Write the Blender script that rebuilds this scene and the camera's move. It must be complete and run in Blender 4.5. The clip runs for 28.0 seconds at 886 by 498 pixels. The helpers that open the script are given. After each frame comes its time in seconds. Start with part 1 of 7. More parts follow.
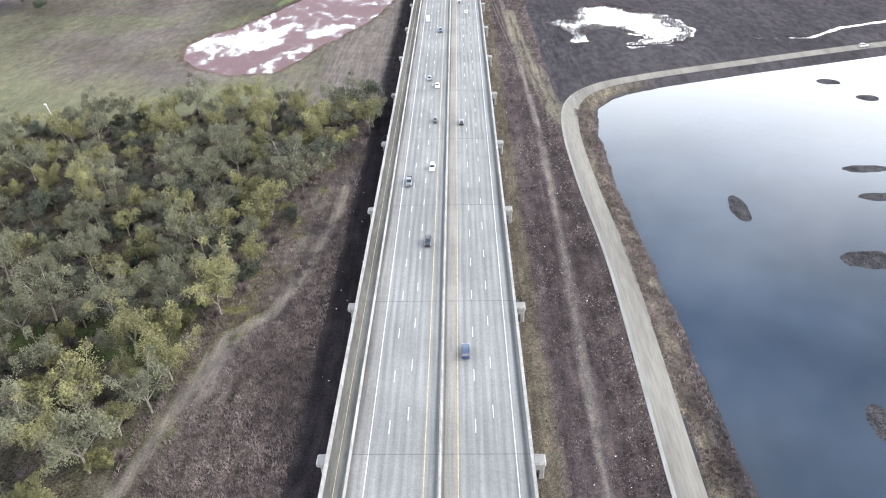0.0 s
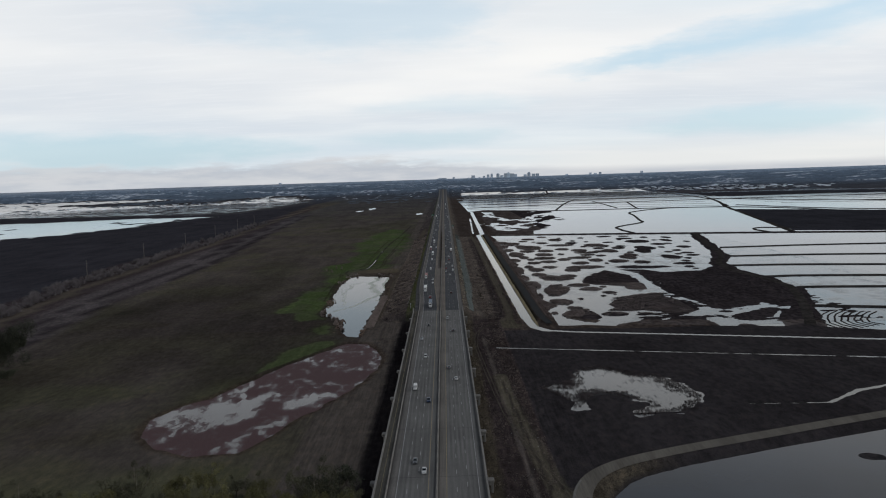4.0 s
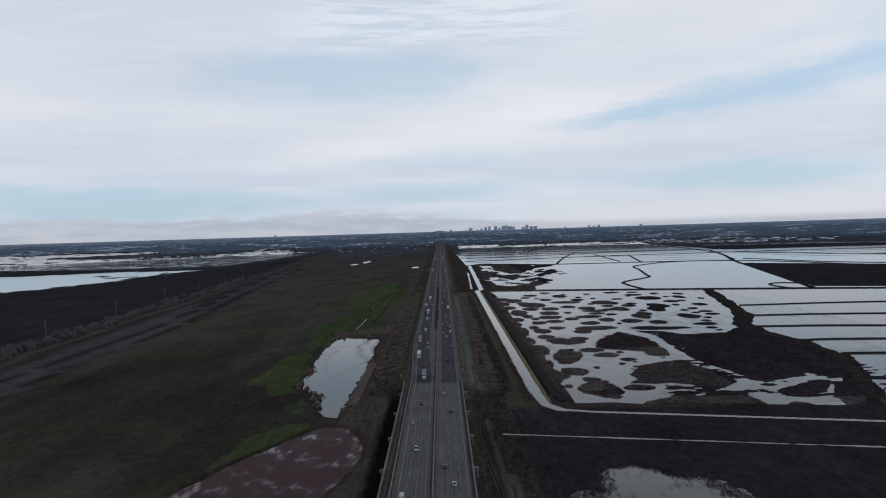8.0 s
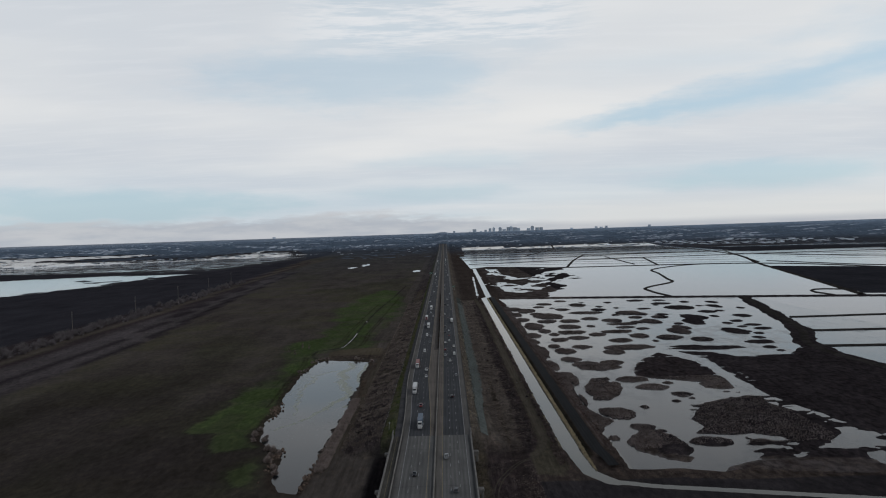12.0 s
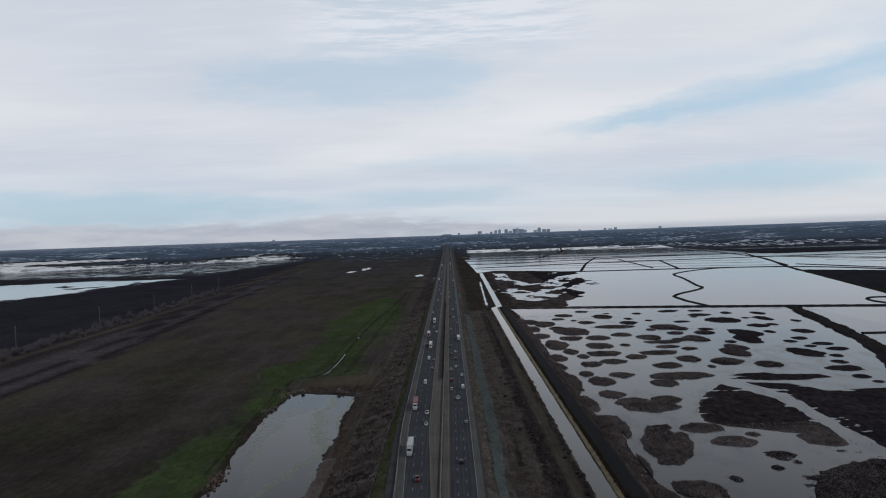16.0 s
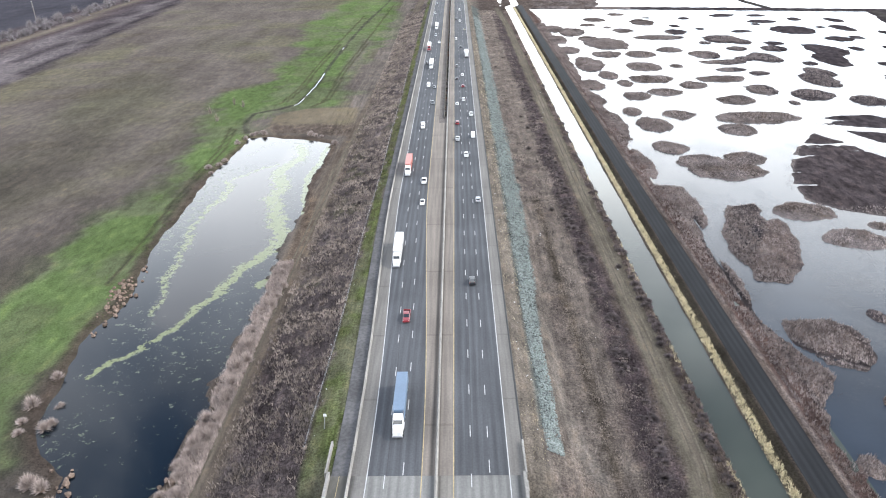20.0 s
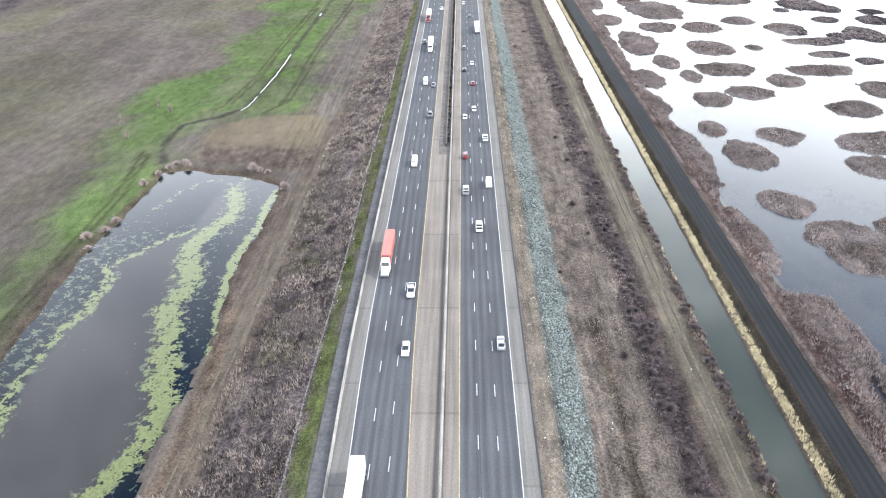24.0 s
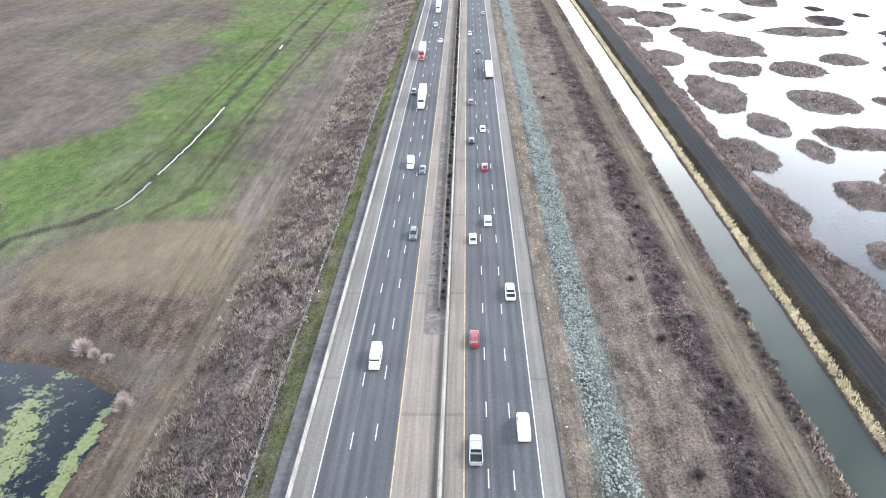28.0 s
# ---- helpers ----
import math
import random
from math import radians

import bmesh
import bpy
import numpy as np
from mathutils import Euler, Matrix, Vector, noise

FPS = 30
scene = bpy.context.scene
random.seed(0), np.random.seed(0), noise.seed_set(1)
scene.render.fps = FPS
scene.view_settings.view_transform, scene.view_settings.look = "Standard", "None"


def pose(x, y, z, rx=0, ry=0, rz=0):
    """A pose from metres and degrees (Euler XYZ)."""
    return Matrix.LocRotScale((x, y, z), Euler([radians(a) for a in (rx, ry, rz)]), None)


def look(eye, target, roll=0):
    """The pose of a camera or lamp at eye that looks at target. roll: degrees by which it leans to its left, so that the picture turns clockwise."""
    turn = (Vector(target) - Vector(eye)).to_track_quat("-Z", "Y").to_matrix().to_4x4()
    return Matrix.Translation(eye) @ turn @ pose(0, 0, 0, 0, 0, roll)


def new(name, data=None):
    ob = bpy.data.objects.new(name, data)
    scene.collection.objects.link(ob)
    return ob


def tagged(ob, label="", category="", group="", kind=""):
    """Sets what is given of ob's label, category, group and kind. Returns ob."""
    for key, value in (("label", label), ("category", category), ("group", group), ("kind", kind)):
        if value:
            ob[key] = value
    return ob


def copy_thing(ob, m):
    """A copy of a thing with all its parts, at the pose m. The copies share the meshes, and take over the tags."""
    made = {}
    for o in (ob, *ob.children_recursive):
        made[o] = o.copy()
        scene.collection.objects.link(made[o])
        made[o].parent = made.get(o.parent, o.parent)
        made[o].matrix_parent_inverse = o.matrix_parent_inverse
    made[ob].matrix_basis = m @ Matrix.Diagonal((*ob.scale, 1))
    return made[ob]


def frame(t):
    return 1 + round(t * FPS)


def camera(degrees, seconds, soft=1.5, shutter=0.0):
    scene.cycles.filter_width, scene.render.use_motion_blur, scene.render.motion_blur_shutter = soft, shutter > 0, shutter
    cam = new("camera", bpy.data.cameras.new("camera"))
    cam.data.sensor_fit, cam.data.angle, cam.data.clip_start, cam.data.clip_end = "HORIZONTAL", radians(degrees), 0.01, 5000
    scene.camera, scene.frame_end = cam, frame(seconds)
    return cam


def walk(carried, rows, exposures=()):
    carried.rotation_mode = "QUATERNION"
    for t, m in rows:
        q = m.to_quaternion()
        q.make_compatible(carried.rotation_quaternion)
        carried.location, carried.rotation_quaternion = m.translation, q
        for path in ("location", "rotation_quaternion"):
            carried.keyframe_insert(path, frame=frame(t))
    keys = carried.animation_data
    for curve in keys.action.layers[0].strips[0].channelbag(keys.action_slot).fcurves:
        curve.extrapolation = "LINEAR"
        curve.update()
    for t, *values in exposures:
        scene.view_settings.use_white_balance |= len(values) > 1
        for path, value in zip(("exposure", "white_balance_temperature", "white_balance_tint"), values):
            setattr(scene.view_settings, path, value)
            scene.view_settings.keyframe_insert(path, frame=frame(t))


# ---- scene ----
cam = camera(64.51, 28.0, 1.1)
PATH = [
    (0, (4.20, -0.60, 115.69), (1.81, 82.69, 60.39), -1.45),
    (0.5, (4.51, -0.48, 115.81), (2.24, 89.26, 71.76), -1.53),
    (1, (4.82, -0.35, 116.24), (2.75, 94.29, 84.02), -1.65),
    (1.5, (5.11, -0.73, 116.58), (3.27, 97.31, 96.96), -1.67),
    (2, (5.34, 0.32, 115.81), (3.86, 99.77, 105.47), -1.81),
    (2.5, (5.48, 5.79, 115.46), (4.62, 105.25, 105.06), -1.86),
    (4.5, (5.97, 57.12, 115.50), (5.55, 156.56, 104.93), -1.83),
    (5, (6.20, 69.25, 115.58), (4.97, 168.89, 107.25), -1.71),
    (5.5, (6.45, 70.01, 115.04), (5.46, 169.97, 112.41), -1.66),
    (6, (6.67, 70.64, 114.98), (5.85, 170.60, 112.41), -1.63),
    (6.5, (6.62, 76.19, 114.72), (6.25, 176.16, 112.05), -1.69),
    (7, (6.57, 87.47, 114.54), (6.51, 187.43, 111.65), -1.74),
    (7.5, (6.61, 101.33, 114.39), (6.75, 201.28, 111.29), -1.77),
    (8, (6.68, 116.65, 114.11), (6.88, 216.60, 111.00), -1.75),
    (8.5, (6.84, 131.96, 113.74), (7.16, 231.91, 110.59), -1.71),
    (9, (6.89, 148.21, 112.08), (7.25, 248.16, 108.87), -1.72),
    (9.5, (6.88, 164.17, 112.20), (7.06, 264.12, 109.11), -1.74),
    (10, (6.82, 180.05, 112.43), (6.88, 280.01, 109.41), -1.69),
    (10.5, (6.82, 195.67, 112.13), (6.87, 295.62, 109.25), -1.72),
    (11, (6.98, 210.61, 112.26), (6.95, 310.57, 109.44), -1.75),
    (11.5, (7.28, 226.45, 112.17), (7.19, 326.41, 109.30), -1.79),
    (12, (7.62, 241.90, 112.19), (7.37, 341.86, 109.32), -1.87),
    (12.5, (7.75, 257.28, 112.29), (7.20, 357.24, 109.46), -1.89),
    (14.5, (7.06, 321.26, 111.77), (6.20, 421.22, 109.04), -1.91),
    (15, (6.78, 336.92, 111.21), (5.92, 436.88, 108.53), -1.90),
    (15.5, (6.67, 352.62, 110.71), (5.83, 452.59, 108.13), -1.95),
    (16, (6.74, 367.86, 109.90), (5.89, 467.83, 107.39), -1.98),
    (16.5, (6.68, 382.95, 108.91), (5.66, 482.91, 106.33), -2.03),
    (17, (6.66, 398.08, 108.79), (5.43, 498.04, 106.21), -2.05),
    (17.5, (6.58, 413.74, 108.50), (5.09, 513.51, 101.99), -2.00),
    (18, (6.39, 428.58, 108.63), (4.40, 526.15, 86.83), -1.91),
    (18.5, (6.08, 443.01, 109.26), (3.70, 537.08, 75.41), -1.83),
    (19, (5.75, 458.74, 109.98), (3.30, 549.28, 67.58), -1.63),
    (19.5, (5.49, 474.59, 110.23), (3.07, 564.64, 66.82), -1.55),
    (20, (5.34, 490.46, 110.22), (3.00, 580.16, 66.08), -1.52),
    (20.5, (5.28, 506.19, 110.62), (2.85, 595.30, 65.30), -1.49),
    (21, (5.23, 521.70, 110.90), (2.74, 610.90, 65.77), -1.50),
    (21.5, (5.10, 537.38, 110.63), (2.52, 626.52, 65.39), -1.51),
    (23.5, (4.52, 601.12, 108.83), (1.67, 686.77, 57.29), -1.35),
    (24, (4.55, 616.84, 107.43), (1.58, 702.55, 56.01), -1.36),
    (24.5, (4.67, 632.47, 105.47), (1.62, 718.20, 54.07), -1.36),
    (25, (4.74, 648.04, 103.12), (1.80, 733.82, 51.79), -1.39),
    (25.5, (4.74, 663.60, 99.84), (1.81, 749.45, 48.64), -1.41),
    (26, (4.68, 679.28, 96.50), (1.85, 765.07, 45.20), -1.36),
    (26.5, (4.55, 695.01, 93.09), (1.66, 780.71, 41.63), -1.33),
    (27, (4.38, 710.73, 89.49), (1.37, 796.36, 37.93), -1.29),
    (27.5, (4.17, 726.65, 86.77), (0.20, 812.15, 35.06), -1.11),
    (28, (3.97, 742.36, 86.63), (0.53, 829.32, 37.38), -1.13),
]
EXPOSURES = [(0.0, 3.45, 6320, 10), (0.7, 3.32, 6320, 10), (1.1, 2.6, 6350, 10), (1.5, 1.72, 6350, 10), (1.8, 0.52, 6420, 10), (2.0, 0.10, 6460, 10), (2.4, -0.04, 6460, 10), (5.0, 0.02, 6450, 10), (6.0, -0.20, 6080, 12), (8.0, -0.22, 6080, 12), (9.0, -0.24, 6370, 10), (12.5, -0.25, 6390, 10), (15.0, -0.26, 6270, 11), (17.2, -0.25, 6080, 12), (17.9, 0.14, 6180, 11), (18.4, 1.6, 6350, 10), (18.9, 2.56, 6400, 10), (19.6, 2.88, 6400, 10), (21.5, 3.1, 6400, 10), (24.0, 3.26, 6300, 10), (28.0, 3.3, 6300, 10)]
walk(cam, [(t, look(eye, target, roll)) for t, eye, target, roll in PATH], EXPOSURES)

# ---------------------------------------------------------------- light
SUN_EL, SUN_AZ = radians(38), radians(80)          # azimuth clockwise from +y
sun_data = bpy.data.lights.new("sun", "SUN")
sun_data.energy, sun_data.angle, sun_data.color = 0.48, radians(12), (1.0, 0.95, 0.88)
sun = new("sun", sun_data)
sun.matrix_world = look((0, 0, 0), (-math.sin(SUN_AZ) * math.cos(SUN_EL), -math.cos(SUN_AZ) * math.cos(SUN_EL), -math.sin(SUN_EL)))


class Nodes:
    """Short-hand for building a node tree."""

    def __init__(self, tree):
        self.tree = tree
        tree.nodes.clear()

    def add(self, kind, **values):
        node = self.tree.nodes.new(kind)
        for key, value in values.items():
            if key in ("operation", "blend_type", "data_type", "noise_dimensions", "sky_type", "sun_disc", "sun_elevation", "sun_rotation", "attribute_name", "feature", "interpolation_type", "bands_direction", "wave_type", "air_density", "dust_density", "clamp"):
                setattr(node, key, value)
        return node

    def link(self, a, b):
        self.tree.links.new(a, b)

    def put(self, socket, value):
        if isinstance(value, (int, float, tuple)):
            socket.default_value = (*value, 1.0) if isinstance(value, tuple) and len(value) == 3 and socket.type == "RGBA" else value
        else:
            self.link(value, socket)

    def math(self, op, a, b=0.0, c=0.0, clamp=False):
        n = self.add("ShaderNodeMath", operation=op)
        n.use_clamp = clamp
        for k, v in enumerate((a, b, c)):
            self.put(n.inputs[k], v)
        return n.outputs[0]

    def mix(self, f, a, b, kind="MIX"):
        n = self.add("ShaderNodeMix", data_type="RGBA", blend_type=kind)
        self.put(n.inputs[0], f)
        self.put(n.inputs[6], a)
        self.put(n.inputs[7], b)
        return n.outputs[2]

    def noise(self, vec, scale, detail=4.0, rough=0.55):
        n = self.add("ShaderNodeTexNoise")
        if vec is not None:
            self.link(vec, n.inputs["Vector"])
        n.inputs["Scale"].default_value, n.inputs["Detail"].default_value, n.inputs["Roughness"].default_value = scale, detail, rough
        return n.outputs["Fac"]

    def span(self, v, a, b, c=0.0, d=1.0):
        n = self.add("ShaderNodeMapRange", interpolation_type="SMOOTHSTEP")
        for k, x in enumerate((v, a, b, c, d)):
            self.put(n.inputs[k], x)
        return n.outputs[0]

    def scaled(self, vec, x, y, z):
        n = self.add("ShaderNodeMapping")
        self.link(vec, n.inputs["Vector"])
        n.inputs["Scale"].default_value = (x, y, z)
        return n.outputs[0]


world = bpy.data.worlds.new("overcast_sky")
scene.world = world
world.use_nodes = True
W = Nodes(world.node_tree)
coord = W.add("ShaderNodeTexCoord").outputs["Generated"]
sep = W.add("ShaderNodeSeparateXYZ")
W.link(coord, sep.inputs[0])
sky = W.add("ShaderNodeTexSky", sky_type="NISHITA", sun_disc=False, sun_elevation=SUN_EL, sun_rotation=SUN_AZ)
up = W.math("ADD", W.math("MAXIMUM", sep.outputs[2], 0.0), 0.075)
flat = W.add("ShaderNodeCombineXYZ")
W.link(W.math("DIVIDE", sep.outputs[0], up), flat.inputs[0])
W.link(W.math("DIVIDE", sep.outputs[1], up), flat.inputs[1])
sheet = W.noise(W.scaled(flat.outputs[0], 0.30, 0.42, 1), 0.8, 4.0, 0.5)
streak = W.noise(W.scaled(flat.outputs[0], 0.10, 0.34, 1), 1.3, 3.0, 0.45)
ripple = W.noise(W.scaled(flat.outputs[0], 1.2, 5.0, 1), 2.2, 3.0, 0.6)
cloud = W.mix(W.span(sheet, 0.35, 0.68), (0.65, 0.69, 0.735), (0.87, 0.865, 0.845))
cloud = W.mix(W.math("MULTIPLY", W.span(ripple, 0.45, 0.75), 0.18), cloud, (0.86, 0.87, 0.88))
low = W.span(sep.outputs[2], 0.02, 0.12, 1.0, 0.0)
cloud = W.mix(W.math("MULTIPLY", low, W.span(streak, 0.3, 0.6, 0.2, 0.6)), cloud, (0.53, 0.65, 0.73))
bank = W.noise(W.scaled(coord, 1.0, 1.0, 6.0), 9.0, 5.0, 0.6)
az = W.math("ARCTAN2", sep.outputs[0], sep.outputs[1])
bank_top = W.math("MULTIPLY", bank, W.span(az, -0.12, 0.22, 0.050, 0.010))
haze = W.span(W.math("SUBTRACT", sep.outputs[2], bank_top), -0.009, 0.003, 0.85, 0.0)
cream = W.math("MULTIPLY", W.span(sep.outputs[2], 0.055, 0.01), W.span(az, -0.05, 0.25, 0.2, 0.75))
cloud = W.mix(cream, cloud, (0.78, 0.77, 0.74))
cloud = W.mix(haze, cloud, W.mix(W.span(bank, 0.35, 0.65), (0.43, 0.46, 0.51), (0.56, 0.57, 0.59)))
clear = W.mix(1.0, sky.outputs[0], (0.12, 0.12, 0.12), "MULTIPLY")
clear = W.mix(0.75, clear, (0.47, 0.65, 0.76))
gap = W.math("MULTIPLY", W.span(streak, 0.56, 0.72), 0.5)
wisp = W.noise(W.scaled(coord, 3.0, 3.0, 12.0), 2.5, 5.0, 0.6)
mid_line = W.math("MULTIPLY_ADD", az, 0.13, 0.112)
lift = W.math("ADD", W.math("SUBTRACT", sep.outputs[2], mid_line), W.math("MULTIPLY", W.math("SUBTRACT", wisp, 0.5), 0.06))
thick = W.span(az, 0.12, 0.5, 0.006, 0.024)
gash = W.span(W.math("ABSOLUTE", lift), 0.0, W.math("MULTIPLY", thick, 1.9), 1.0, 0.0)
gash = W.math("MULTIPLY", gash, W.math("MULTIPLY", W.span(az, 0.10, 0.28), W.span(az, 1.0, 0.7)))
gap = W.math("MAXIMUM", gap, W.math("MULTIPLY", gash, 0.8))
# soft breaks in the overcast: bearing, height, half width, half height, strength
for bearing, height_, wide_, tall_, strong in ((-0.46, 0.040, 0.30, 0.030, 0.85), (0.42, 0.058, 0.16, 0.022, 0.75), (-0.12, 0.215, 0.26, 0.055, 0.5), (0.02, 0.095, 0.16, 0.016, 0.35), (-0.02, 0.052, 0.14, 0.014, 0.5), (0.62, 0.215, 0.20, 0.04, 0.35)):
    far_a = W.math("POWER", W.math("DIVIDE", W.math("SUBTRACT", az, bearing), wide_), 2.0)
    far_z = W.math("POWER", W.math("DIVIDE", W.math("SUBTRACT", sep.outputs[2], height_), tall_), 2.0)
    reach = W.math("ADD", W.math("SQRT", W.math("ADD", far_a, far_z)), W.math("MULTIPLY", W.math("SUBTRACT", wisp, 0.5), 1.6))
    gap = W.math("MAXIMUM", gap, W.span(reach, 1.15, 0.25, 0.0, strong))
gap = W.math("MULTIPLY", gap, W.math("SUBTRACT", 1.0, haze))
final = W.mix(gap, cloud, clear)
scale_rows = W.noise(W.scaled(coord, 9.0, 9.0, 95.0), 1.0, 4.0, 0.65)
rows_mask = W.math("MULTIPLY", W.span(sep.outputs[2], 0.22, 0.27), W.span(W.math("ABSOLUTE", az), 0.26, 0.12))
final = W.mix(W.math("MULTIPLY", rows_mask, 0.6), final, W.mix(W.span(scale_rows, 0.42, 0.62), (0.56, 0.66, 0.74), (0.84, 0.86, 0.88)))
puffs = W.noise(coord, 4.2, 6.0, 0.6)
overhead = W.span(sep.outputs[2], 0.27, 0.64)
final = W.mix(overhead, final, W.mix(W.span(puffs, 0.40, 0.68), (0.052, 0.076, 0.125), (0.26, 0.28, 0.32)))
bg = W.add("ShaderNodeBackground")
W.link(final, bg.inputs[0])
bg.inputs[1].default_value = 1.1
W.link(bg.outputs[0], W.add("ShaderNodeOutputWorld").inputs[0])

# ---------------------------------------------------------------- materials


def material(name, color, rough=0.8, scale=3.0, var=0.25, big=0.15, bump=0.3, metal=0.0, second=None, stretch=(1, 1, 1), spec=None, per_object=0.0):
    """A surface with grain and larger stains: color is varied by var (fine) and big (coarse)."""
    m = bpy.data.materials.new(name)
    m.use_nodes = True
    n = Nodes(m.node_tree)
    co = n.scaled(n.add("ShaderNodeTexCoord").outputs["Object"], *stretch)
    fine, coarse = n.noise(co, scale, 5.0, 0.6), n.noise(co, scale * 0.11, 3.0)
    dark = tuple(c * (1 - var) for c in color)
    light = tuple(min(1, c * (1 + var)) for c in color)
    col = n.mix(n.span(fine, 0.3, 0.7), dark, light)
    if second:
        col = n.mix(n.span(coarse, 0.42, 0.62), col, second)
    gain = n.span(coarse, 0.3, 0.7, 1 - big, 1 + big)
    if per_object:
        info = n.add("ShaderNodeObjectInfo").outputs["Random"]
        gain = n.math("MULTIPLY", gain, n.math("ADD", n.math("MULTIPLY", info, 2 * per_object), 1 - per_object))
    tone = n.add("ShaderNodeCombineColor")
    for k in range(3):
        n.link(gain, tone.inputs[k])
    col = n.mix(1.0, col, tone.outputs[0], "MULTIPLY")
    b = n.add("ShaderNodeBsdfPrincipled")
    n.link(col, b.inputs["Base Color"])
    b.inputs["Roughness"].default_value, b.inputs["Metallic"].default_value = rough, metal
    b.inputs["Specular IOR Level"].default_value = (0.0 if rough >= 0.9 else 0.3) if spec is None else spec
    if bump:
        bp = n.add("ShaderNodeBump")
        bp.inputs["Strength"].default_value, bp.inputs["Distance"].default_value = bump, 0.12
        n.link(fine, bp.inputs["Height"])
        n.link(bp.outputs[0], b.inputs["Normal"])
    n.link(b.outputs[0], n.add("ShaderNodeOutputMaterial").inputs[0])
    return m


def ground_material():
    """Soil, dead scrub and grass: the tint says what grows where, its alpha how shaggy it is."""
    m = bpy.data.materials.new("ground")
    m.use_nodes = True
    n = Nodes(m.node_tree)
    co = n.add("ShaderNodeTexCoord").outputs["Object"]
    tint = n.add("ShaderNodeAttribute")
    tint.attribute_name = "tint"
    fine = n.noise(co, 2.0, 7.0, 0.74)
    mid = n.noise(n.scaled(co, 1.0, 0.5, 1.0), 0.33, 5.0, 0.6)
    big = n.noise(n.scaled(co, 1.3, 0.32, 1.0), 0.03, 7.0, 0.66)
    shag = n.math("MINIMUM", tint.outputs["Alpha"], 1.0)
    f = n.math("MULTIPLY_ADD", n.math("SUBTRACT", fine, 0.5), n.math("MULTIPLY_ADD", shag, 4.8, 0.5), 1.0)
    f = n.math("MULTIPLY", f, n.math("MULTIPLY_ADD", n.math("SUBTRACT", mid, 0.5), n.math("MULTIPLY_ADD", shag, 2.7, 0.3), 1.0))
    f = n.math("MULTIPLY", f, n.math("MULTIPLY_ADD", n.math("SUBTRACT", big, 0.5), 1.05, 1.0))
    across = n.add("ShaderNodeSeparateXYZ")
    n.link(co, across.inputs[0])
    long = n.noise(n.scaled(co, 1.0, 0.05, 1.0), 0.9, 4.0, 0.6)
    f = n.math("MULTIPLY", f, n.math("MULTIPLY_ADD", n.math("SUBTRACT", long, 0.5), n.span(n.math("ABSOLUTE", across.outputs[0]), 58.0, 75.0, 1.2, 0.25), 1.0))
    f = n.math("MAXIMUM", f, 0.15)
    tone = n.add("ShaderNodeCombineColor")
    for k in range(3):
        n.link(f, tone.inputs[k])
    col = n.mix(1.0, tint.outputs["Color"], tone.outputs[0], "MULTIPLY")
    warm = n.mix(n.math("MULTIPLY", n.span(mid, 0.5, 0.75), 0.35), col, n.mix(1.0, col, (1.18, 1.0, 0.78), "MULTIPLY"))
    # the far plain: thin pale strips of fields and roofs, haze blue in their colours
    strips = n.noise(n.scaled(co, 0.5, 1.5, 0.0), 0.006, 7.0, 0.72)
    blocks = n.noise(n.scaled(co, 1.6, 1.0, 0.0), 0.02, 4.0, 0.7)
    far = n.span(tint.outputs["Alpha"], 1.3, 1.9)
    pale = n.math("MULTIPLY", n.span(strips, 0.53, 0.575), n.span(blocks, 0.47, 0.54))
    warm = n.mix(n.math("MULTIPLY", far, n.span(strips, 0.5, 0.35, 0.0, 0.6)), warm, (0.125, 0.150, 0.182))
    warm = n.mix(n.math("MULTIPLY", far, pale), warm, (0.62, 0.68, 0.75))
    b = n.add("ShaderNodeBsdfPrincipled")
    n.link(warm, b.inputs["Base Color"])
    b.inputs["Roughness"].default_value, b.inputs["Specular IOR Level"].default_value = 1.0, 0.0
    bp = n.add("ShaderNodeBump")
    bp.inputs["Strength"].default_value, bp.inputs["Distance"].default_value = 0.7, 0.5
    n.link(n.math("ADD", fine, n.math("MULTIPLY", mid, 1.6)), bp.inputs["Height"])
    n.link(bp.outputs[0], b.inputs["Normal"])
    n.link(b.outputs[0], n.add("ShaderNodeOutputMaterial").inputs[0])
    return m


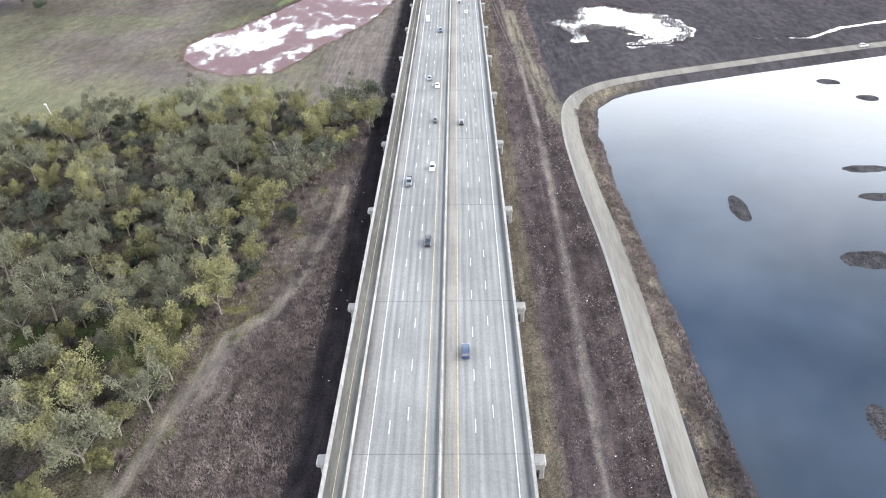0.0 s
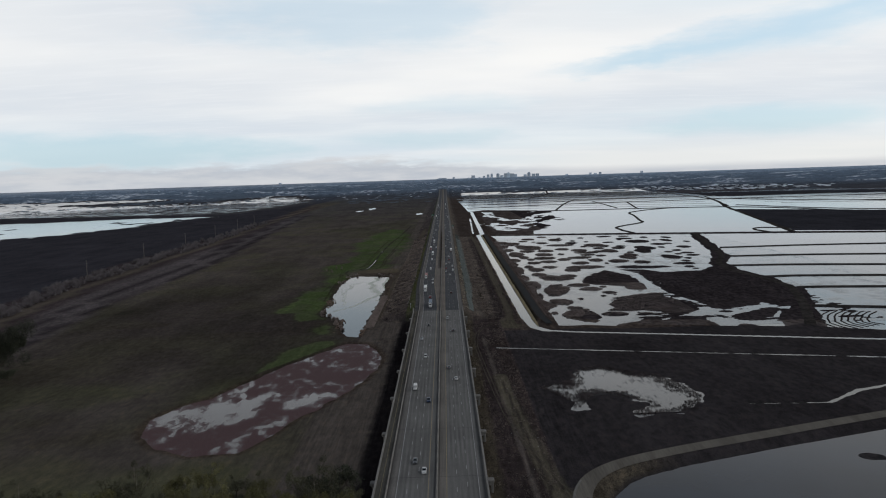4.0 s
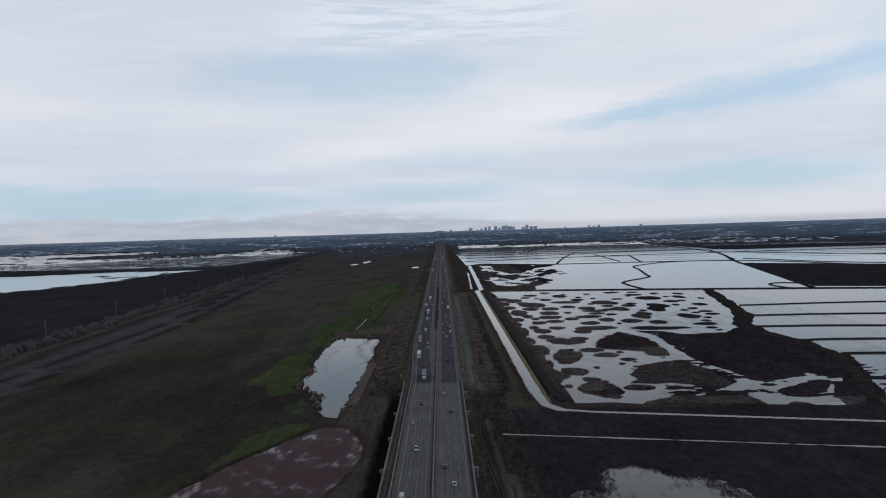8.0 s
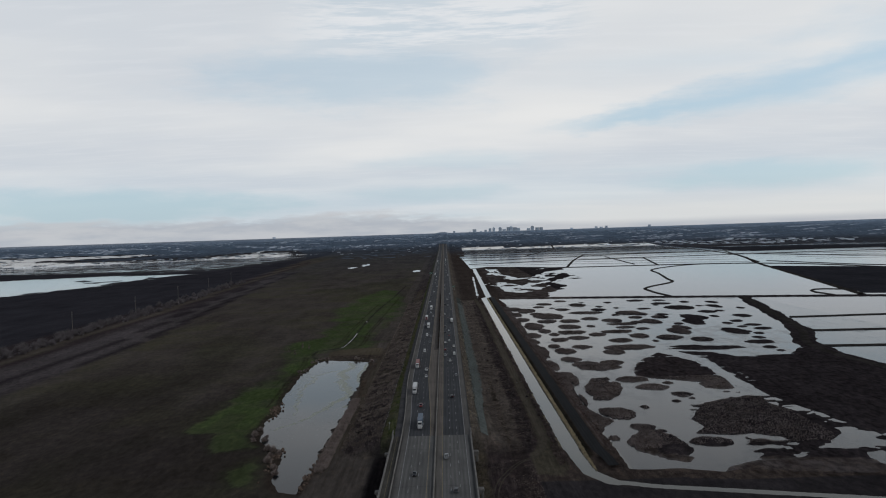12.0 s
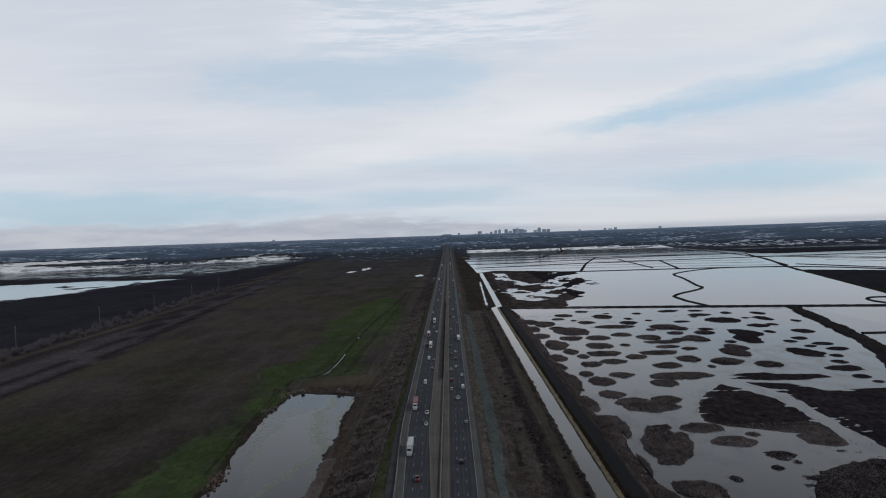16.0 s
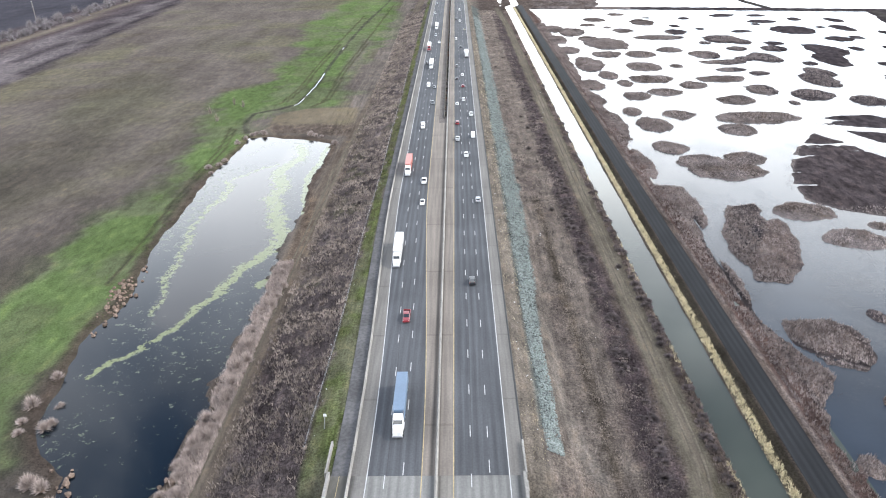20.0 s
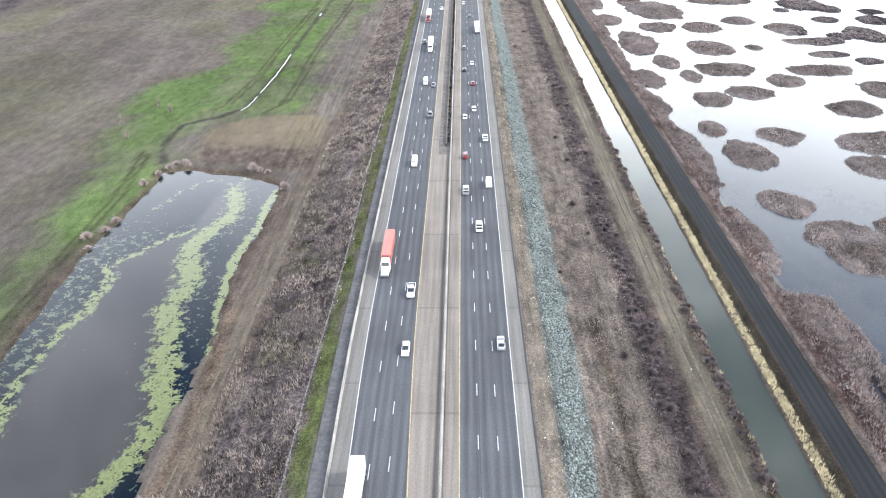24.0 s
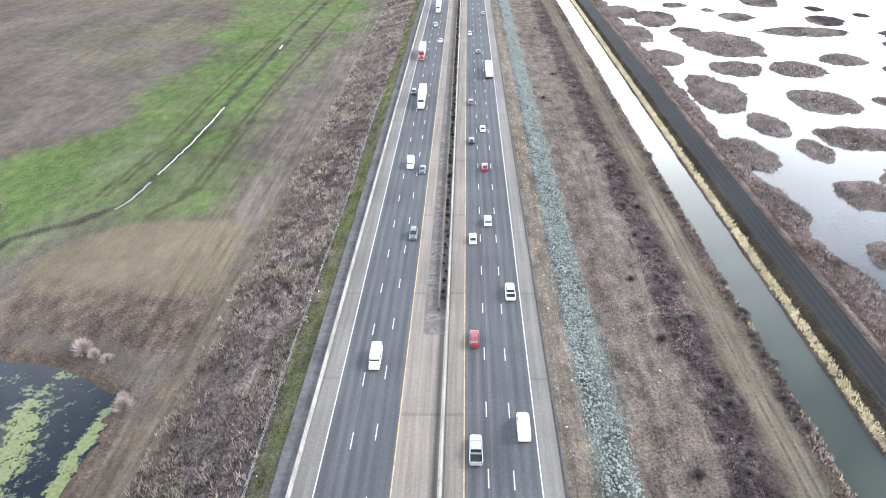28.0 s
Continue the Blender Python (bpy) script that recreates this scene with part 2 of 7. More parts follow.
def water_material(name, deep, scum=None, scum_scale=0.25, edge=(0.5, 0.56), rough=0.04, ripples=0.02, cover=1.0, stretch=(1, 1, 1), gain=1.0, gloss=0.5, skin_rough=0.8, skin_gloss=0.05, thin=None):
    """Still water that mirrors the sky; scum is a floating mat, by the sheet's attribute 'mat' and a broken noise."""
    m = bpy.data.materials.new(name)
    m.use_nodes = True
    n = Nodes(m.node_tree)
    co = n.add("ShaderNodeTexCoord").outputs["Object"]
    b = n.add("ShaderNodeBsdfPrincipled")
    wave = n.noise(n.scaled(co, 0.5, 1.0, 1.0), 0.9, 3.0)
    murk = n.noise(co, 0.02, 3.0)
    water = n.mix(n.span(murk, 0.35, 0.65), deep, tuple(c * 1.5 for c in deep))
    b.inputs["IOR"].default_value = 1.33
    bp = n.add("ShaderNodeBump")
    bp.inputs["Strength"].default_value, bp.inputs["Distance"].default_value = ripples, 0.3
    if scum:
        att = n.add("ShaderNodeAttribute")
        att.attribute_name = "mat"
        mud = n.add("ShaderNodeAttribute")
        mud.attribute_name = "silt"
        water = n.mix(mud.outputs["Fac"], water, (0.030, 0.028, 0.027))
        clot = n.noise(n.scaled(co, *stretch), scum_scale, 6.0, 0.68)
        crumb = n.noise(co, 1.3, 6.0, 0.75)
        level = n.math("ADD", n.math("MULTIPLY", clot, 0.62 * gain), n.math("MULTIPLY_ADD", crumb, 0.38 * gain, 0.5 - 0.5 * gain))
        level = n.math("ADD", level, n.math("MULTIPLY", n.math("SUBTRACT", att.outputs["Fac"], 0.5), 0.6))
        mask = n.math("MULTIPLY", n.span(level, *edge), cover)
        skin = n.mix(n.span(crumb, 0.35, 0.65), tuple(c * 0.7 for c in scum), tuple(c * 1.25 for c in scum))
        if thin:        # loose fragments are thinner and duller than the solid mat
            skin = n.mix(n.span(att.outputs["Fac"], 0.44, 0.60), thin, skin)
        n.link(n.mix(mask, water, skin), b.inputs["Base Color"])
        n.link(n.math("MULTIPLY_ADD", mask, skin_rough, rough), b.inputs["Roughness"])
        n.link(n.math("MULTIPLY_ADD", mask, skin_gloss - gloss, gloss), b.inputs["Specular IOR Level"])
        n.link(n.math("ADD", wave, n.math("MULTIPLY", n.math("MULTIPLY", crumb, mask), 10.0 * skin_rough)), bp.inputs["Height"])
    else:
        n.link(water, b.inputs["Base Color"])
        b.inputs["Roughness"].default_value, b.inputs["Specular IOR Level"].default_value = rough, gloss
        n.link(wave, bp.inputs["Height"])
    n.link(bp.outputs[0], b.inputs["Normal"])
    n.link(b.outputs[0], n.add("ShaderNodeOutputMaterial").inputs[0])
    return m


def road_material(name, color, wear, lane0, lane=3.66, scale=2.0, joints=0.0, dirt=()):
    """Paving with a pair of wheel tracks in each lane, long stains, and patches."""
    m = bpy.data.materials.new(name)
    m.use_nodes = True
    n = Nodes(m.node_tree)
    co = n.add("ShaderNodeTexCoord").outputs["Object"]
    s = n.add("ShaderNodeSeparateXYZ")
    n.link(co, s.inputs[0])
    phase = n.math("MULTIPLY", n.math("SUBTRACT", s.outputs[0], lane0), 4 * math.pi / lane)
    track = n.math("MULTIPLY_ADD", n.math("COSINE", phase), -0.5, 0.5)
    long = n.noise(n.scaled(co, 1.1, 0.03, 1.0), 1.0, 4.0, 0.6)
    fine = n.noise(co, scale, 6.0, 0.7)
    patch = n.noise(co, 0.045, 4.0)
    gain = n.math("MULTIPLY_ADD", track, -wear, 1.0 + wear * 0.5)
    gain = n.math("MULTIPLY", gain, n.span(long, 0.3, 0.7, 0.84, 1.14))
    gain = n.math("MULTIPLY", gain, n.span(fine, 0.25, 0.75, 0.86, 1.14))
    gain = n.math("MULTIPLY", gain, n.span(patch, 0.35, 0.65, 0.9, 1.1))
    # darker strips at given x: gutter dirt, and on the deck painted parapet shade
    for at, half in dirt:
        off = n.math("ABSOLUTE", n.math("SUBTRACT", s.outputs[0], at))
        gain = n.math("MULTIPLY", gain, n.span(n.math("ADD", off, n.math("MULTIPLY", long, half * 0.8)), half * 0.4, half * 1.5, 0.55, 1.0))
    if joints:
        row = n.math("FRACT", n.math("DIVIDE", s.outputs[1], joints))
        gain = n.math("MULTIPLY", gain, n.math("MULTIPLY_ADD", n.math("LESS_THAN", row, 0.02), -0.18, 1.0))
    tone = n.add("ShaderNodeCombineColor")
    for k in range(3):
        n.link(gain, tone.inputs[k])
    b = n.add("ShaderNodeBsdfPrincipled")
    n.link(n.mix(1.0, color, tone.outputs[0], "MULTIPLY"), b.inputs["Base Color"])
    b.inputs["Roughness"].default_value, b.inputs["Specular IOR Level"].default_value = 0.9, 0.1
    bp = n.add("ShaderNodeBump")
    bp.inputs["Strength"].default_value, bp.inputs["Distance"].default_value = 0.25, 0.03
    n.link(fine, bp.inputs["Height"])
    n.link(bp.outputs[0], b.inputs["Normal"])
    n.link(b.outputs[0], n.add("ShaderNodeOutputMaterial").inputs[0])
    return m


GROUND = ground_material()
WATER_OPEN = water_material("open_water", (0.016, 0.022, 0.031), gloss=0.31)
WATER_FLOOD = water_material("flood_water", (0.015, 0.019, 0.025), gloss=0.43, rough=0.08, ripples=0.03)
WATER_MARSH = water_material("marsh_water", (0.015, 0.019, 0.025), (0.085, 0.078, 0.074), 0.06, (0.50, 0.64), rough=0.10, ripples=0.06, cover=0.16, gloss=0.35, stretch=(1, 0.6, 1))
WATER_BROKEN = water_material("broken_flood_water", (0.020, 0.021, 0.023), (0.030, 0.029, 0.034), 0.015, (0.475, 0.50), rough=0.08, ripples=0.03, stretch=(1, 0.7, 1), gain=2.2)
WATER_CANAL = water_material("canal_water", (0.028, 0.032, 0.025), rough=0.05)
WATER_ALGAE = water_material("pond_with_algae", (0.0015, 0.0035, 0.006), (0.104, 0.118, 0.046), 0.40, (0.515, 0.56), cover=0.92, gain=1.7, gloss=0.38, skin_rough=0.28, skin_gloss=0.4, thin=(0.050, 0.060, 0.040))
WATER_PINK = water_material("pond_with_red_scum", (0.04, 0.035, 0.035), (0.092, 0.052, 0.053), 0.085, (0.42, 0.60), cover=0.88, gain=1.7, stretch=(1, 0.6, 1))
WATER_MUCK = water_material("reedy_mud_pool", (0.05, 0.05, 0.05), (0.032, 0.029, 0.029), 0.35, (0.44, 0.60), cover=0.85, stretch=(1.6, 0.3, 1))
# the strip at 16.7 is the east parapet's shade, painted into the deck
CONCRETE_DECK = road_material("deck_concrete", (0.135, 0.132, 0.125), 0.20, -2.9, scale=2.5, dirt=((-0.8, 0.5), (16.7, 0.8), (-16.8, 0.6)))
ASPHALT = road_material("asphalt", (0.060, 0.062, 0.066), 0.22, -7.0)
SHOULDER = road_material("shoulder_concrete", (0.125, 0.117, 0.107), 0.0, 0.0, joints=27.0)
TAN_SHOULDER = road_material("tan_shoulder_concrete", (0.150, 0.130, 0.112), 0.0, 0.0, joints=36.0, dirt=((-0.9, 0.7), (0.5, 0.25)))
PATH_ASPHALT = material("path_asphalt", (0.082, 0.080, 0.080), 0.9, 1.2, 0.2, 0.2, 0.1)
PATH_DECK = material("path_concrete", (0.095, 0.09, 0.078), 0.9, 1.5, 0.15, 0.2, 0.1, stretch=(1, 0.2, 1))
CONCRETE = material("weathered_concrete", (0.19, 0.18, 0.165), 0.85, 1.8, 0.16, 0.2, 0.2, stretch=(1, 1, 0.3))
CONCRETE_OLD = material("stained_concrete", (0.13, 0.12, 0.105), 0.9, 1.2, 0.25, 0.3, 0.3, second=(0.07, 0.065, 0.06))
WHITE_PAINT = material("worn_white_paint", (0.34, 0.34, 0.335), 0.7, 6.0, 0.15, 0.15, 0.0)
YELLOW_PAINT = material("worn_yellow_paint", (0.30, 0.235, 0.12), 0.7, 6.0, 0.2, 0.2, 0.0)
BLACK_JOINT = material("tar_joint", (0.03, 0.03, 0.03), 0.8, 3.0, 0.2, 0.2, 0.0)
GRAVEL_ROAD = road_material("gravel_road", (0.013, 0.0138, 0.015), -0.4, 77.5, 3.2, 3.0)
DIRT_ROAD = material("dirt_road", (0.132, 0.121, 0.104), 0.95, 1.6, 0.12, 0.15, 0.2, stretch=(1, 0.08, 1))
PALE_GRAVEL = material("pale_road_edge", (0.165, 0.16, 0.145), 0.95, 2.0, 0.15, 0.15, 0.2, stretch=(1, 0.1, 1))
ROCK = material("pale_green_riprap", (0.108, 0.122, 0.114), 0.85, 2.5, 0.35, 0.2, 0.4, per_object=0.35)
BOULDER = material("brown_boulder", (0.155, 0.115, 0.092), 0.9, 2.0, 0.3, 0.2, 0.4, per_object=0.3)
RUT_SOIL = material("packed_rut_soil", (0.082, 0.071, 0.056), 0.95, 1.2, 0.25, 0.2, 0.3)
LEVEE = material("muddy_levee", (0.040, 0.036, 0.033), 0.95, 0.8, 0.35, 0.3, 0.5)
STRAW = material("straw_reeds", (0.46, 0.40, 0.27), 0.95, 2.0, 0.35, 0.2, 0.3)
BRUSH = material("dead_brush", (0.138, 0.110, 0.100), 0.95, 0.35, 0.4, 0.35, 0.0)
BRUSH_PALE = material("pale_dead_weeds", (0.232, 0.194, 0.168), 0.95, 0.5, 0.35, 0.3, 0.0)
ISLAND_REED = material("grey_brown_reeds", (0.215, 0.182, 0.172), 0.95, 0.4, 0.3, 0.3, 0.0)
BRUSH_DARK = material("dark_bramble", (0.088, 0.074, 0.073), 0.95, 0.4, 0.4, 0.3, 0.0)
TWIG_WHITE = material("bare_willow_twigs", (0.33, 0.275, 0.25), 0.95, 1.0, 0.25, 0.2, 0.0)
BARK = material("pale_bark", (0.18, 0.16, 0.13), 0.9, 3.0, 0.35, 0.3, 0.4, stretch=(1, 1, 0.3))
BARK_DARK = material("grey_bark", (0.10, 0.085, 0.07), 0.9, 3.0, 0.3, 0.3, 0.4, stretch=(1, 1, 0.3))
LEAF_GREY = material("grey_green_leaves", (0.086, 0.084, 0.050), 0.8, 0.5, 0.35, 0.3, 0.0, per_object=0.25)
LEAF_OLIVE = material("olive_leaves", (0.120, 0.112, 0.046), 0.8, 0.5, 0.35, 0.3, 0.0, per_object=0.25)
LEAF_DARK = material("dark_green_leaves", (0.044, 0.048, 0.030), 0.8, 0.5, 0.4, 0.3, 0.0, per_object=0.25)
METAL = material("galvanised_steel", (0.35, 0.36, 0.37), 0.45, 4.0, 0.15, 0.1, 0.0, metal=0.8)
POLE_WOOD = material("weathered_pole", (0.16, 0.145, 0.13), 0.9, 3.0, 0.2, 0.2, 0.2)
# skyline and town colours are paled and blued to paint in the haze
HAZE_TOWER = material("hazed_tower", (0.52, 0.60, 0.68), 0.8, 0.06, 0.15, 0.1, 0.0, per_object=0.25)
HAZE_GLASS = material("hazed_windows", (0.42, 0.50, 0.58), 0.5, 0.06, 0.1, 0.1, 0.0)
HAZE_ROOF = material("hazed_roof", (0.60, 0.66, 0.72), 0.8, 0.06, 0.2, 0.1, 0.0, per_object=0.4)
LITTER = material("white_litter", (0.6, 0.6, 0.6), 0.6, 3.0, 0.1, 0.1, 0.0)

# ---------------------------------------------------------------- helpers for building


def thing(name, label, category, at=(0, 0, 0), group="", kind="", rz=0.0):
    ob = tagged(new(name), label, category, group, kind)
    ob.matrix_basis = pose(*at, 0, 0, rz)
    ob.empty_display_size = 0.5
    return ob


def part(name, bm, mat, parent=None, label=""):
    """Links a bmesh, or a mesh, as one mesh object under a thing."""
    if isinstance(bm, bmesh.types.BMesh):
        me = bpy.data.meshes.new(name)
        bm.to_mesh(me)
        bm.free()
    else:
        me = bm
    if mat is not None and not me.materials:
        me.materials.append(mat)
    ob = new(name, me)
    ob.parent = parent
    if label:
        ob["label"] = label
    return ob


def structure(name, me, mat, label, kind="structure"):
    return tagged(part(name, me, mat), label, name.split("_")[0], kind=kind)


def mesh(name, verts, faces, smooth=False):
    me = bpy.data.meshes.new(name)
    me.from_pydata([tuple(map(float, v)) for v in verts], [], faces)
    if smooth:
        me.polygons.foreach_set("use_smooth", [True] * len(me.polygons))
    me.update()
    return me


def raw_mesh(name, verts, faces, smooth=False):
    """From numpy arrays: verts (n, 3), faces (m, 3) or (m, 4)."""
    me = bpy.data.meshes.new(name)
    k = faces.shape[1]
    me.vertices.add(len(verts))
    me.vertices.foreach_set("co", np.asarray(verts, np.float32).ravel())
    me.loops.add(faces.size)
    me.loops.foreach_set("vertex_index", np.asarray(faces, np.int32).ravel())
    me.polygons.add(len(faces))
    me.polygons.foreach_set("loop_start", np.arange(0, faces.size, k, dtype=np.int32))
    if smooth:
        me.polygons.foreach_set("use_smooth", np.ones(len(faces), bool))
    me.update(calc_edges=True)
    return me


def box(bm, x0, x1, y0, y1, z0, z1, bevel=0.0):
    """A box added to bm, its long edges eased by bevel."""
    r = bmesh.ops.create_cube(bm, size=1.0, matrix=Matrix.Translation(((x0 + x1) / 2, (y0 + y1) / 2, (z0 + z1) / 2)) @ Matrix.Diagonal((x1 - x0, y1 - y0, z1 - z0, 1)))
    if bevel:
        edges = {e for v in r["verts"] for e in v.link_edges}
        bmesh.ops.bevel(bm, geom=list(edges), offset=bevel, segments=1, affect="EDGES")
    return bm


def boxed(*args, bevel=0.0):
    return box(bmesh.new(), *args, bevel=bevel)


def sweep(name, path, profile, smooth=False):
    """A profile of (sideways, up) points carried along a path of (x, y, z)."""
    pts = np.array(path, float)
    way = np.gradient(pts[:, :2], axis=0)
    way /= np.linalg.norm(way, axis=1)[:, None] + 1e-9
    side = np.stack([way[:, 1], -way[:, 0]], 1)
    prof = np.array(profile, float)
    n, k = len(pts), len(prof)
    v = np.zeros((n, k, 3))
    v[:, :, :2] = pts[:, None, :2] + side[:, None] * prof[None, :, :1]
    v[:, :, 2] = pts[:, None, 2] + prof[None, :, 1]
    i, j = np.meshgrid(np.arange(n - 1), np.arange(k - 1), indexing="ij")
    a = (i * k + j).ravel()
    return raw_mesh(name, v.reshape(-1, 3), np.stack([a, a + k, a + k + 1, a + 1], 1)[:, ::-1], smooth)


def ribbon(name, ys, x0, x1, z):
    """A flat strip along y between the lines x0(y) and x1(y) at the height z(y)."""
    v = np.array([(f(y), y, z(y)) for y in ys for f in (x0, x1)])
    a = np.arange(len(ys) - 1) * 2
    return raw_mesh(name, v, np.stack([a, a + 1, a + 3, a + 2], 1))


def curve_through(points, step=6.0, jitter=0.0, seed=1):
    """A smooth line (Catmull-Rom) through a few plan points, sampled about every step metres."""
    p = [np.array(q, float) for q in points]
    p = [2 * p[0] - p[1]] + p + [2 * p[-1] - p[-2]]
    rnd, out = np.random.RandomState(seed), []
    for a, b, c, d in zip(p, p[1:], p[2:], p[3:]):
        for t in np.arange(0, 1, 1 / max(1, round(np.linalg.norm(c - b) / step))):
            out.append(0.5 * (2 * b + (c - a) * t + (2 * a - 5 * b + 4 * c - d) * t * t + (3 * b - a - 3 * c + d) * t ** 3) + jitter * rnd.uniform(-1, 1, len(b)))
    return np.array(out + [p[-2]])


def lattice(x, y, size, seed):
    """Smooth value noise, -1 to 1."""
    u, v = np.asarray(x) / size, np.asarray(y) / size
    i, j = np.floor(u).astype(np.int64), np.floor(v).astype(np.int64)
    a, b = u - i, v - j
    a, b = a * a * (3 - 2 * a), b * b * (3 - 2 * b)

    def value(p, q):
        h = (p * 374761393 + q * 668265263 + seed * 974634541) & 0xFFFFFFFF
        h = ((h ^ (h >> 13)) * 1274126177) & 0xFFFFFFFF
        return ((h ^ (h >> 16)) & 0xFFFF) / 32767.5 - 1
    return (value(i, j) * (1 - a) + value(i + 1, j) * a) * (1 - b) + (value(i, j + 1) * (1 - a) + value(i + 1, j + 1) * a) * b


def rough(x, y, size, seed):
    return 0.55 * lattice(x, y, size, seed) + 0.3 * lattice(x, y, size * 0.43, seed + 1) + 0.15 * lattice(x, y, size * 0.19, seed + 2)


def line_distance(line, x, y):
    best = np.full(np.shape(x), 1e9)
    for (ax, ay), (bx, by) in zip(line, line[1:]):
        dx, dy = bx - ax, by - ay
        t = np.clip(((x - ax) * dx + (y - ay) * dy) / (dx * dx + dy * dy), 0, 1)
        best = np.minimum(best, np.hypot(x - ax - t * dx, y - ay - t * dy))
    return best


def outline_distance(poly, x, y):
    """Metres to the outline; negative inside."""
    inside = np.zeros(np.shape(x), bool)
    closed = list(poly) + [poly[0]]
    for (ax, ay), (bx, by) in zip(closed, closed[1:]):
        inside ^= ((ay > y) != (by > y)) & (x < (bx - ax) * (y - ay) / (by - ay + 1e-12) + ax)
    return np.where(inside, -1, 1) * line_distance(closed, x, y)


def ease(v, a, b):
    t = np.clip((np.asarray(v, float) - a) / (b - a), 0, 1)
    return t * t * (3 - 2 * t)

# ---------------------------------------------------------------- the plan, in metres: y along the highway, x to its right


ROAD_Z, BRIDGE_END = 7.0, 597.0
FAR_RISE = 83.0


def rise(x, y):
    """The far plain, drawn in towards the eye: it lifts to the height of the true horizon."""
    return FAR_RISE * ease(np.hypot(x, np.asarray(y, float) - 400), 3250, 4550)


def road_z(y):
    return ROAD_Z + float(rise(0.0, y))


def drift(y):
    """How far the westbound side swings out past the bridge."""
    return 4.0 * float(ease(y, 600, 760))


ALGAE_POND = [(-107, 852), (-97, 853), (-83, 850), (-71, 846), (-61, 840), (-59, 828), (-60, 800), (-61, 780), (-57, 756), (-53.5, 735), (-53, 715), (-54, 695), (-55, 670), (-56.5, 645), (-57.5, 620), (-58.5, 590), (-59.5, 560), (-60, 541), (-69, 544), (-75, 560), (-77, 588), (-82, 604), (-90, 611), (-98, 623), (-100, 643), (-103, 662), (-100, 680), (-103, 700), (-106, 720), (-106, 745), (-108, 775), (-108, 800), (-106, 825), (-105, 843)]
PINK_POND = [(-137, 352), (-140, 362), (-141, 377), (-133, 394), (-122, 406), (-114, 427), (-102, 457), (-90, 478), (-80, 497), (-71, 514), (-66, 522), (-51, 519), (-42, 499), (-37, 478), (-39, 453), (-44, 425), (-52, 406), (-62, 383), (-71, 365), (-78, 344), (-86, 329), (-106, 327), (-126, 338)]
BIG_POND = [(60, 40), (61, 100), (60, 148), (58, 206), (59, 255), (63, 282), (81, 297), (137, 318), (224, 345), (420, 400), (420, 40)]
MUD_POOL = [(54, 407), (60, 411), (72, 416), (79, 437), (93, 446), (108, 431), (121, 425), (128, 407), (132, 388), (123, 367), (108, 365), (95, 361), (94, 366), (108, 376), (102, 383), (91, 392), (83, 398), (74, 386), (67, 373), (67, 383), (62, 392), (58, 400)]
PINK_POOL = [(-138, 362), (-139, 380), (-126, 395), (-120, 402), (-106, 401), (-91, 416), (-92, 396), (-91, 378), (-96, 362), (-110, 366), (-128, 380), (-130, 367)]
PINK_POOL_EAST = [(-83, 388), (-74, 407), (-62, 414), (-54, 405), (-70, 387), (-78, 380)]
MOUND = [(-97, 860), (-101, 874), (-102, 888), (-98, 901), (-87, 908), (-70, 911), (-54, 909), (-51.5, 871), (-52, 850), (-67, 854), (-82, 858)]
MARSH_SIDE = [(90, 560), (264, 531), (322, 510), (615, 432), (1500, 200), (2600, 200), (2600, 1900), (1750, 3150), (900, 3250), (60, 3250), (76, 2300), (84, 1500), (93, 1246), (92, 1000), (89, 760), (88, 600)]
MARSH_LAND = [(206, 846), (232, 838), (244, 817), (262, 816), (290, 819), (322, 860), (330, 815), (326, 700), (300, 612), (279, 606), (270, 628), (258, 612), (228, 599), (222, 612), (221, 640), (213, 665), (209, 690), (210, 720), (213, 755), (217, 798), (210, 828)]
MARSH_LAND_EAST = [(147, 773), (160, 800), (178, 832), (188, 842), (197, 822), (206, 798), (205, 760), (201, 726), (199, 706), (190, 704), (179, 710), (178, 728), (166, 736), (153, 743), (146, 755)]
MARSH_LAND_SOUTH = [(143, 638), (152, 655), (164, 672), (184, 682), (199, 684), (205, 660), (212, 632), (212, 606), (196, 586), (183, 586), (178, 600), (166, 607), (154, 604), (135, 609), (145, 621)]
MARSH_BAR = [(223, 575), (261, 601), (268, 590), (253, 566), (225, 560)]
MARSH_RIM = [(84, 584), (88, 559), (106, 548), (120, 545), (135, 560), (150, 566), (171, 568), (181, 578), (205, 577), (203, 556), (203, 540), (212, 528), (230, 534), (244, 530), (257, 566), (272, 592), (290, 600), (262, 520), (100, 530), (84, 545)]
MARSH_CHANNEL = [(185, 885), (203, 850), (211, 798), (208, 755), (204, 715), (203, 687), (209, 655), (217, 625), (219, 585), (221, 560), (229, 545), (232, 532)]
TERRACE_EDGE = [(440, 1262), (429, 1225), (390, 1060), (363, 948), (330, 870), (322, 810), (328, 750), (326, 690), (298, 610), (264, 533)]
BANK_LUMPS = [(98, 1078, 8, 14), (104, 1020, 11, 21), (95, 957, 8, 14), (91, 866, 6, 27), (93, 748, 8, 21), (91, 800, 4, 20), (91, 690, 4, 18), (91, 646, 5, 15), (94, 1130, 8, 20), (98, 1190, 9, 18), (90, 920, 5, 15)]
ISLANDS_SOUTH = [(234, 858, 31, 9), (112, 594, 14, 25), (108, 652, 8, 12), (140, 595, 10, 8), (163, 570, 8, 6), (126, 666, 3, 4), (149, 678, 3, 4), (93, 606, 3, 4), (114, 624, 8, 6), (222, 538, 8, 8)]
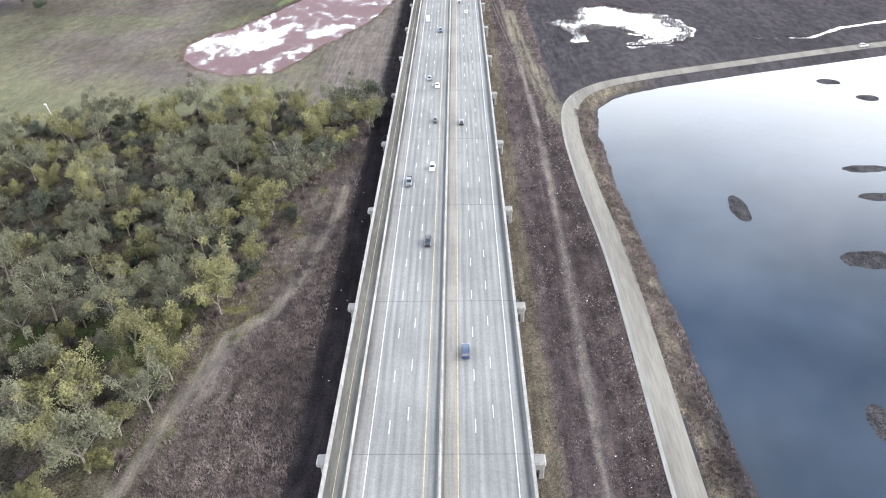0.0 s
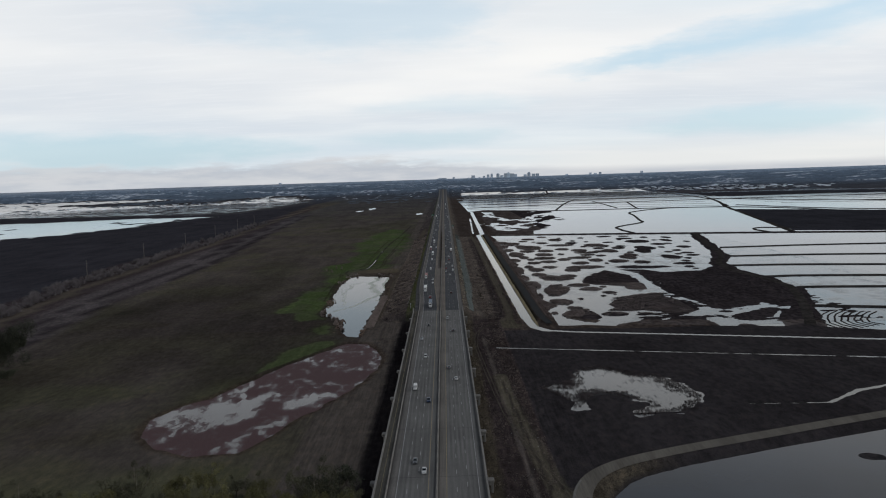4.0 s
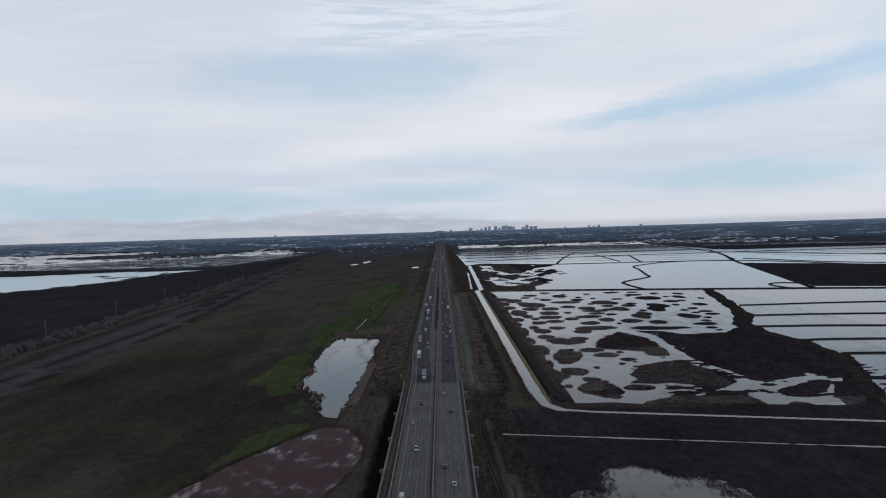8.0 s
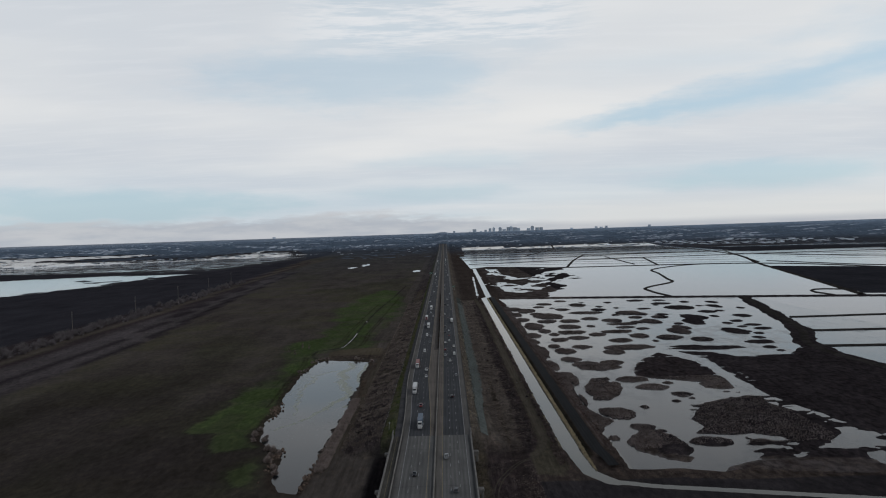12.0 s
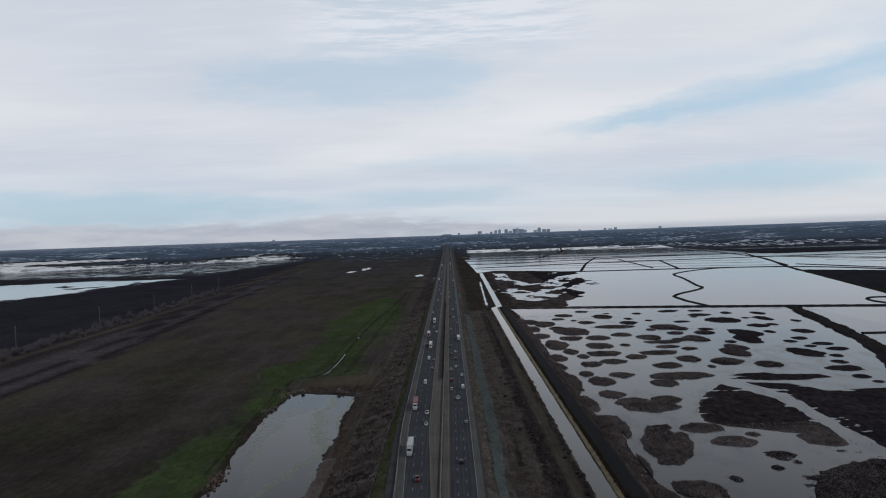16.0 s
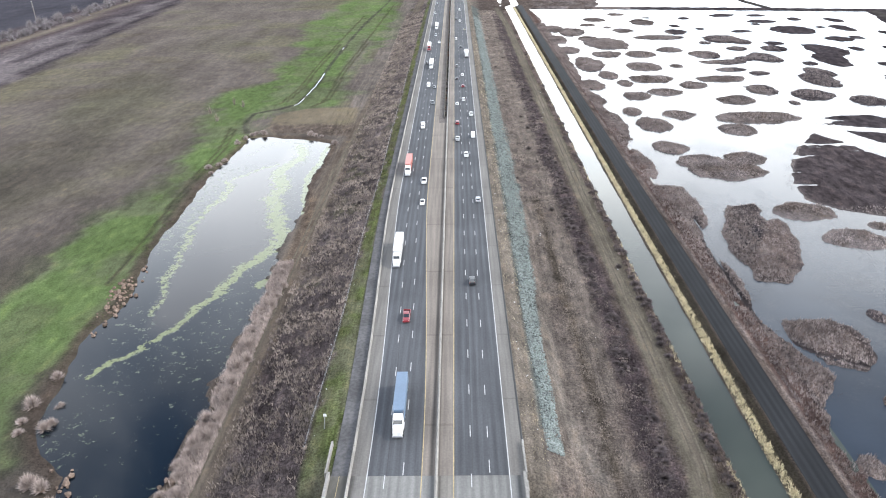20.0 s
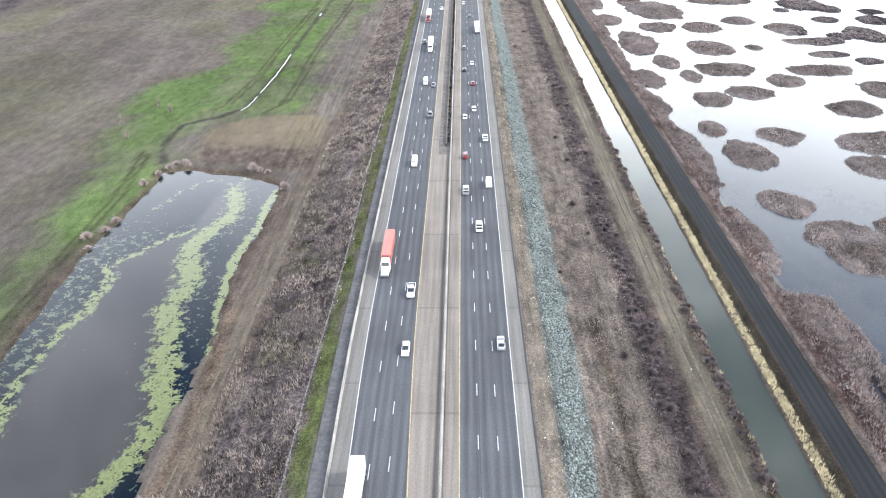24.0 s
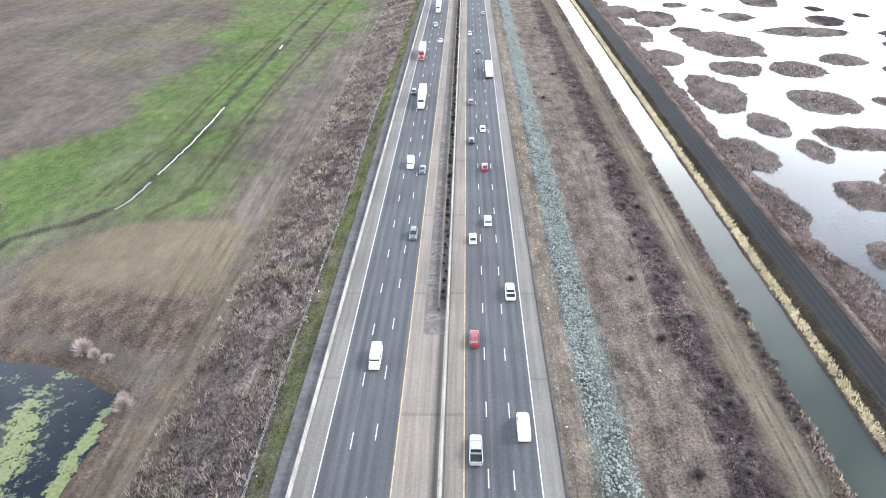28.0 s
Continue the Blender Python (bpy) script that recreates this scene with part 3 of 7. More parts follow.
ISLANDS_NEAR = [(130, 882, 10, 10), (112, 863, 10, 12), (173, 911, 11, 10), (169, 873, 21, 11), (153, 852, 10, 11), (204, 903, 3, 5), (298, 945, 12, 22), (126, 790, 16, 13), (118, 803, 10, 9), (110, 823, 9, 10), (140, 805, 9, 9), (138, 741, 13, 10)]
ISLANDS_EAST = [(146, 717, 11, 9), (160, 728, 4, 4), (352, 1059, 10, 13), (328, 1017, 8, 9), (332, 985, 9, 8), (330, 959, 9, 7), (313, 929, 5, 6), (302, 905, 6, 8), (292, 881, 14, 11), (289, 852, 6, 7), (290, 835, 4, 4), (316, 975, 5, 5), (312, 1003, 6, 7), (222, 921, 12, 14), (249, 905, 11, 13)]
ISLANDS_MIDDLE = [(147, 1240, 11, 13), (175, 1273, 9, 10), (190, 1216, 11, 20), (134, 1207, 8, 7), (160, 1170, 10, 12), (114, 1168, 12, 22), (184, 1130, 22, 10), (206, 1156, 10, 13), (133, 1104, 17, 26), (122, 1130, 9, 13), (124, 1057, 12, 13), (177, 1072, 10, 11), (151, 1057, 11, 12), (199, 995, 11, 7), (214, 982, 8, 7), (198, 936, 9, 13), (183, 967, 16, 9), (141, 1011, 12, 16), (138, 970, 16, 12), (117, 961, 5, 10), (159, 951, 10, 10), (137, 934, 11, 10), (118, 926, 9, 10)]
ISLANDS_FAR = [(233, 1114, 17, 18), (245, 1102, 8, 14), (279, 1250, 13, 10), (311, 1245, 11, 8), (302, 1205, 13, 9), (264, 1152, 10, 6), (309, 1152, 18, 22), (371, 1204, 7, 14), (357, 1157, 8, 19), (329, 1104, 11, 11), (268, 1091, 9, 8), (259, 1068, 10, 13), (230, 1072, 8, 8), (198, 1050, 11, 15), (203, 1021, 18, 8), (222, 1032, 8, 9), (238, 1032, 11, 18), (295, 1058, 14, 26), (283, 1021, 11, 23), (244, 958, 11, 22), (255, 981, 9, 14)]
ISLETS = [(232, 1170, 4, 7), (150, 1190, 4, 6), (214, 1190, 5, 8), (338, 1215, 6, 9), (290, 1190, 4, 6), (380, 1130, 5, 10), (345, 1110, 6, 8), (165, 1010, 5, 6), (111, 985, 6, 12), (104, 1035, 7, 16), (214, 1100, 5, 6), (320, 1060, 5, 8), (262, 1010, 5, 7), (200, 1245, 5, 6), (235, 1235, 6, 7), (340, 1165, 5, 6), (106, 890, 5, 8), (222, 869, 14, 5)]
POND_ISLANDS = [(94, 195, 3, 9), (122, 166, 8, 5), (147, 222, 9, 2.5), (170, 307, 5, 4), (179, 287, 5, 4), (142, 202, 6, 3), (95, 104, 4, 6)]
BASIN_LAND = [(70, 2141), (70, 1697), (70, 1431), (70, 1340), (171, 1346), (200, 1430), (241, 1547), (232, 1620), (290, 1700), (300, 1860), (270, 1950), (335, 2110), (131, 2226)]
BASIN_ARMS = [([(127, 2119), (131, 1855), (152, 1769)], 7), ([(117, 1641), (131, 1489), (147, 1449), (176, 1561), (215, 1769), (263, 1930)], 15), ([(254, 2040), (292, 2119), (337, 2126), (307, 1858), (272, 1690), (236, 1618)], 9), ([(150, 1740), (226, 1780)], 6)]
FLOOD_NEAR = [(-1750, 2300), (-1290, 2290), (-1194, 2330), (-1050, 2380), (-775, 2340), (-838, 2170), (-860, 1900), (-940, 1700), (-1100, 1500), (-1500, 1350), (-1800, 1500)]
FLOOD_BROKEN = [(-2300, 3480), (-1650, 3542), (-1248, 3636), (-1053, 3870), (-790, 3964), (-651, 3328), (-712, 2802), (-769, 2522), (-1051, 2562), (-1569, 2700), (-2300, 2750)]
FLOOD_THIN = [(-2500, 3450), (-2056, 3573), (-1867, 3701), (-1533, 3834), (-1518, 3769), (-1772, 3625), (-1997, 3480), (-2500, 3350)]
FLOOD_CLUMPS = [(-1205, 1985, 26, 22), (-1100, 2170, 16, 30), (-1060, 2200, 14, 30), (-1010, 2180, 14, 28), (-960, 2150, 16, 26), (-905, 2080, 30, 26), (-860, 2120, 18, 24), (-1150, 1800, 40, 24), (-840, 2260, 12, 24)]
FIELD_POOLS = [(-284, 2420, 16, 60), (-256, 2560, 12, 90), (-70, 2140, 12, 45)]
DARK_FIELD_FAR = [(1033, 3306), (1169, 3125), (1442, 3100), (1633, 2993), (1900, 2850), (1800, 2600), (1441, 2683), (1223, 2684), (1070, 2674), (1043, 2828)]
DARK_FIELD = [(762, 1909), (610, 1255), (760, 1200), (2000, 900), (2300, 1300), (1040, 1700)]
CANAL = [(86, 2160), (75.5, 1368), (67, 1352), (67, 700), (67.5, 590), (70, 556), (77, 544), (95, 537), (200, 511), (305, 485), (700, 388)]
FAR_DITCH = [(70, 1844), (64, 1600), (58, 1362)]
FAR_DITCH_NORTH = [(44, 3000), (43, 2673), (43, 2228)]
SIDE_DITCH = [(38, 497), (110, 481), (272, 445), (600, 370)]
STREAM = [(150, 373), (189, 371), (213, 388), (259, 405), (420, 440)]
LOOP_TRACK = [(31, 372), (27, 440), (24, 500), (27, 540), (38, 568), (47, 578), (53, 590), (56.3, 605), (56.8, 640), (56.8, 720), (56, 1200), (52, 1340)]
INNER_LOOP = [(29.5, 700), (29.5, 643), (29, 624), (32, 609), (35, 600), (35.4, 593), (33, 587), (28, 584.5), (22, 585.5)]
MARSH_LOBES = [[(119.6, 732), (125.8, 735), (124.6, 718), (118, 699), (109, 687), (101.3, 689), (101.9, 700), (109, 714)], [(112, 747), (122, 750), (119.6, 735), (108.7, 714), (101.4, 700), (100, 709), (102.7, 724)], [(88.4, 772), (99.6, 768), (99.3, 748), (93.3, 730), (91.7, 710), (89, 687), (86.5, 692), (86.8, 720)], [(87.1, 672), (90.6, 671), (92.7, 660), (94.2, 652), (90.7, 646), (86.3, 648), (85.9, 660)], [(92.9, 651), (99.5, 637), (91, 626), (89.2, 637)], [(98, 663.5), (109.7, 664), (114.7, 657), (113.6, 646), (108.6, 641), (102, 644), (97.8, 652)]]
MARSH_HOLLOW = [(113.3, 733), (116, 725), (108.3, 712), (104, 713), (106, 722)]
MARSH_WHEELS = [(95, 737), (94.2, 723), (91.9, 702), (91.2, 679), (92.2, 663.6), (94.5, 654), (99, 648), (104, 645), (112, 640)]
POND_ROAD = [(46, 20), (47.5, 90), (49, 161), (47.5, 211), (48, 255), (53, 283), (66, 300), (90, 312), (137, 328), (224, 355), (420, 408)]
FORK_TRACK = [(50, 268), (43, 298), (36, 335), (31, 378)]
RUT = [(32, 60), (32.5, 97), (35, 188), (36, 254), (34, 357), (30, 525)]
RAIL_BANK = [(-330, 300), (-363, 550), (-386, 676), (-407, 845), (-414, 1039), (-424, 1340), (-465, 1992), (-520, 2900)]
GROVE = [(-24, 284), (-52, 283), (-81, 290), (-109, 281), (-163, 266), (-179, 256), (-330, 225), (-330, 40), (-75, 40), (-64, 89), (-61, 118), (-66, 132), (-55, 142), (-53, 163), (-44, 212), (-40, 232), (-27, 255)]
GROVE_PATH = [(-70, 60), (-63, 92), (-59, 112), (-55, 134), (-45, 143), (-39, 163), (-35, 194), (-34, 225)]
MEADOW = [(-134, 642), (-136, 690), (-137, 730), (-134, 772), (-123, 800), (-130, 840), (-140, 880), (-143, 913), (-140, 942), (-132, 972), (-117, 1007), (-126, 1018), (-122, 1059), (-124, 1112), (-138, 1130), (-140, 1280), (-132, 1400), (-110, 1560), (-76, 1500), (-60, 1306), (-52, 1169), (-63, 1094), (-70, 1015), (-75, 983), (-78, 954), (-69, 946), (-84, 914), (-103, 905), (-113, 884), (-111, 863), (-110, 840), (-112, 795), (-110, 748), (-109, 715), (-107, 690), (-108, 655), (-116, 636)]
RAIL_EDGE = [(-285, 400), (-300, 560), (-320, 722), (-314, 967), (-342, 1292), (-360, 1467), (-420, 2300)]
FIELD_DITCH = [(-109, 860), (-114, 871), (-116, 884), (-115, 900), (-102, 909), (-94, 920), (-92, 949), (-91, 984), (-92, 1047), (-91, 1150), (-89, 1236), (-80, 1400), (-72, 1640)]
SAPLINGS = [(-142.0, 900.0), (-133.0, 884.0), (-133.5, 921.0), (-126.0, 914.0)]
SIDE_TRACK = [(-52, 560), (-52, 640), (-51, 759), (-51, 785), (-50, 820), (-48, 860), (-46, 918), (-43, 997), (-40, 1150), (-36, 1500)]


def embankment(x):
    """The causeway's cross-section, past the bridge."""
    return np.interp(x, [-60, -46, -28, -24.6, -22, 18.2, 22, 31, 50, 60], [0.6, 1.0, 5.7, 6.55, 6.72, 6.72, 6.1, 1.3, 0.8, 0.6])


def island(h, x, y, spec, top=0.75, seed=31):
    for k, (cx, cy, rx, ry) in enumerate(spec):
        near = (np.abs(x - cx) < rx * 1.6 + 4) & (np.abs(y - cy) < ry * 1.6 + 4)
        px, py = x[near], y[near]
        r = np.hypot((px - cx) / rx, (py - cy) / ry) + 0.30 * rough(px, py, min(rx, ry) * 1.5 + 3, seed + k) + 0.20 * rough(px, py, 4.5, seed + k)
        h[near] = np.maximum(h[near], np.minimum((1 - r) * min(rx, ry) * 0.35, top + 0.35 * rough(px, py, 7, 5)))


def land_height(x, y):
    """The height of the ground at arrays of x and y."""
    h = 0.62 + 0.16 * rough(x, y, 45, 3) + 0.10 * rough(x, y, 9, 9)
    right = x > 20
    # flooded basins to the right
    d = outline_distance(MARSH_SIDE, x, y) + 3.0 * rough(x, y, 16, 11)
    h = np.where(right, np.minimum(h, np.clip(d * 0.22, -0.7, 9)), h)
    strip = np.where(d < 0, 0.25 * (89 + 4 * rough(x, y, 30, 77) + 3 * rough(x, y, 8, 78) - x), -9)      # ragged reed bank
    h = np.where((y > 590) & (y < 1240), np.maximum(h, np.minimum(strip, 0.9)), h)
    land = np.maximum.reduce([-outline_distance(p, x, y) for p in (MARSH_LAND, MARSH_LAND_EAST, MARSH_LAND_SOUTH, MARSH_BAR, MARSH_RIM)]) + 3.5 * rough(x, y, 18, 15)
    land = land - 9 * ease(rough(x * 0.35, y * 1.3, 7, 18), 0.22, 0.42) * (x > 145) * (y > 720)      # thin open streaks
    land = np.minimum(land, line_distance(MARSH_CHANNEL, x, y) - 2.8 + 2.0 * rough(x, y, 13, 17))
    h = np.maximum(h, np.clip(land * 0.12, -0.7, 0.6))
    lumps = 0.9 * (rough(x * 0.6, y, 8, 28) - 0.24) * (x > 150) * (x < 330) * (y > 545) * (y < 700)      # broken shallows
    h = np.where(lumps > 0, np.maximum(h, lumps * 2), h)
    verge = 10 - line_distance(TERRACE_EDGE, x, y) + 5 * rough(x, y, 20, 19)
    h = np.maximum(h, np.clip(verge * 0.12, -0.7, 0.7))
    base = -outline_distance(BASIN_LAND, x, y) + 26 * rough(x, y, 70, 21)
    arms = np.minimum.reduce([line_distance(p, x + 14 * rough(x, y, 60, 22), y) - w for p, w in BASIN_ARMS]) + 9 * rough(x, y * 0.6, 24, 24)
    arms = np.maximum(arms - 7, 55 * (rough(x, y * 0.55, 17, 26) - 0.12))      # many islets in the arms
    base = np.minimum(base, arms * 1.5)
    h = np.maximum(h, np.clip(base * 0.06, -0.7, 0.6))
    fieldland = -outline_distance(DARK_FIELD, x, y)
    h = np.maximum(h, np.clip(fieldland * 0.1, -0.7, 0.7))
    for k, some in enumerate((ISLANDS_SOUTH, ISLANDS_NEAR, ISLANDS_EAST, ISLANDS_MIDDLE, ISLANDS_FAR, ISLETS, BANK_LUMPS)):
        island(h, x, y, some, seed=31 + 40 * k)
    for k, lobe in enumerate(MARSH_LOBES):
        inside = 1.2 - outline_distance(lobe, x, y) + 1.6 * rough(x, y, 5, 90 + k)
        h = np.maximum(h, np.clip(inside * 0.3, -0.7, (1.0, 0.45, 1.0, 1.1, 1.1, 0.8)[k] + 0.4 * rough(x, y, 5, 6)))
    h = np.where((x > 80) & (x < 130) & (y > 600) & (y < 760), np.minimum(h, np.clip((line_distance(MARSH_WHEELS, x, y) - 0.5) * 0.6, -0.1, 9)), h)
    # ponds
    for poly, wob in ((ALGAE_POND, 2.2), (PINK_POND, 2.5), (MUD_POOL, 9.0)):
        h = np.minimum(h, np.clip((outline_distance(poly, x, y) + wob * rough(x, y, 12, 23)) * 0.2, -1.0, 9))
    big = outline_distance(BIG_POND, x, y) + 1.3 * rough(x, y, 9, 25)
    h = np.minimum(h, np.clip(big * 0.22, -1.0, 9))
    island(h, x, y, POND_ISLANDS, 0.8)
    # levees, canal and ditches
    road = line_distance(POND_ROAD, x, y)
    h = np.maximum(h, np.clip(1.7 - (np.maximum(road - 4.2, 0)) * 0.28, -1, 1.7) + 0.05 * rough(x, y, 6, 27))
    gravel = np.abs(x - 79.3)
    h = np.where((y > 575) & (y < 1350), np.maximum(h, 1.55 - np.maximum(gravel - 4.2, 0) * 0.4), h)
    can = line_distance(CANAL, x, y)
    half = np.where(y > 590, 4.1, np.where(x > 80, 2.3, 3.4)) + 0.35 * rough(x, y, 8, 29)
    h = np.minimum(h, np.clip((can - half) * 0.45, -0.8, 9))
    h = np.minimum(h, np.clip((line_distance(SIDE_DITCH, x, y) - 1.0 + 1.1 * rough(x, y, 14, 33)) * 0.4, -0.4, 9))
    h = np.minimum(h, np.clip((line_distance(STREAM, x, y) - np.interp(x, [150, 185, 200, 260], [0.5, 0.6, 1.6, 1.3]) + 1.3 * rough(x, y, 7, 35)) * 0.5, -0.4, 9))
    for ditch in (FAR_DITCH, FAR_DITCH_NORTH):
        h = np.minimum(h, np.clip((line_distance(ditch, x, y) - 1.6 + 2.0 * rough(x, y, 30, 37)) * 0.4, -0.4, 9))
    dike = line_distance([(50, 1352), (322, 1290), (580, 1226), (900, 1132)], x, y)
    h = np.where((x > 74) | (x < 60), np.maximum(h, 1.5 - np.maximum(dike - 3, 0) * 0.4), h)
    # the causeway itself, and its abutment
    bank = embankment(x) + 0.12 * rough(x, y, 7, 41) * (np.abs(x + 2) > 22)
    on = ease(y, 584, 599)
    h = np.where(np.abs(x) < 60, np.maximum(h, np.where(bank > 0.65, bank * on - 3 * (1 - on), -9)), h)
    # small pools in the far field, and far left floods
    for px, py, rx, ry in FIELD_POOLS:
        h = np.where((np.hypot((x - px) / rx, (y - py) / ry) + 0.7 * rough(x, y, 30, 45) < 1.0), -0.3, h)
    for poly, ragged in ((FLOOD_NEAR, 14), (FLOOD_BROKEN, 40), (FLOOD_THIN, 20)):
        h = np.where((x < -400) & (outline_distance(poly, x, y) + ragged * rough(x, y, 120, 43) < 30), -2.6, h)
    for px, py, rx, ry in FLOOD_CLUMPS:
        h = np.where(np.hypot((x - px) / rx, (y - py) / ry) < 1.0, 0.8, h)
    h = np.where((x > 95) & (y > 3150) & (y < 3920 - 0.16 * x + 30 * rough(x, y, 90, 46)) & (x < 1010), -2.6, h)
    h = np.where(outline_distance(DARK_FIELD_FAR, x, y) < 0, 0.8, h)
    return h + rise(x, y)


SOIL, SCRUB, SCRUB_PURPLE, OLIVE = (0.120, 0.103, 0.090), (0.078, 0.062, 0.054), (0.070, 0.055, 0.056), (0.108, 0.098, 0.070)
GRASS, MUD, PLOUGH = (0.088, 0.122, 0.048), (0.045, 0.040, 0.038), (0.056, 0.054, 0.063)
# the far wood colour has the blue of distance haze mixed in
TAN, HAZED_WOOD, RUST = (0.135, 0.115, 0.092), (0.150, 0.200, 0.265), (0.075, 0.047, 0.040)


def land_tint(x, y, h):
    """What covers the ground: r, g, b and how shaggy it is."""
    c = np.zeros(x.shape + (4,))
    n1, n2 = rough(x, y, 60, 51), rough(x, y, 9, 53)

    def lay(mask, color, shag):
        m = np.clip(mask, 0, 1)[..., None]
        c[...] = c * (1 - m) + m * np.array([*color, shag])
    lay(np.ones_like(x), SOIL, 0.25)
    lay(ease(n1, -0.1, 0.5) * (x < -60), OLIVE, 0.25)
    lay(ease(rough(x, y * 0.5, 110, 55), 0.05, 0.5) * (x < -60) * 0.6, (0.078, 0.076, 0.048), 0.25)
    lay(ease(rough(x * 0.5, y, 40, 56), 0.25, 0.5) * (x < -60) * (y < 2400) * 0.5, (0.105, 0.092, 0.064), 0.3)
    lay(ease(rough(x, y * 0.3, 60, 57), 0.15, 0.5) * (x < -60) * 0.45, (0.070, 0.058, 0.054), 0.3)
    lay((x < -75) * ease(y, 560, 480) * ease(rough(x, y, 70, 65), -0.3, 0.3) * 0.8, (0.122, 0.122, 0.072), 0.2)
    lay(ease(x, 20, 40), SCRUB, 0.6)
    lay((x > 45) * (y < 545) * 0.9, (0.048, 0.044, 0.047), 0.4)
    lay((x > 20) * (x < 36) * (y < 545) * 0.8, SCRUB, 0.5)
    edge_x = np.interp(y, [b for a, b in RAIL_EDGE], [a for a, b in RAIL_EDGE])
    stripe = lattice((x - edge_x) * 1.0, y * 0.02, 9, 61)
    lay(ease(x, edge_x + 4, edge_x - 6) * (y < 2300) * 0.95, (0.125, 0.108, 0.110), 0.5)
    lay(ease(x, edge_x + 2, edge_x - 2) * (y < 2300) * ease(stripe, 0.0, 0.5) * 0.8, (0.052, 0.043, 0.047), 0.5)
    for k, shade in ((-8, (0.036, 0.031, 0.034)), (-20, (0.125, 0.110, 0.108)), (-34, (0.040, 0.034, 0.037))):
        lay(ease(np.abs(x - edge_x - k + 2.5 * n1), 4.5, 2.0) * (y < 2300) * (x < -200) * 0.85, shade, 0.4)
    lay(ease(line_distance(RAIL_BANK, x, y), 26, 14) , SCRUB_PURPLE, 0.4)
    lay(ease(line_distance(RAIL_BANK, x + 2, y), 9, 5), TAN, 0.2)
    beyond = x < np.interp(y, [300, 550, 1039, 1992, 3000], [-352, -390, -440, -495, -560])
    lay(beyond * 1.0, PLOUGH, 0.15)
    lay((beyond & (x > -470) & (x > np.interp(y, [300, 550, 1039, 1992], [-375, -415, -470, -530]))) * 0.9, SCRUB_PURPLE, 0.8)
    # grass
    meadow = ease(outline_distance(MEADOW, x, y) + 14 * rough(x, y, 34, 57) + 5 * rough(x, y, 8, 68), 11, -5)
    lay(meadow * (0.62 + 0.38 * ease(rough(x, y, 18, 58), -0.3, 0.3)), GRASS, 0.35)
    lay(meadow * ease(y, 945, 985) * ease(x, -84, -74) * ease(rough(x, y * 0.4, 26, 69), -0.2, 0.35) * 0.8, SOIL, 0.3)
    for patch in ([(-105, 510), (-87, 530), (-72, 536), (-69, 514), (-79, 488), (-106, 461), (-109, 451)], [(-127, 634), (-105, 642), (-102, 622), (-96, 608), (-116, 600)], [(-100, 570), (-90, 590), (-84, 575), (-80, 545), (-92, 548)]):
        lay(ease(outline_distance(patch, x, y) + 6 * rough(x, y, 20, 59), 5, -6) * 0.75, GRASS, 0.35)
    knoll = outline_distance(MOUND, x, y) + 2 * n2
    lay(ease(knoll, 1.5, -2), (0.140, 0.117, 0.084), 0.1)
    lay(ease(knoll, 0, -9) * ease(rough(x, y, 26, 70), -0.2, 0.4) * 0.7, (0.128, 0.115, 0.058), 0.1)
    lay(ease(knoll, 2, -2) * ease(y + 7 * n1 + 5 * n2, 884, 870) * 0.85, (0.094, 0.074, 0.064), 0.8)
    lay(ease(line_distance(FIELD_DITCH, x, y) + 0.8 * n2, 2.2, 0.7) * 0.7, MUD, 0.6)
    for track in ([(-84, 914), (-79, 923), (-78, 951), (-80, 1006), (-76, 1124), (-70, 1400)], [(-82, 916), (-76, 930), (-75, 955), (-77, 1006), (-73, 1124)], [(-105, 921), (-101, 964), (-102, 1019), (-100, 1125), (-96, 1300)], [(-102, 925), (-98, 964), (-99, 1019), (-97, 1125)], [(-121, 870), (-116, 830), (-115, 780), (-113, 740), (-110, 690)], [(-118, 868), (-113, 830), (-112.6, 780), (-110.5, 740)]):
        lay(ease(line_distance(track, x, y), 1.3, 0.4) * 0.7, (0.052, 0.050, 0.030), 0.4)
    # causeway slopes
    past = ease(y, 578, 605)
    lay(past * ease(x, -49.5 + 4 * n2, -44) * (x < -27), (0.092, 0.076, 0.074), 1.0)
    lay(past * (x > -47) * (x < -27) * ease(n2, 0.1, 0.6) * 0.7, (0.125, 0.102, 0.088), 1.0)
    lay(past * (x > -47) * (x < -27) * ease(rough(x, y, 14, 54), 0.2, 0.5) * 0.6, (0.072, 0.072, 0.038), 1.0)
    lay(past * (x > -47) * (x < -28) * ease(y, 720, 640) * (0.5 + 0.4 * ease(n2, 0.3, -0.3)), (0.045, 0.036, 0.036), 1.0)
    edge = -24.7 + 0.8 * n2
    lay(past * (x < edge + (4 - 4 * ease(y, 600, 760))) * (x > -28.0 + 1.3 * n2) * (0.55 + 0.45 * ease(rough(x, y, 7, 71), -0.3, 0.3)), (0.072, 0.086, 0.034), 0.8)
    lay(past * ease(line_distance(SIDE_TRACK, x, y), 6.5, 3.5), (0.105, 0.085, 0.068), 0.3)
    for k in (-1.0, 1.0):
        lay(past * ease(line_distance([(a + k, b) for a, b in SIDE_TRACK], x, y), 0.9, 0.3), TAN, 0.15)
    lay(past * (x > 17.5) * (x < 23.4 + 0.7 * n2), (0.148, 0.126, 0.104), 0.5)
    lay(past * (x > 24) * (x < 51) * (y < 1320), (0.134, 0.112, 0.096), 0.8)
    lay(past * (x > 24) * (x < 48) * (y < 1320) * ease(rough(x * 1.6, y * 0.35, 9, 64), 0.1, 0.5) * 0.55, (0.084, 0.066, 0.060), 0.9)
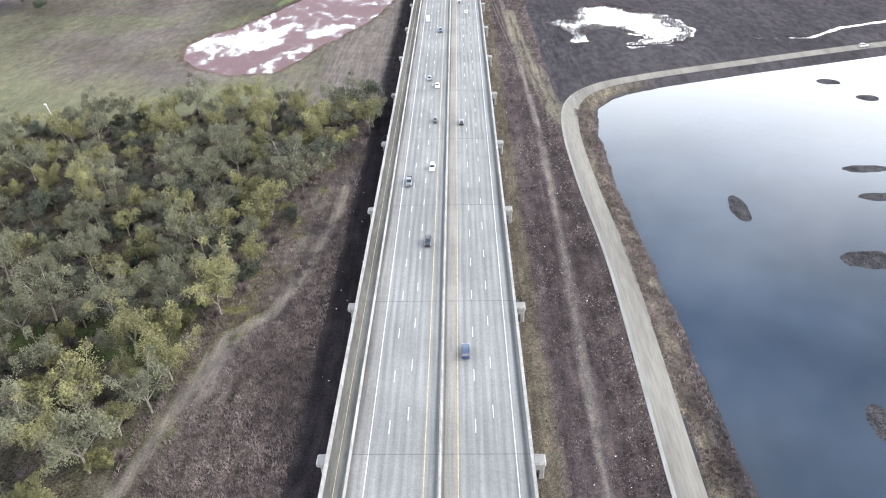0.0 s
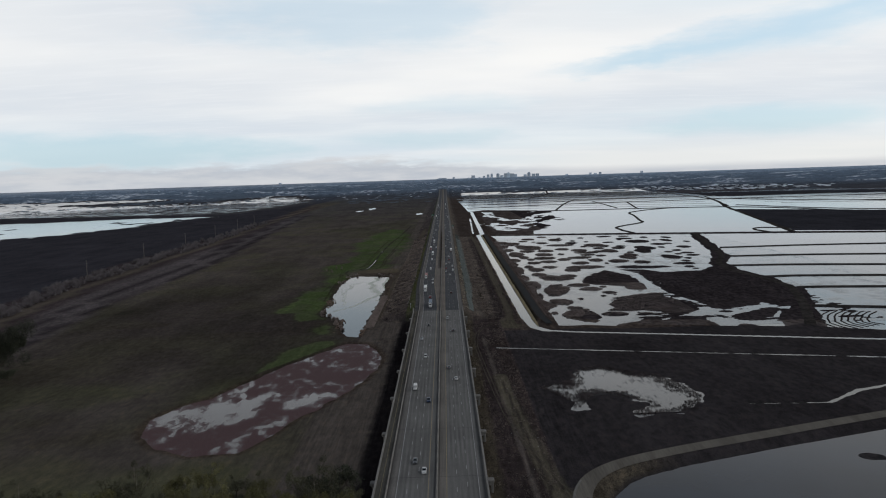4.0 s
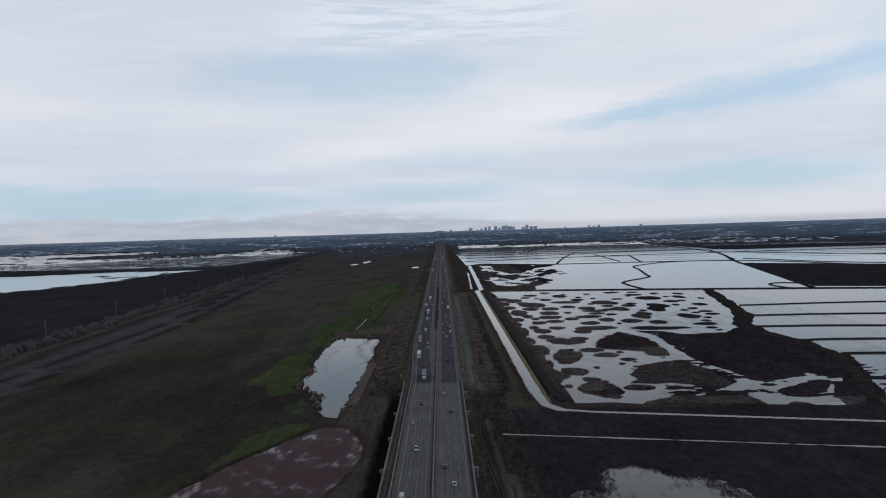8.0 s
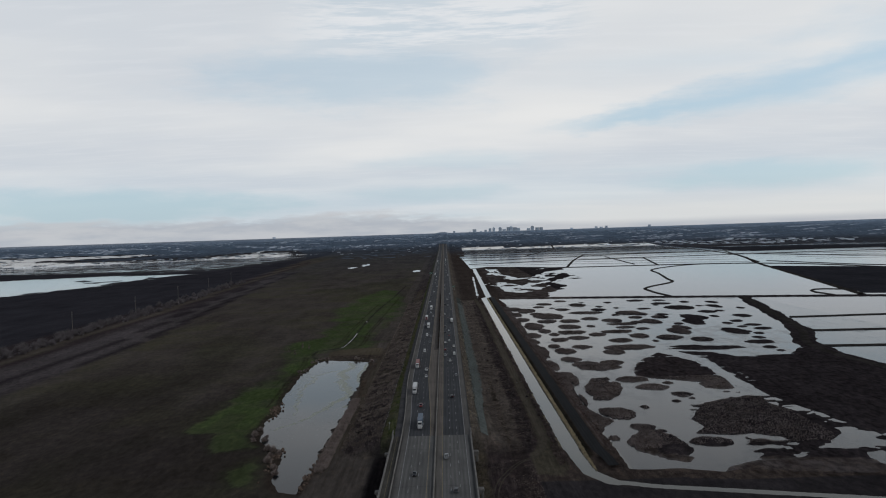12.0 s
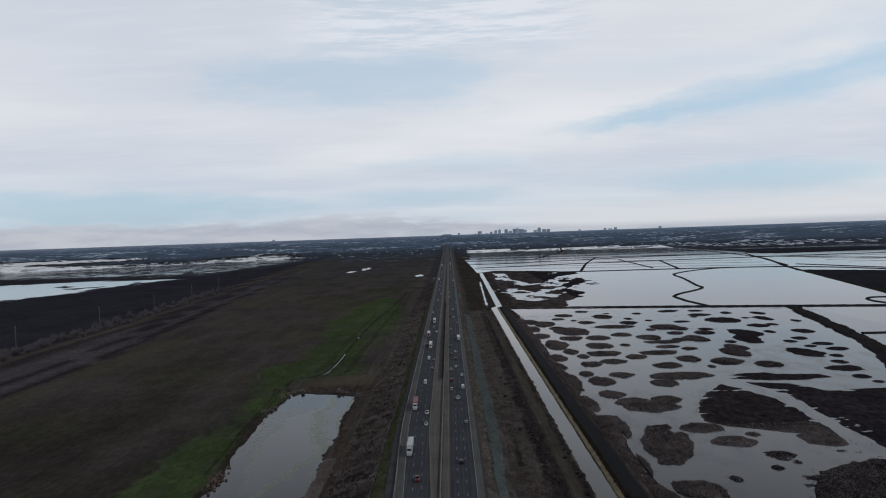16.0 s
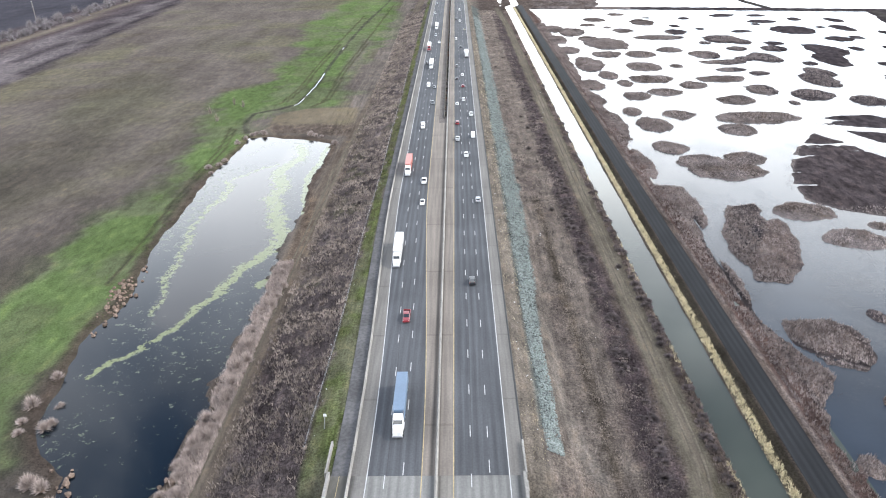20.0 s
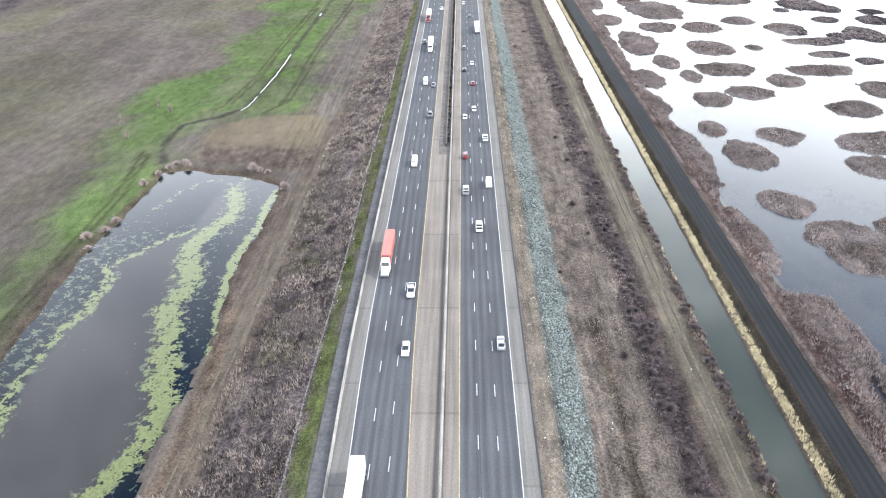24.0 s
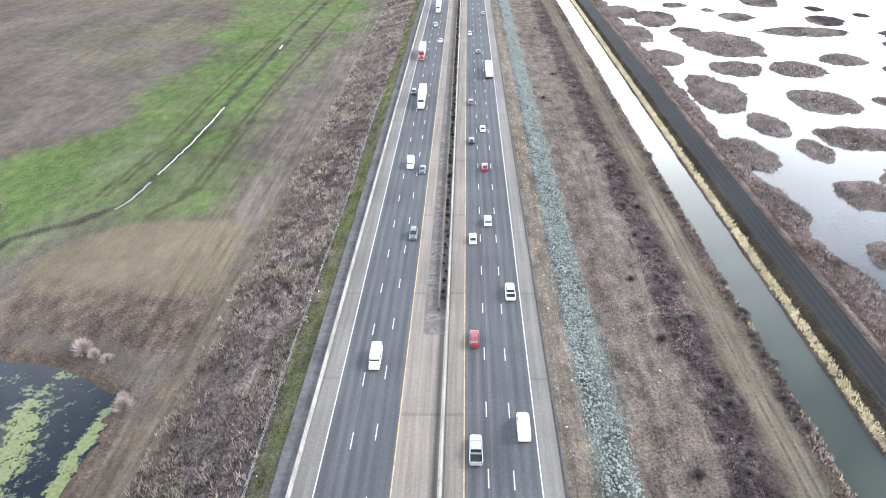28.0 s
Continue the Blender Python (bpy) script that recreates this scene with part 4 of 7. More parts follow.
    lay(past * (x > 22.9) * (x < 26.4 + 4.6 * ease(y, 620, 760) + 0.5 * n2) * (y > 612) * (y < 1330), (0.088, 0.096, 0.090), 0.9)
    lay(past * ease(np.abs(x - 48.5 - 2 * n2), 4.5, 2) * (y < 1320), (0.058, 0.045, 0.046), 1.0)
    lay(past * (x > 57.5) * (x < 64) * (y > 575) * (y < 1330), (0.070, 0.055, 0.044), 0.9)
    lay(past * ease(np.abs(x - 37.2 - n2), 2.2, 0.6) * (y < 760) * 0.75, (0.050, 0.040, 0.030), 1.0)
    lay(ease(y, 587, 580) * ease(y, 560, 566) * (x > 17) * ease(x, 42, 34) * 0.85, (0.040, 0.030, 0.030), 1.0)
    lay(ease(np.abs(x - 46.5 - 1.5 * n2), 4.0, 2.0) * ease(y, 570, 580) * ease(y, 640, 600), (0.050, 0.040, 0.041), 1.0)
    lay(ease(line_distance(INNER_LOOP, x, y) + 0.6 * n2, 2.4, 1.0) * ease(y, 700, 650) * 0.85, (0.138, 0.120, 0.104), 0.5)
    tr = line_distance(LOOP_TRACK, x, y)
    lay(ease(tr + 0.7 * n2, 3.8, 2.4), (0.118, 0.104, 0.080), 0.25)
    lay(ease(outline_distance([(56, 604), (60, 600), (59, 585), (61, 566), (58, 552), (40, 556), (30, 556), (38, 569), (47, 578), (52, 590)], x, y) + 1.5 * n2, 2.5, -1.5) * 0.9, (0.102, 0.090, 0.066), 0.4)
    lay(ease(tr, 2.0, 1.4) * ease(tr, 0.2, 0.6) * (y > 560) * (y < 760) * 0.5, (0.060, 0.052, 0.040), 0.3)
    for k in (-0.95, 0.95):
        lay(ease(line_distance([(a + k, b) for a, b in LOOP_TRACK], x, y), 0.8, 0.25), TAN, 0.1)
    # marsh and its banks
    water_side = outline_distance(MARSH_SIDE, x, y)
    lay((water_side < 12) * (x > 60) * (y > 540), SCRUB, 0.85)
    lay((water_side < 0) * (x > 98 + 3 * n2) * ease(n2, -0.5, 0.5), (0.122, 0.104, 0.100), 0.7)
    lay((water_side < 0) * (x > 94) * (y < 1300) * ease(h, 0.38, 0.12), (0.150, 0.132, 0.124), 0.6)
    lay((water_side < -20) * ((y < 700) | (x > 200)) * 0.9, (0.040, 0.034, 0.037), 0.9)
    lay(ease(outline_distance(MARSH_LAND_EAST, x, y), 3, -2) * ease(y + 6 * n2, 728, 748) * 0.85, (0.044, 0.036, 0.038), 0.9)
    lay((x > 84) * (x < 116) * (y > 590) * (y < 1300) * ease(n2, -0.5, 0.2), (0.140, 0.116, 0.108), 0.8)
    for k, lobe in enumerate(MARSH_LOBES):
        inside = outline_distance(lobe, x, y) + 1.0 * n2
        lay(ease(inside, 1.5, -0.5), (0.118, 0.092, 0.083) if k != 1 else (0.072, 0.060, 0.058), 0.8)
        lay(ease(np.abs(inside + 0.4), 1.4, 0.3) * 0.7, (0.040, 0.033, 0.033), 0.8)
    lay(ease(outline_distance(MARSH_HOLLOW, x, y) + n2, 1.5, -1.5), (0.028, 0.026, 0.030), 0.6)
    lay(ease(line_distance(MARSH_WHEELS, x, y), 2.6, 1.2) * (x < 116) * 0.9, (0.034, 0.029, 0.030), 0.6)
    lay((x > 85.5) * (x < 90) * (y > 590) * (y < 1300) * 0.8, RUST, 0.6)
    lay((x > 71.8) * (x < 73.4) * (y > 552) * (y < 1340) * 1.0, (0.155, 0.135, 0.09), 0.6)
    lay((x > 73.4) * (x < 76) * (y > 575) * (y < 1340) * 1.0, (0.036, 0.031, 0.024), 0.6)
    lay((np.minimum(outline_distance(DARK_FIELD, x, y), outline_distance(DARK_FIELD_FAR, x, y)) < 4) * 1.0, (0.046, 0.046, 0.054), 0.25)
    # under and beside the bridge
    before = 1 - past
    lay(before * (x > 18) * (x < 24.5 + n2) * 1.0, (0.100, 0.084, 0.062), 0.6)
    lay(before * ease(x, 23, 26) * (x < 46), (0.072, 0.056, 0.054), 0.7)
    lay(before * ease(x, 35, 38) * (x < 45), (0.060, 0.047, 0.044), 0.8)
    for off in (-6, -4.4, -2.2, 1.7, 0, 3.5, 5):
        lay(before * ease(line_distance([(a + off, b) for a, b in RUT], x, y), 1.5 if off == 0 else 0.8, 0.4) * (0.9 if off == 0 else 0.5), (0.150, 0.130, 0.114) if off == 0 else (0.040, 0.033, 0.032), 0.3)
    lay(before * ease(line_distance([(47, 262), (43, 290), (40, 333), (36.5, 380), (34, 430)], x, y) + 0.8 * n2, 4.6, 2.6), (0.150, 0.134, 0.098), 0.25)
    for line in ([(41.4, 284), (38.6, 333), (34.6, 420)], [(45, 284), (42.4, 333), (38.8, 400)], [(45.2, 156), (43.8, 174), (40.9, 212), (35.8, 253), (32.2, 272), (33, 313)]):
        lay(before * ease(line_distance(line, x, y), 1.3, 0.4) * 0.8, (0.046, 0.038, 0.036), 0.3)
    lay(ease(line_distance(POND_ROAD, x, y), 11, 7) * (y < 420) * (outline_distance(BIG_POND, x, y) < 9) * ease(x, 100, 66), (0.110, 0.093, 0.070), 0.9)
    lay((outline_distance(BIG_POND, x, y) < -6) * (y < 380) * 1.0, (0.046, 0.043, 0.045), 0.9)
    grove = outline_distance(GROVE, x, y) + 5 * n2
    lay(before * (x < -20) * (y < 300) * ease(outline_distance([(-18, 300), (-18, 40), (-75, 40), (-45, 140), (-30, 290)], x, y), 6, -6), (0.068, 0.054, 0.047), 0.95)
    lay(ease(grove, 3, -8), (0.058, 0.050, 0.036), 0.9)
    lay(ease(grove, 3, -8) * ease(rough(x, y, 22, 63), 0.15, 0.5), (0.046, 0.054, 0.023), 0.8)
    lay(ease(np.abs(grove + 1), 11, 4) * (x > -100) * (y < 240) * ease(rough(x, y, 16, 67), -0.5, 0.1) * 0.9, (0.088, 0.084, 0.036), 0.9)
    lay(ease(line_distance(GROVE_PATH, x, y), 1.9, 0.7), (0.140, 0.121, 0.098), 0.4)
    # the viaduct's shadow, painted on the ground as a near-black strip
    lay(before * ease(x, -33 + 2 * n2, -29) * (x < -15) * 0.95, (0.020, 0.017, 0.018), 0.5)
    # banks of the ponds
    for poly in (ALGAE_POND, PINK_POND):
        d = outline_distance(poly, x, y)
        lay(ease(d, 5, 1.5) * ease(d, -4, 0) * 0.75, (0.088, 0.066, 0.050), 0.8)
    # the far plain: haze painted into the tint, paler and bluer with distance
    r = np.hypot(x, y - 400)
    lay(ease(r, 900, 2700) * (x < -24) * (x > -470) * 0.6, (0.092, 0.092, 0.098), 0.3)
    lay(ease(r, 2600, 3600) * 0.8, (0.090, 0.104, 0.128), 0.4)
    lay(ease(r, 3500, 3800), HAZED_WOOD, 2.0)
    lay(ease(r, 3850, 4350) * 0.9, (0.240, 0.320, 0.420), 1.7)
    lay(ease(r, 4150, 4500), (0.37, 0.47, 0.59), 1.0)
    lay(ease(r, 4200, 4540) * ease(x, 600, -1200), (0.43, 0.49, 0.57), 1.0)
    # soil darkened in patches in the south of the field, toned for the low exposure
    lay((x < -58) * (x > -290) * ease(y, 950, 700) * ease(rough(x, y, 130, 66), -0.6, 0.2) * (c[..., 1] < 1.12 * c[..., 0]) * (outline_distance(GROVE, x, y) > 4) * ease(y, 300, 400) * 0.5, (0.038, 0.031, 0.030), 0.4)
    c[..., :3] *= 0.74 * (1 + 0.2 * n1 + 0.14 * n2)[..., None]
    return c


def graded(breaks, grow=1.04, limit=4950):
    """Grid lines: even steps in the middle, growing outwards."""
    line = [breaks[0][0]]
    for (a, step), (b, _) in zip(breaks, breaks[1:]):
        line += list(np.linspace(a, b, max(2, round((b - a) / step) + 1))[1:])
    step, low = breaks[0][1], []
    while (low[-1] if low else line[0]) > -limit:
        step *= grow
        low.append((low[-1] if low else line[0]) - min(step, 140))
    step, high = breaks[-1][1], []
    while (high[-1] if high else line[-1]) < limit:
        step *= grow
        high.append((high[-1] if high else line[-1]) + min(step, 140))
    return np.array(low[::-1] + line + high)


gx = graded([(-125, 1.3), (100, 1.3), (230, 2.2), (330, 2.6)])
gy = graded([(70, 1.5), (900, 1.5), (1240, 4.5), (1900, 6.0), (2200, 8.0)])
X, Y = np.meshgrid(gx, gy)
H = land_height(X, Y)
nx, ny = len(gx), len(gy)
i, j = np.meshgrid(np.arange(ny - 1), np.arange(nx - 1), indexing="ij")
a = (i * nx + j).ravel()
ground_mesh = raw_mesh("ground", np.stack([X, Y, H], -1).reshape(-1, 3), np.stack([a, a + 1, a + nx + 1, a + nx], 1), True)
tint = ground_mesh.attributes.new("tint", "FLOAT_COLOR", "POINT")
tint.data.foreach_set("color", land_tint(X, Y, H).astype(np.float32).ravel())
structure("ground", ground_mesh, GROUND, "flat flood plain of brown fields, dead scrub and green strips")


def water_sheet(name, x0, x1, y0, y1, z, mat, label, step=0.0, cover=None, lifted=0, cloudy=None):
    if step:
        u, v = np.linspace(x0, x1, int((x1 - x0) // step) + 2), np.linspace(y0, y1, int((y1 - y0) // step) + 2)
    else:
        u, v = np.array([x0, x1]), np.array([y0, y1])
    A, B = np.meshgrid(u, v)
    p, q = np.meshgrid(np.arange(len(v) - 1), np.arange(len(u) - 1), indexing="ij")
    k = (p * len(u) + q).ravel()
    me = raw_mesh(name, np.stack([A, B, z + lifted * rise(A, B)], -1).reshape(-1, 3), np.stack([k, k + 1, k + len(u) + 1, k + len(u)], 1))
    if cover is not None:
        me.attributes.new("mat", "FLOAT", "POINT").data.foreach_set("value", cover(A, B).astype(np.float32).ravel())
    if cloudy is not None:
        me.attributes.new("silt", "FLOAT", "POINT").data.foreach_set("value", cloudy(A, B).astype(np.float32).ravel())
    return tagged(part(name, me, mat), label, "water", kind="structure")


ALGAE_BAND = [(-76, 836), (-71, 818), (-75, 810), (-77, 797), (-72, 780), (-73, 768), (-70, 753), (-67, 742), (-62, 728), (-62, 717), (-68, 702), (-72, 689), (-74, 680), (-77, 666), (-82, 657), (-87, 650), (-93, 643)]
ALGAE_WEST = [(-82, 809), (-90, 799), (-99, 789), (-94, 778), (-95, 766), (-98, 752), (-97, 738), (-95, 722), (-93, 700), (-90, 682), (-88, 672)]
ALGAE_ARC = [(-99, 822), (-95, 834), (-92, 841), (-86, 845), (-80, 842), (-76, 836)]
ALGAE_SHORE = [(-61, 836), (-61, 807), (-62.5, 784), (-60, 768), (-56.5, 750), (-54.5, 730), (-54.5, 710), (-56, 697), (-60, 689)]


def line_at(line, y):
    """The x of a line that runs along y."""
    rows_ = sorted((b, a) for a, b in line)
    return np.interp(y, [b for b, a in rows_], [a for b, a in rows_])


def algae_cover(x, y):
    """A solid mat along the east shore, a winding mat off it with lace on its shore side, a broken one to the west, and specks."""
    wx, wy = x + 2.4 * rough(x, y, 9, 84) + 1.2 * rough(x, y, 4, 85), y + 5 * rough(x, y, 12, 86)
    band = 1.15 * np.exp(-(line_distance(ALGAE_BAND, wx, wy) / np.interp(y, [640, 690, 725, 770, 835], [1.4, 2.8, 5.4, 5.8, 4.0])) ** 2)
    west = 0.95 * np.exp(-(line_distance(ALGAE_WEST, wx, wy) / np.interp(y, [670, 700, 780, 810], [1.6, 2.6, 3.0, 1.6])) ** 2)
    arc = 0.74 * np.exp(-(line_distance(ALGAE_ARC, wx, wy) / 2.4) ** 2)
    shore = 1.3 * np.exp(-(line_distance(ALGAE_SHORE, wx * 0.5 + x * 0.5, y) / 2.2) ** 2)
    mid, left = line_at(ALGAE_BAND, wy), line_at(ALGAE_WEST, wy)
    lace = np.where(wx > mid, 0.78 * ease(y, 690, 730) * np.exp(-((wx - mid) / 10.0) ** 2) + 0.40 * ease(y, 730, 690) * ease(y, 600, 650), 0.0)
    lace = np.maximum(lace, np.where(wx < left, 0.62 * ease(y, 690, 730) * ease(y, 830, 800), 0.0))
    specks = np.where(x < -84, 0.46, 0.30) * ease(y, 720, 680) * ease(rough(x, y, 18, 82), -0.3, 0.3)
    return np.clip(0.16 + 0.5 * np.maximum.reduce([band, west, arc, shore, lace, specks]), 0, 1)


def silt(x, y):
    """Cloudy open water between the two mats; clear and dark where weed grows."""
    wx = x + 2.5 * rough(x, y, 10, 96)
    inside = ease(wx, line_at(ALGAE_WEST, y) - 1, line_at(ALGAE_WEST, y) + 2) * ease(wx, line_at(ALGAE_BAND, y) + 1, line_at(ALGAE_BAND, y) - 2)
    return inside * ease(y + 0.5 * (x + 80), 652, 672) * ease(y, 838, 826)


water_sheet("pond_1", -120, -46, 538, 868, 0.0, WATER_ALGAE, "pond with yellow-green algae mats floating on dark water", 1.0, algae_cover, cloudy=silt)
def red_scum(x, y):
    """Scum over all but two clear pools and a few thin streaks."""
    pool = np.minimum(outline_distance(PINK_POOL, x, y), outline_distance(PINK_POOL_EAST, x, y) + 1.5) + 4 * rough(x, y, 13, 83)
    streak = ease(rough(x * 1.2 + y * 0.35, y * 0.35, 9, 97), 0.28, 0.5) * ease(y, 480, 440)
    return np.clip(0.34 + 0.36 * ease(pool, -5, 5) - 0.30 * streak, 0, 1)


water_sheet("pond_2", -152, -31, 316, 537, 0.0, WATER_PINK, "shallow pond covered with reddish-pink scum and pale open pools", 1.5, red_scum)
water_sheet("pond_3", 50, 440, -60, 362, 0.0, WATER_OPEN, "wide still pond mirroring the overcast sky")
water_sheet("mud_pool", 50, 140, 364.5, 452, 0.0, WATER_MUCK, "shallow reedy mud pool in a dark field", 3.0, lambda x, y: np.clip(0.38 + 0.14 * rough(x, y, 9, 86) + 0.38 * ease(np.hypot((x - 84) / 14, (y - 388) / 12) + 0.4 * rough(x, y, 14, 85), 1.2, 0.7), 0, 1))
water_sheet("stream_1", 142, 420, 362.5, 440, -0.05, WATER_CANAL, "thin stream through dark mud")
water_sheet("ditch_water", 30, 620, 440.5, 500, 0.02, WATER_CANAL, "narrow ditch with pale water")
water_sheet("canal_1", 40, 90, 500.5, 3000, 0.06, WATER_CANAL, "straight canal with grey-green water")
water_sheet("canal_2", 86, 330, 484, 542, 0.04, WATER_CANAL, "canal arm with grey water along a muddy bank")


def streaks(x, y):
    return 0.5 + 0.3 * rough(x, y, 90, 87)


def broken(x, y):
    """Open water in a near strip, then broken flood on stubble, drier towards its edges."""
    inside = np.maximum(-outline_distance(FLOOD_NEAR, x, y) / 25, -outline_distance(FLOOD_THIN, x, y) / 25)
    stubble = 0.69 - 0.30 * ease(-outline_distance(FLOOD_BROKEN, x, y), 0, 50) + 0.3 * rough(x * 0.6, y, 330, 88)
    return np.where(inside > 0, 0.0, np.clip(stubble, 0.1, 1))


water_sheet("flood_water", 86.5, 450, 542.5, 1280, 0.0, WATER_MARSH, "flooded marsh with muddy streaks reflecting the sky", 12.0, streaks)
water_sheet("flood_water_4", 450, 2700, 542.5, 1280, 0.0, WATER_FLOOD, "flooded rice basins reflecting the sky")
water_sheet("flood_water_5", 86.5, 2700, 1280, 3200, 0.0, WATER_FLOOD, "flooded rice basins reflecting the sky")
water_sheet("flood_water_6", 60, 1100, 3200, 3950, 0.0, WATER_BROKEN, "far flooded fields reflecting the sky", 50.0, lambda x, y: np.clip(0.22 + 0.4 * rough(x * 0.5, y * 1.5, 260, 89), 0, 1), 1)
water_sheet("field_pools", -320, -40, 2050, 2700, 0.0, WATER_FLOOD, "shallow pools of rain water in a far field")
water_sheet("flood_water_2", 330.5, 2700, 405, 542.5, 0.0, WATER_FLOOD, "flooded basins reflecting the sky")
water_sheet("flood_water_3", -2500, -520, 1480, 4000, 0.0, WATER_BROKEN, "flooded stubble fields with broken bright water", 30.0, broken, 1)

# ---------------------------------------------------------------- highway on the causeway

YS = sorted(set(list(np.arange(BRIDGE_END, 800, 10.0)) + list(np.arange(800, 1400, 50.0)) + list(np.arange(1400, 4150, 60.0))))


def lane_strip(name, x0, x1, mat, label, lift=0.0, ys=YS):
    return structure(name, ribbon(name, ys, x0, x1, lambda y: road_z(y) + lift), mat, label)


lane_strip("road_west", lambda y: -14.0 - drift(y), lambda y: -2.9 - drift(y), ASPHALT, "three dark asphalt lanes of the highway")
lane_strip("road_east", lambda y: 3.5, lambda y: 14.8, ASPHALT, "three dark asphalt lanes of the highway")
lane_strip("shoulder_west", lambda y: -17.5 - drift(y), lambda y: -14.0 - drift(y), SHOULDER, "pale concrete hard shoulder")
lane_strip("shoulder_median", lambda y: -2.9 - drift(y), lambda y: -0.25, TAN_SHOULDER, "tan concrete median shoulder", ys=[y for y in YS if y < 865])
lane_strip("shoulder_median_2", lambda y: -2.9 - drift(y), lambda y: -4.4, TAN_SHOULDER, "tan concrete median shoulder", ys=[y for y in YS if y >= 850])
lane_strip("shoulder_inner", lambda y: 0.25, lambda y: 3.5, TAN_SHOULDER, "tan concrete inner shoulder")
lane_strip("shoulder_east", lambda y: 14.8, lambda y: 17.9, SHOULDER, "pale concrete hard shoulder")
lane_strip("bike_path", lambda y: -21.3 - drift(y) + 0.9 * float(ease(y, 640, 760)), lambda y: -18.0 - drift(y), PATH_ASPHALT, "dark asphalt bicycle path behind the barrier", -0.1)
lane_strip("median_soil", lambda y: -4.4, lambda y: 0.0, material("median_soil", (0.140, 0.126, 0.114), 0.95, 1.0, 0.4, 0.25, 0.3, second=(0.085, 0.076, 0.070)), "bare soil and rubble in the median", -0.06, ys=[y for y in YS if y >= 850])

# ---------------------------------------------------------------- bridge

SPAN = 48.4
piers = [y for y in (BRIDGE_END - 22 - SPAN * k for k in range(-1, 14)) if y < BRIDGE_END - 2]
bridge = thing("bridge", "long concrete causeway viaduct with pale deck and parapets", "bridge", (0, 0, 0), kind="structure")
edges = [BRIDGE_END] + piers + [-80.0]
for y1, y0 in zip(edges, edges[1:]):
    bm = bmesh.new()
    box(bm, -21.9, 17.95, y0 + 0.03, y1 - 0.03, ROAD_Z - 0.9, ROAD_Z, 0.0)
    for gxx in (-18, -12, -6, 0, 6, 12):
        box(bm, gxx - 0.5, gxx + 0.5, y0 + 0.3, y1 - 0.3, ROAD_Z - 2.2, ROAD_Z - 0.9)
    part("deck_span", bm, CONCRETE_DECK, bridge, "grey concrete deck with dark wheel tracks")
    part("path_slab", boxed(-21.35, -17.75, y0 + 0.03, y1 - 0.03, ROAD_Z, ROAD_Z + 0.05), PATH_DECK, bridge, "brown stained path slab")
    part("joint_strip", boxed(-17.3, 17.5, y0 - 0.05, y0 + 0.05, ROAD_Z, ROAD_Z + 0.012), BLACK_JOINT, bridge)
    # parapets, one length to each span
    for x, wide, tall in ((-21.65, 0.26, 1.15), (17.72, 0.26, 1.0)):
        bm = boxed(x - wide, x + wide, y0 + 0.05, y1 - 0.05, ROAD_Z, ROAD_Z + tall, bevel=0.05)
        box(bm, x - wide - 0.06, x + wide + 0.06, y0 + 0.05, y1 - 0.05, ROAD_Z + tall, ROAD_Z + tall + 0.14, 0.03)
        part("parapet", bm, CONCRETE, bridge)


def pier(y):
    """A hammerhead bent: cap beam with tapered ends on a row of columns."""
    root = part("bent_cap", sweep_cap(), CONCRETE, bridge)
    root.matrix_basis = pose(0, y, 0)
    for x in (-19.5, -12.0, -4.5, 3.0, 10.0, 17.2):
        bm = bmesh.new()
        bmesh.ops.create_cone(bm, cap_ends=True, segments=14, radius1=0.62, radius2=0.6, depth=5.0, matrix=Matrix.Translation((x, y, 1.55)))
        part("column", bm, CONCRETE, bridge)


def sweep_cap():
    outline = [(-24.0, 4.7), (-23.7, 5.35), (20.3, 5.35), (20.6, 4.7), (19.4, 3.6), (-22.6, 3.6)]
    bm = bmesh.new()
    front = [bm.verts.new((x, -1.1, z)) for x, z in outline]
    back = [bm.verts.new((x, 1.1, z)) for x, z in outline]
    bm.faces.new(front)
    bm.faces.new(back[::-1])
    for k in range(len(outline)):
        bm.faces.new((front[k], back[k], back[(k + 1) % 6], front[(k + 1) % 6])[::-1])
    # end blocks that stand out past the deck
    for x0, x1 in ((-24.3, -22.1), (18.1, 20.6)):
        box(bm, x0, x1, -1.35, 1.35, 4.55, 5.75, 0.3)
    box(bm, 19.3, 20.4, -0.75, 0.75, -0.4, 4.7, 0.2)
    box(bm, -23.6, -22.4, -0.75, 0.75, -0.4, 4.7, 0.2)
    bmesh.ops.recalc_face_normals(bm, faces=bm.faces)
    return bm


TAN_DECK = road_material("tan_deck_concrete", (0.150, 0.138, 0.122), 0.0, 0.0, scale=2.5, dirt=((0.7, 0.4),))
PALE_DECK = road_material("stained_deck_concrete", (0.140, 0.132, 0.122), 0.0, 0.0, scale=1.2, dirt=((-17.0, 1.1),))
for y1, y0 in zip(edges, edges[1:]):
    part("inner_shoulder", boxed(0.36, 3.36, y0 + 0.06, y1 - 0.06, ROAD_Z - 0.02, ROAD_Z + 0.006), TAN_DECK, bridge, "tan concrete inner shoulder")
    part("outer_shoulder", boxed(-17.2, -14.15, y0 + 0.06, y1 - 0.06, ROAD_Z - 0.02, ROAD_Z + 0.006), PALE_DECK, bridge, "pale outer shoulder with black stains")
for y in piers:
    pier(y)
part("abutment", boxed(-22.5, 18.5, BRIDGE_END - 3.2, BRIDGE_END - 0.1, 0.5, ROAD_Z - 0.95, bevel=0.1), CONCRETE, bridge)
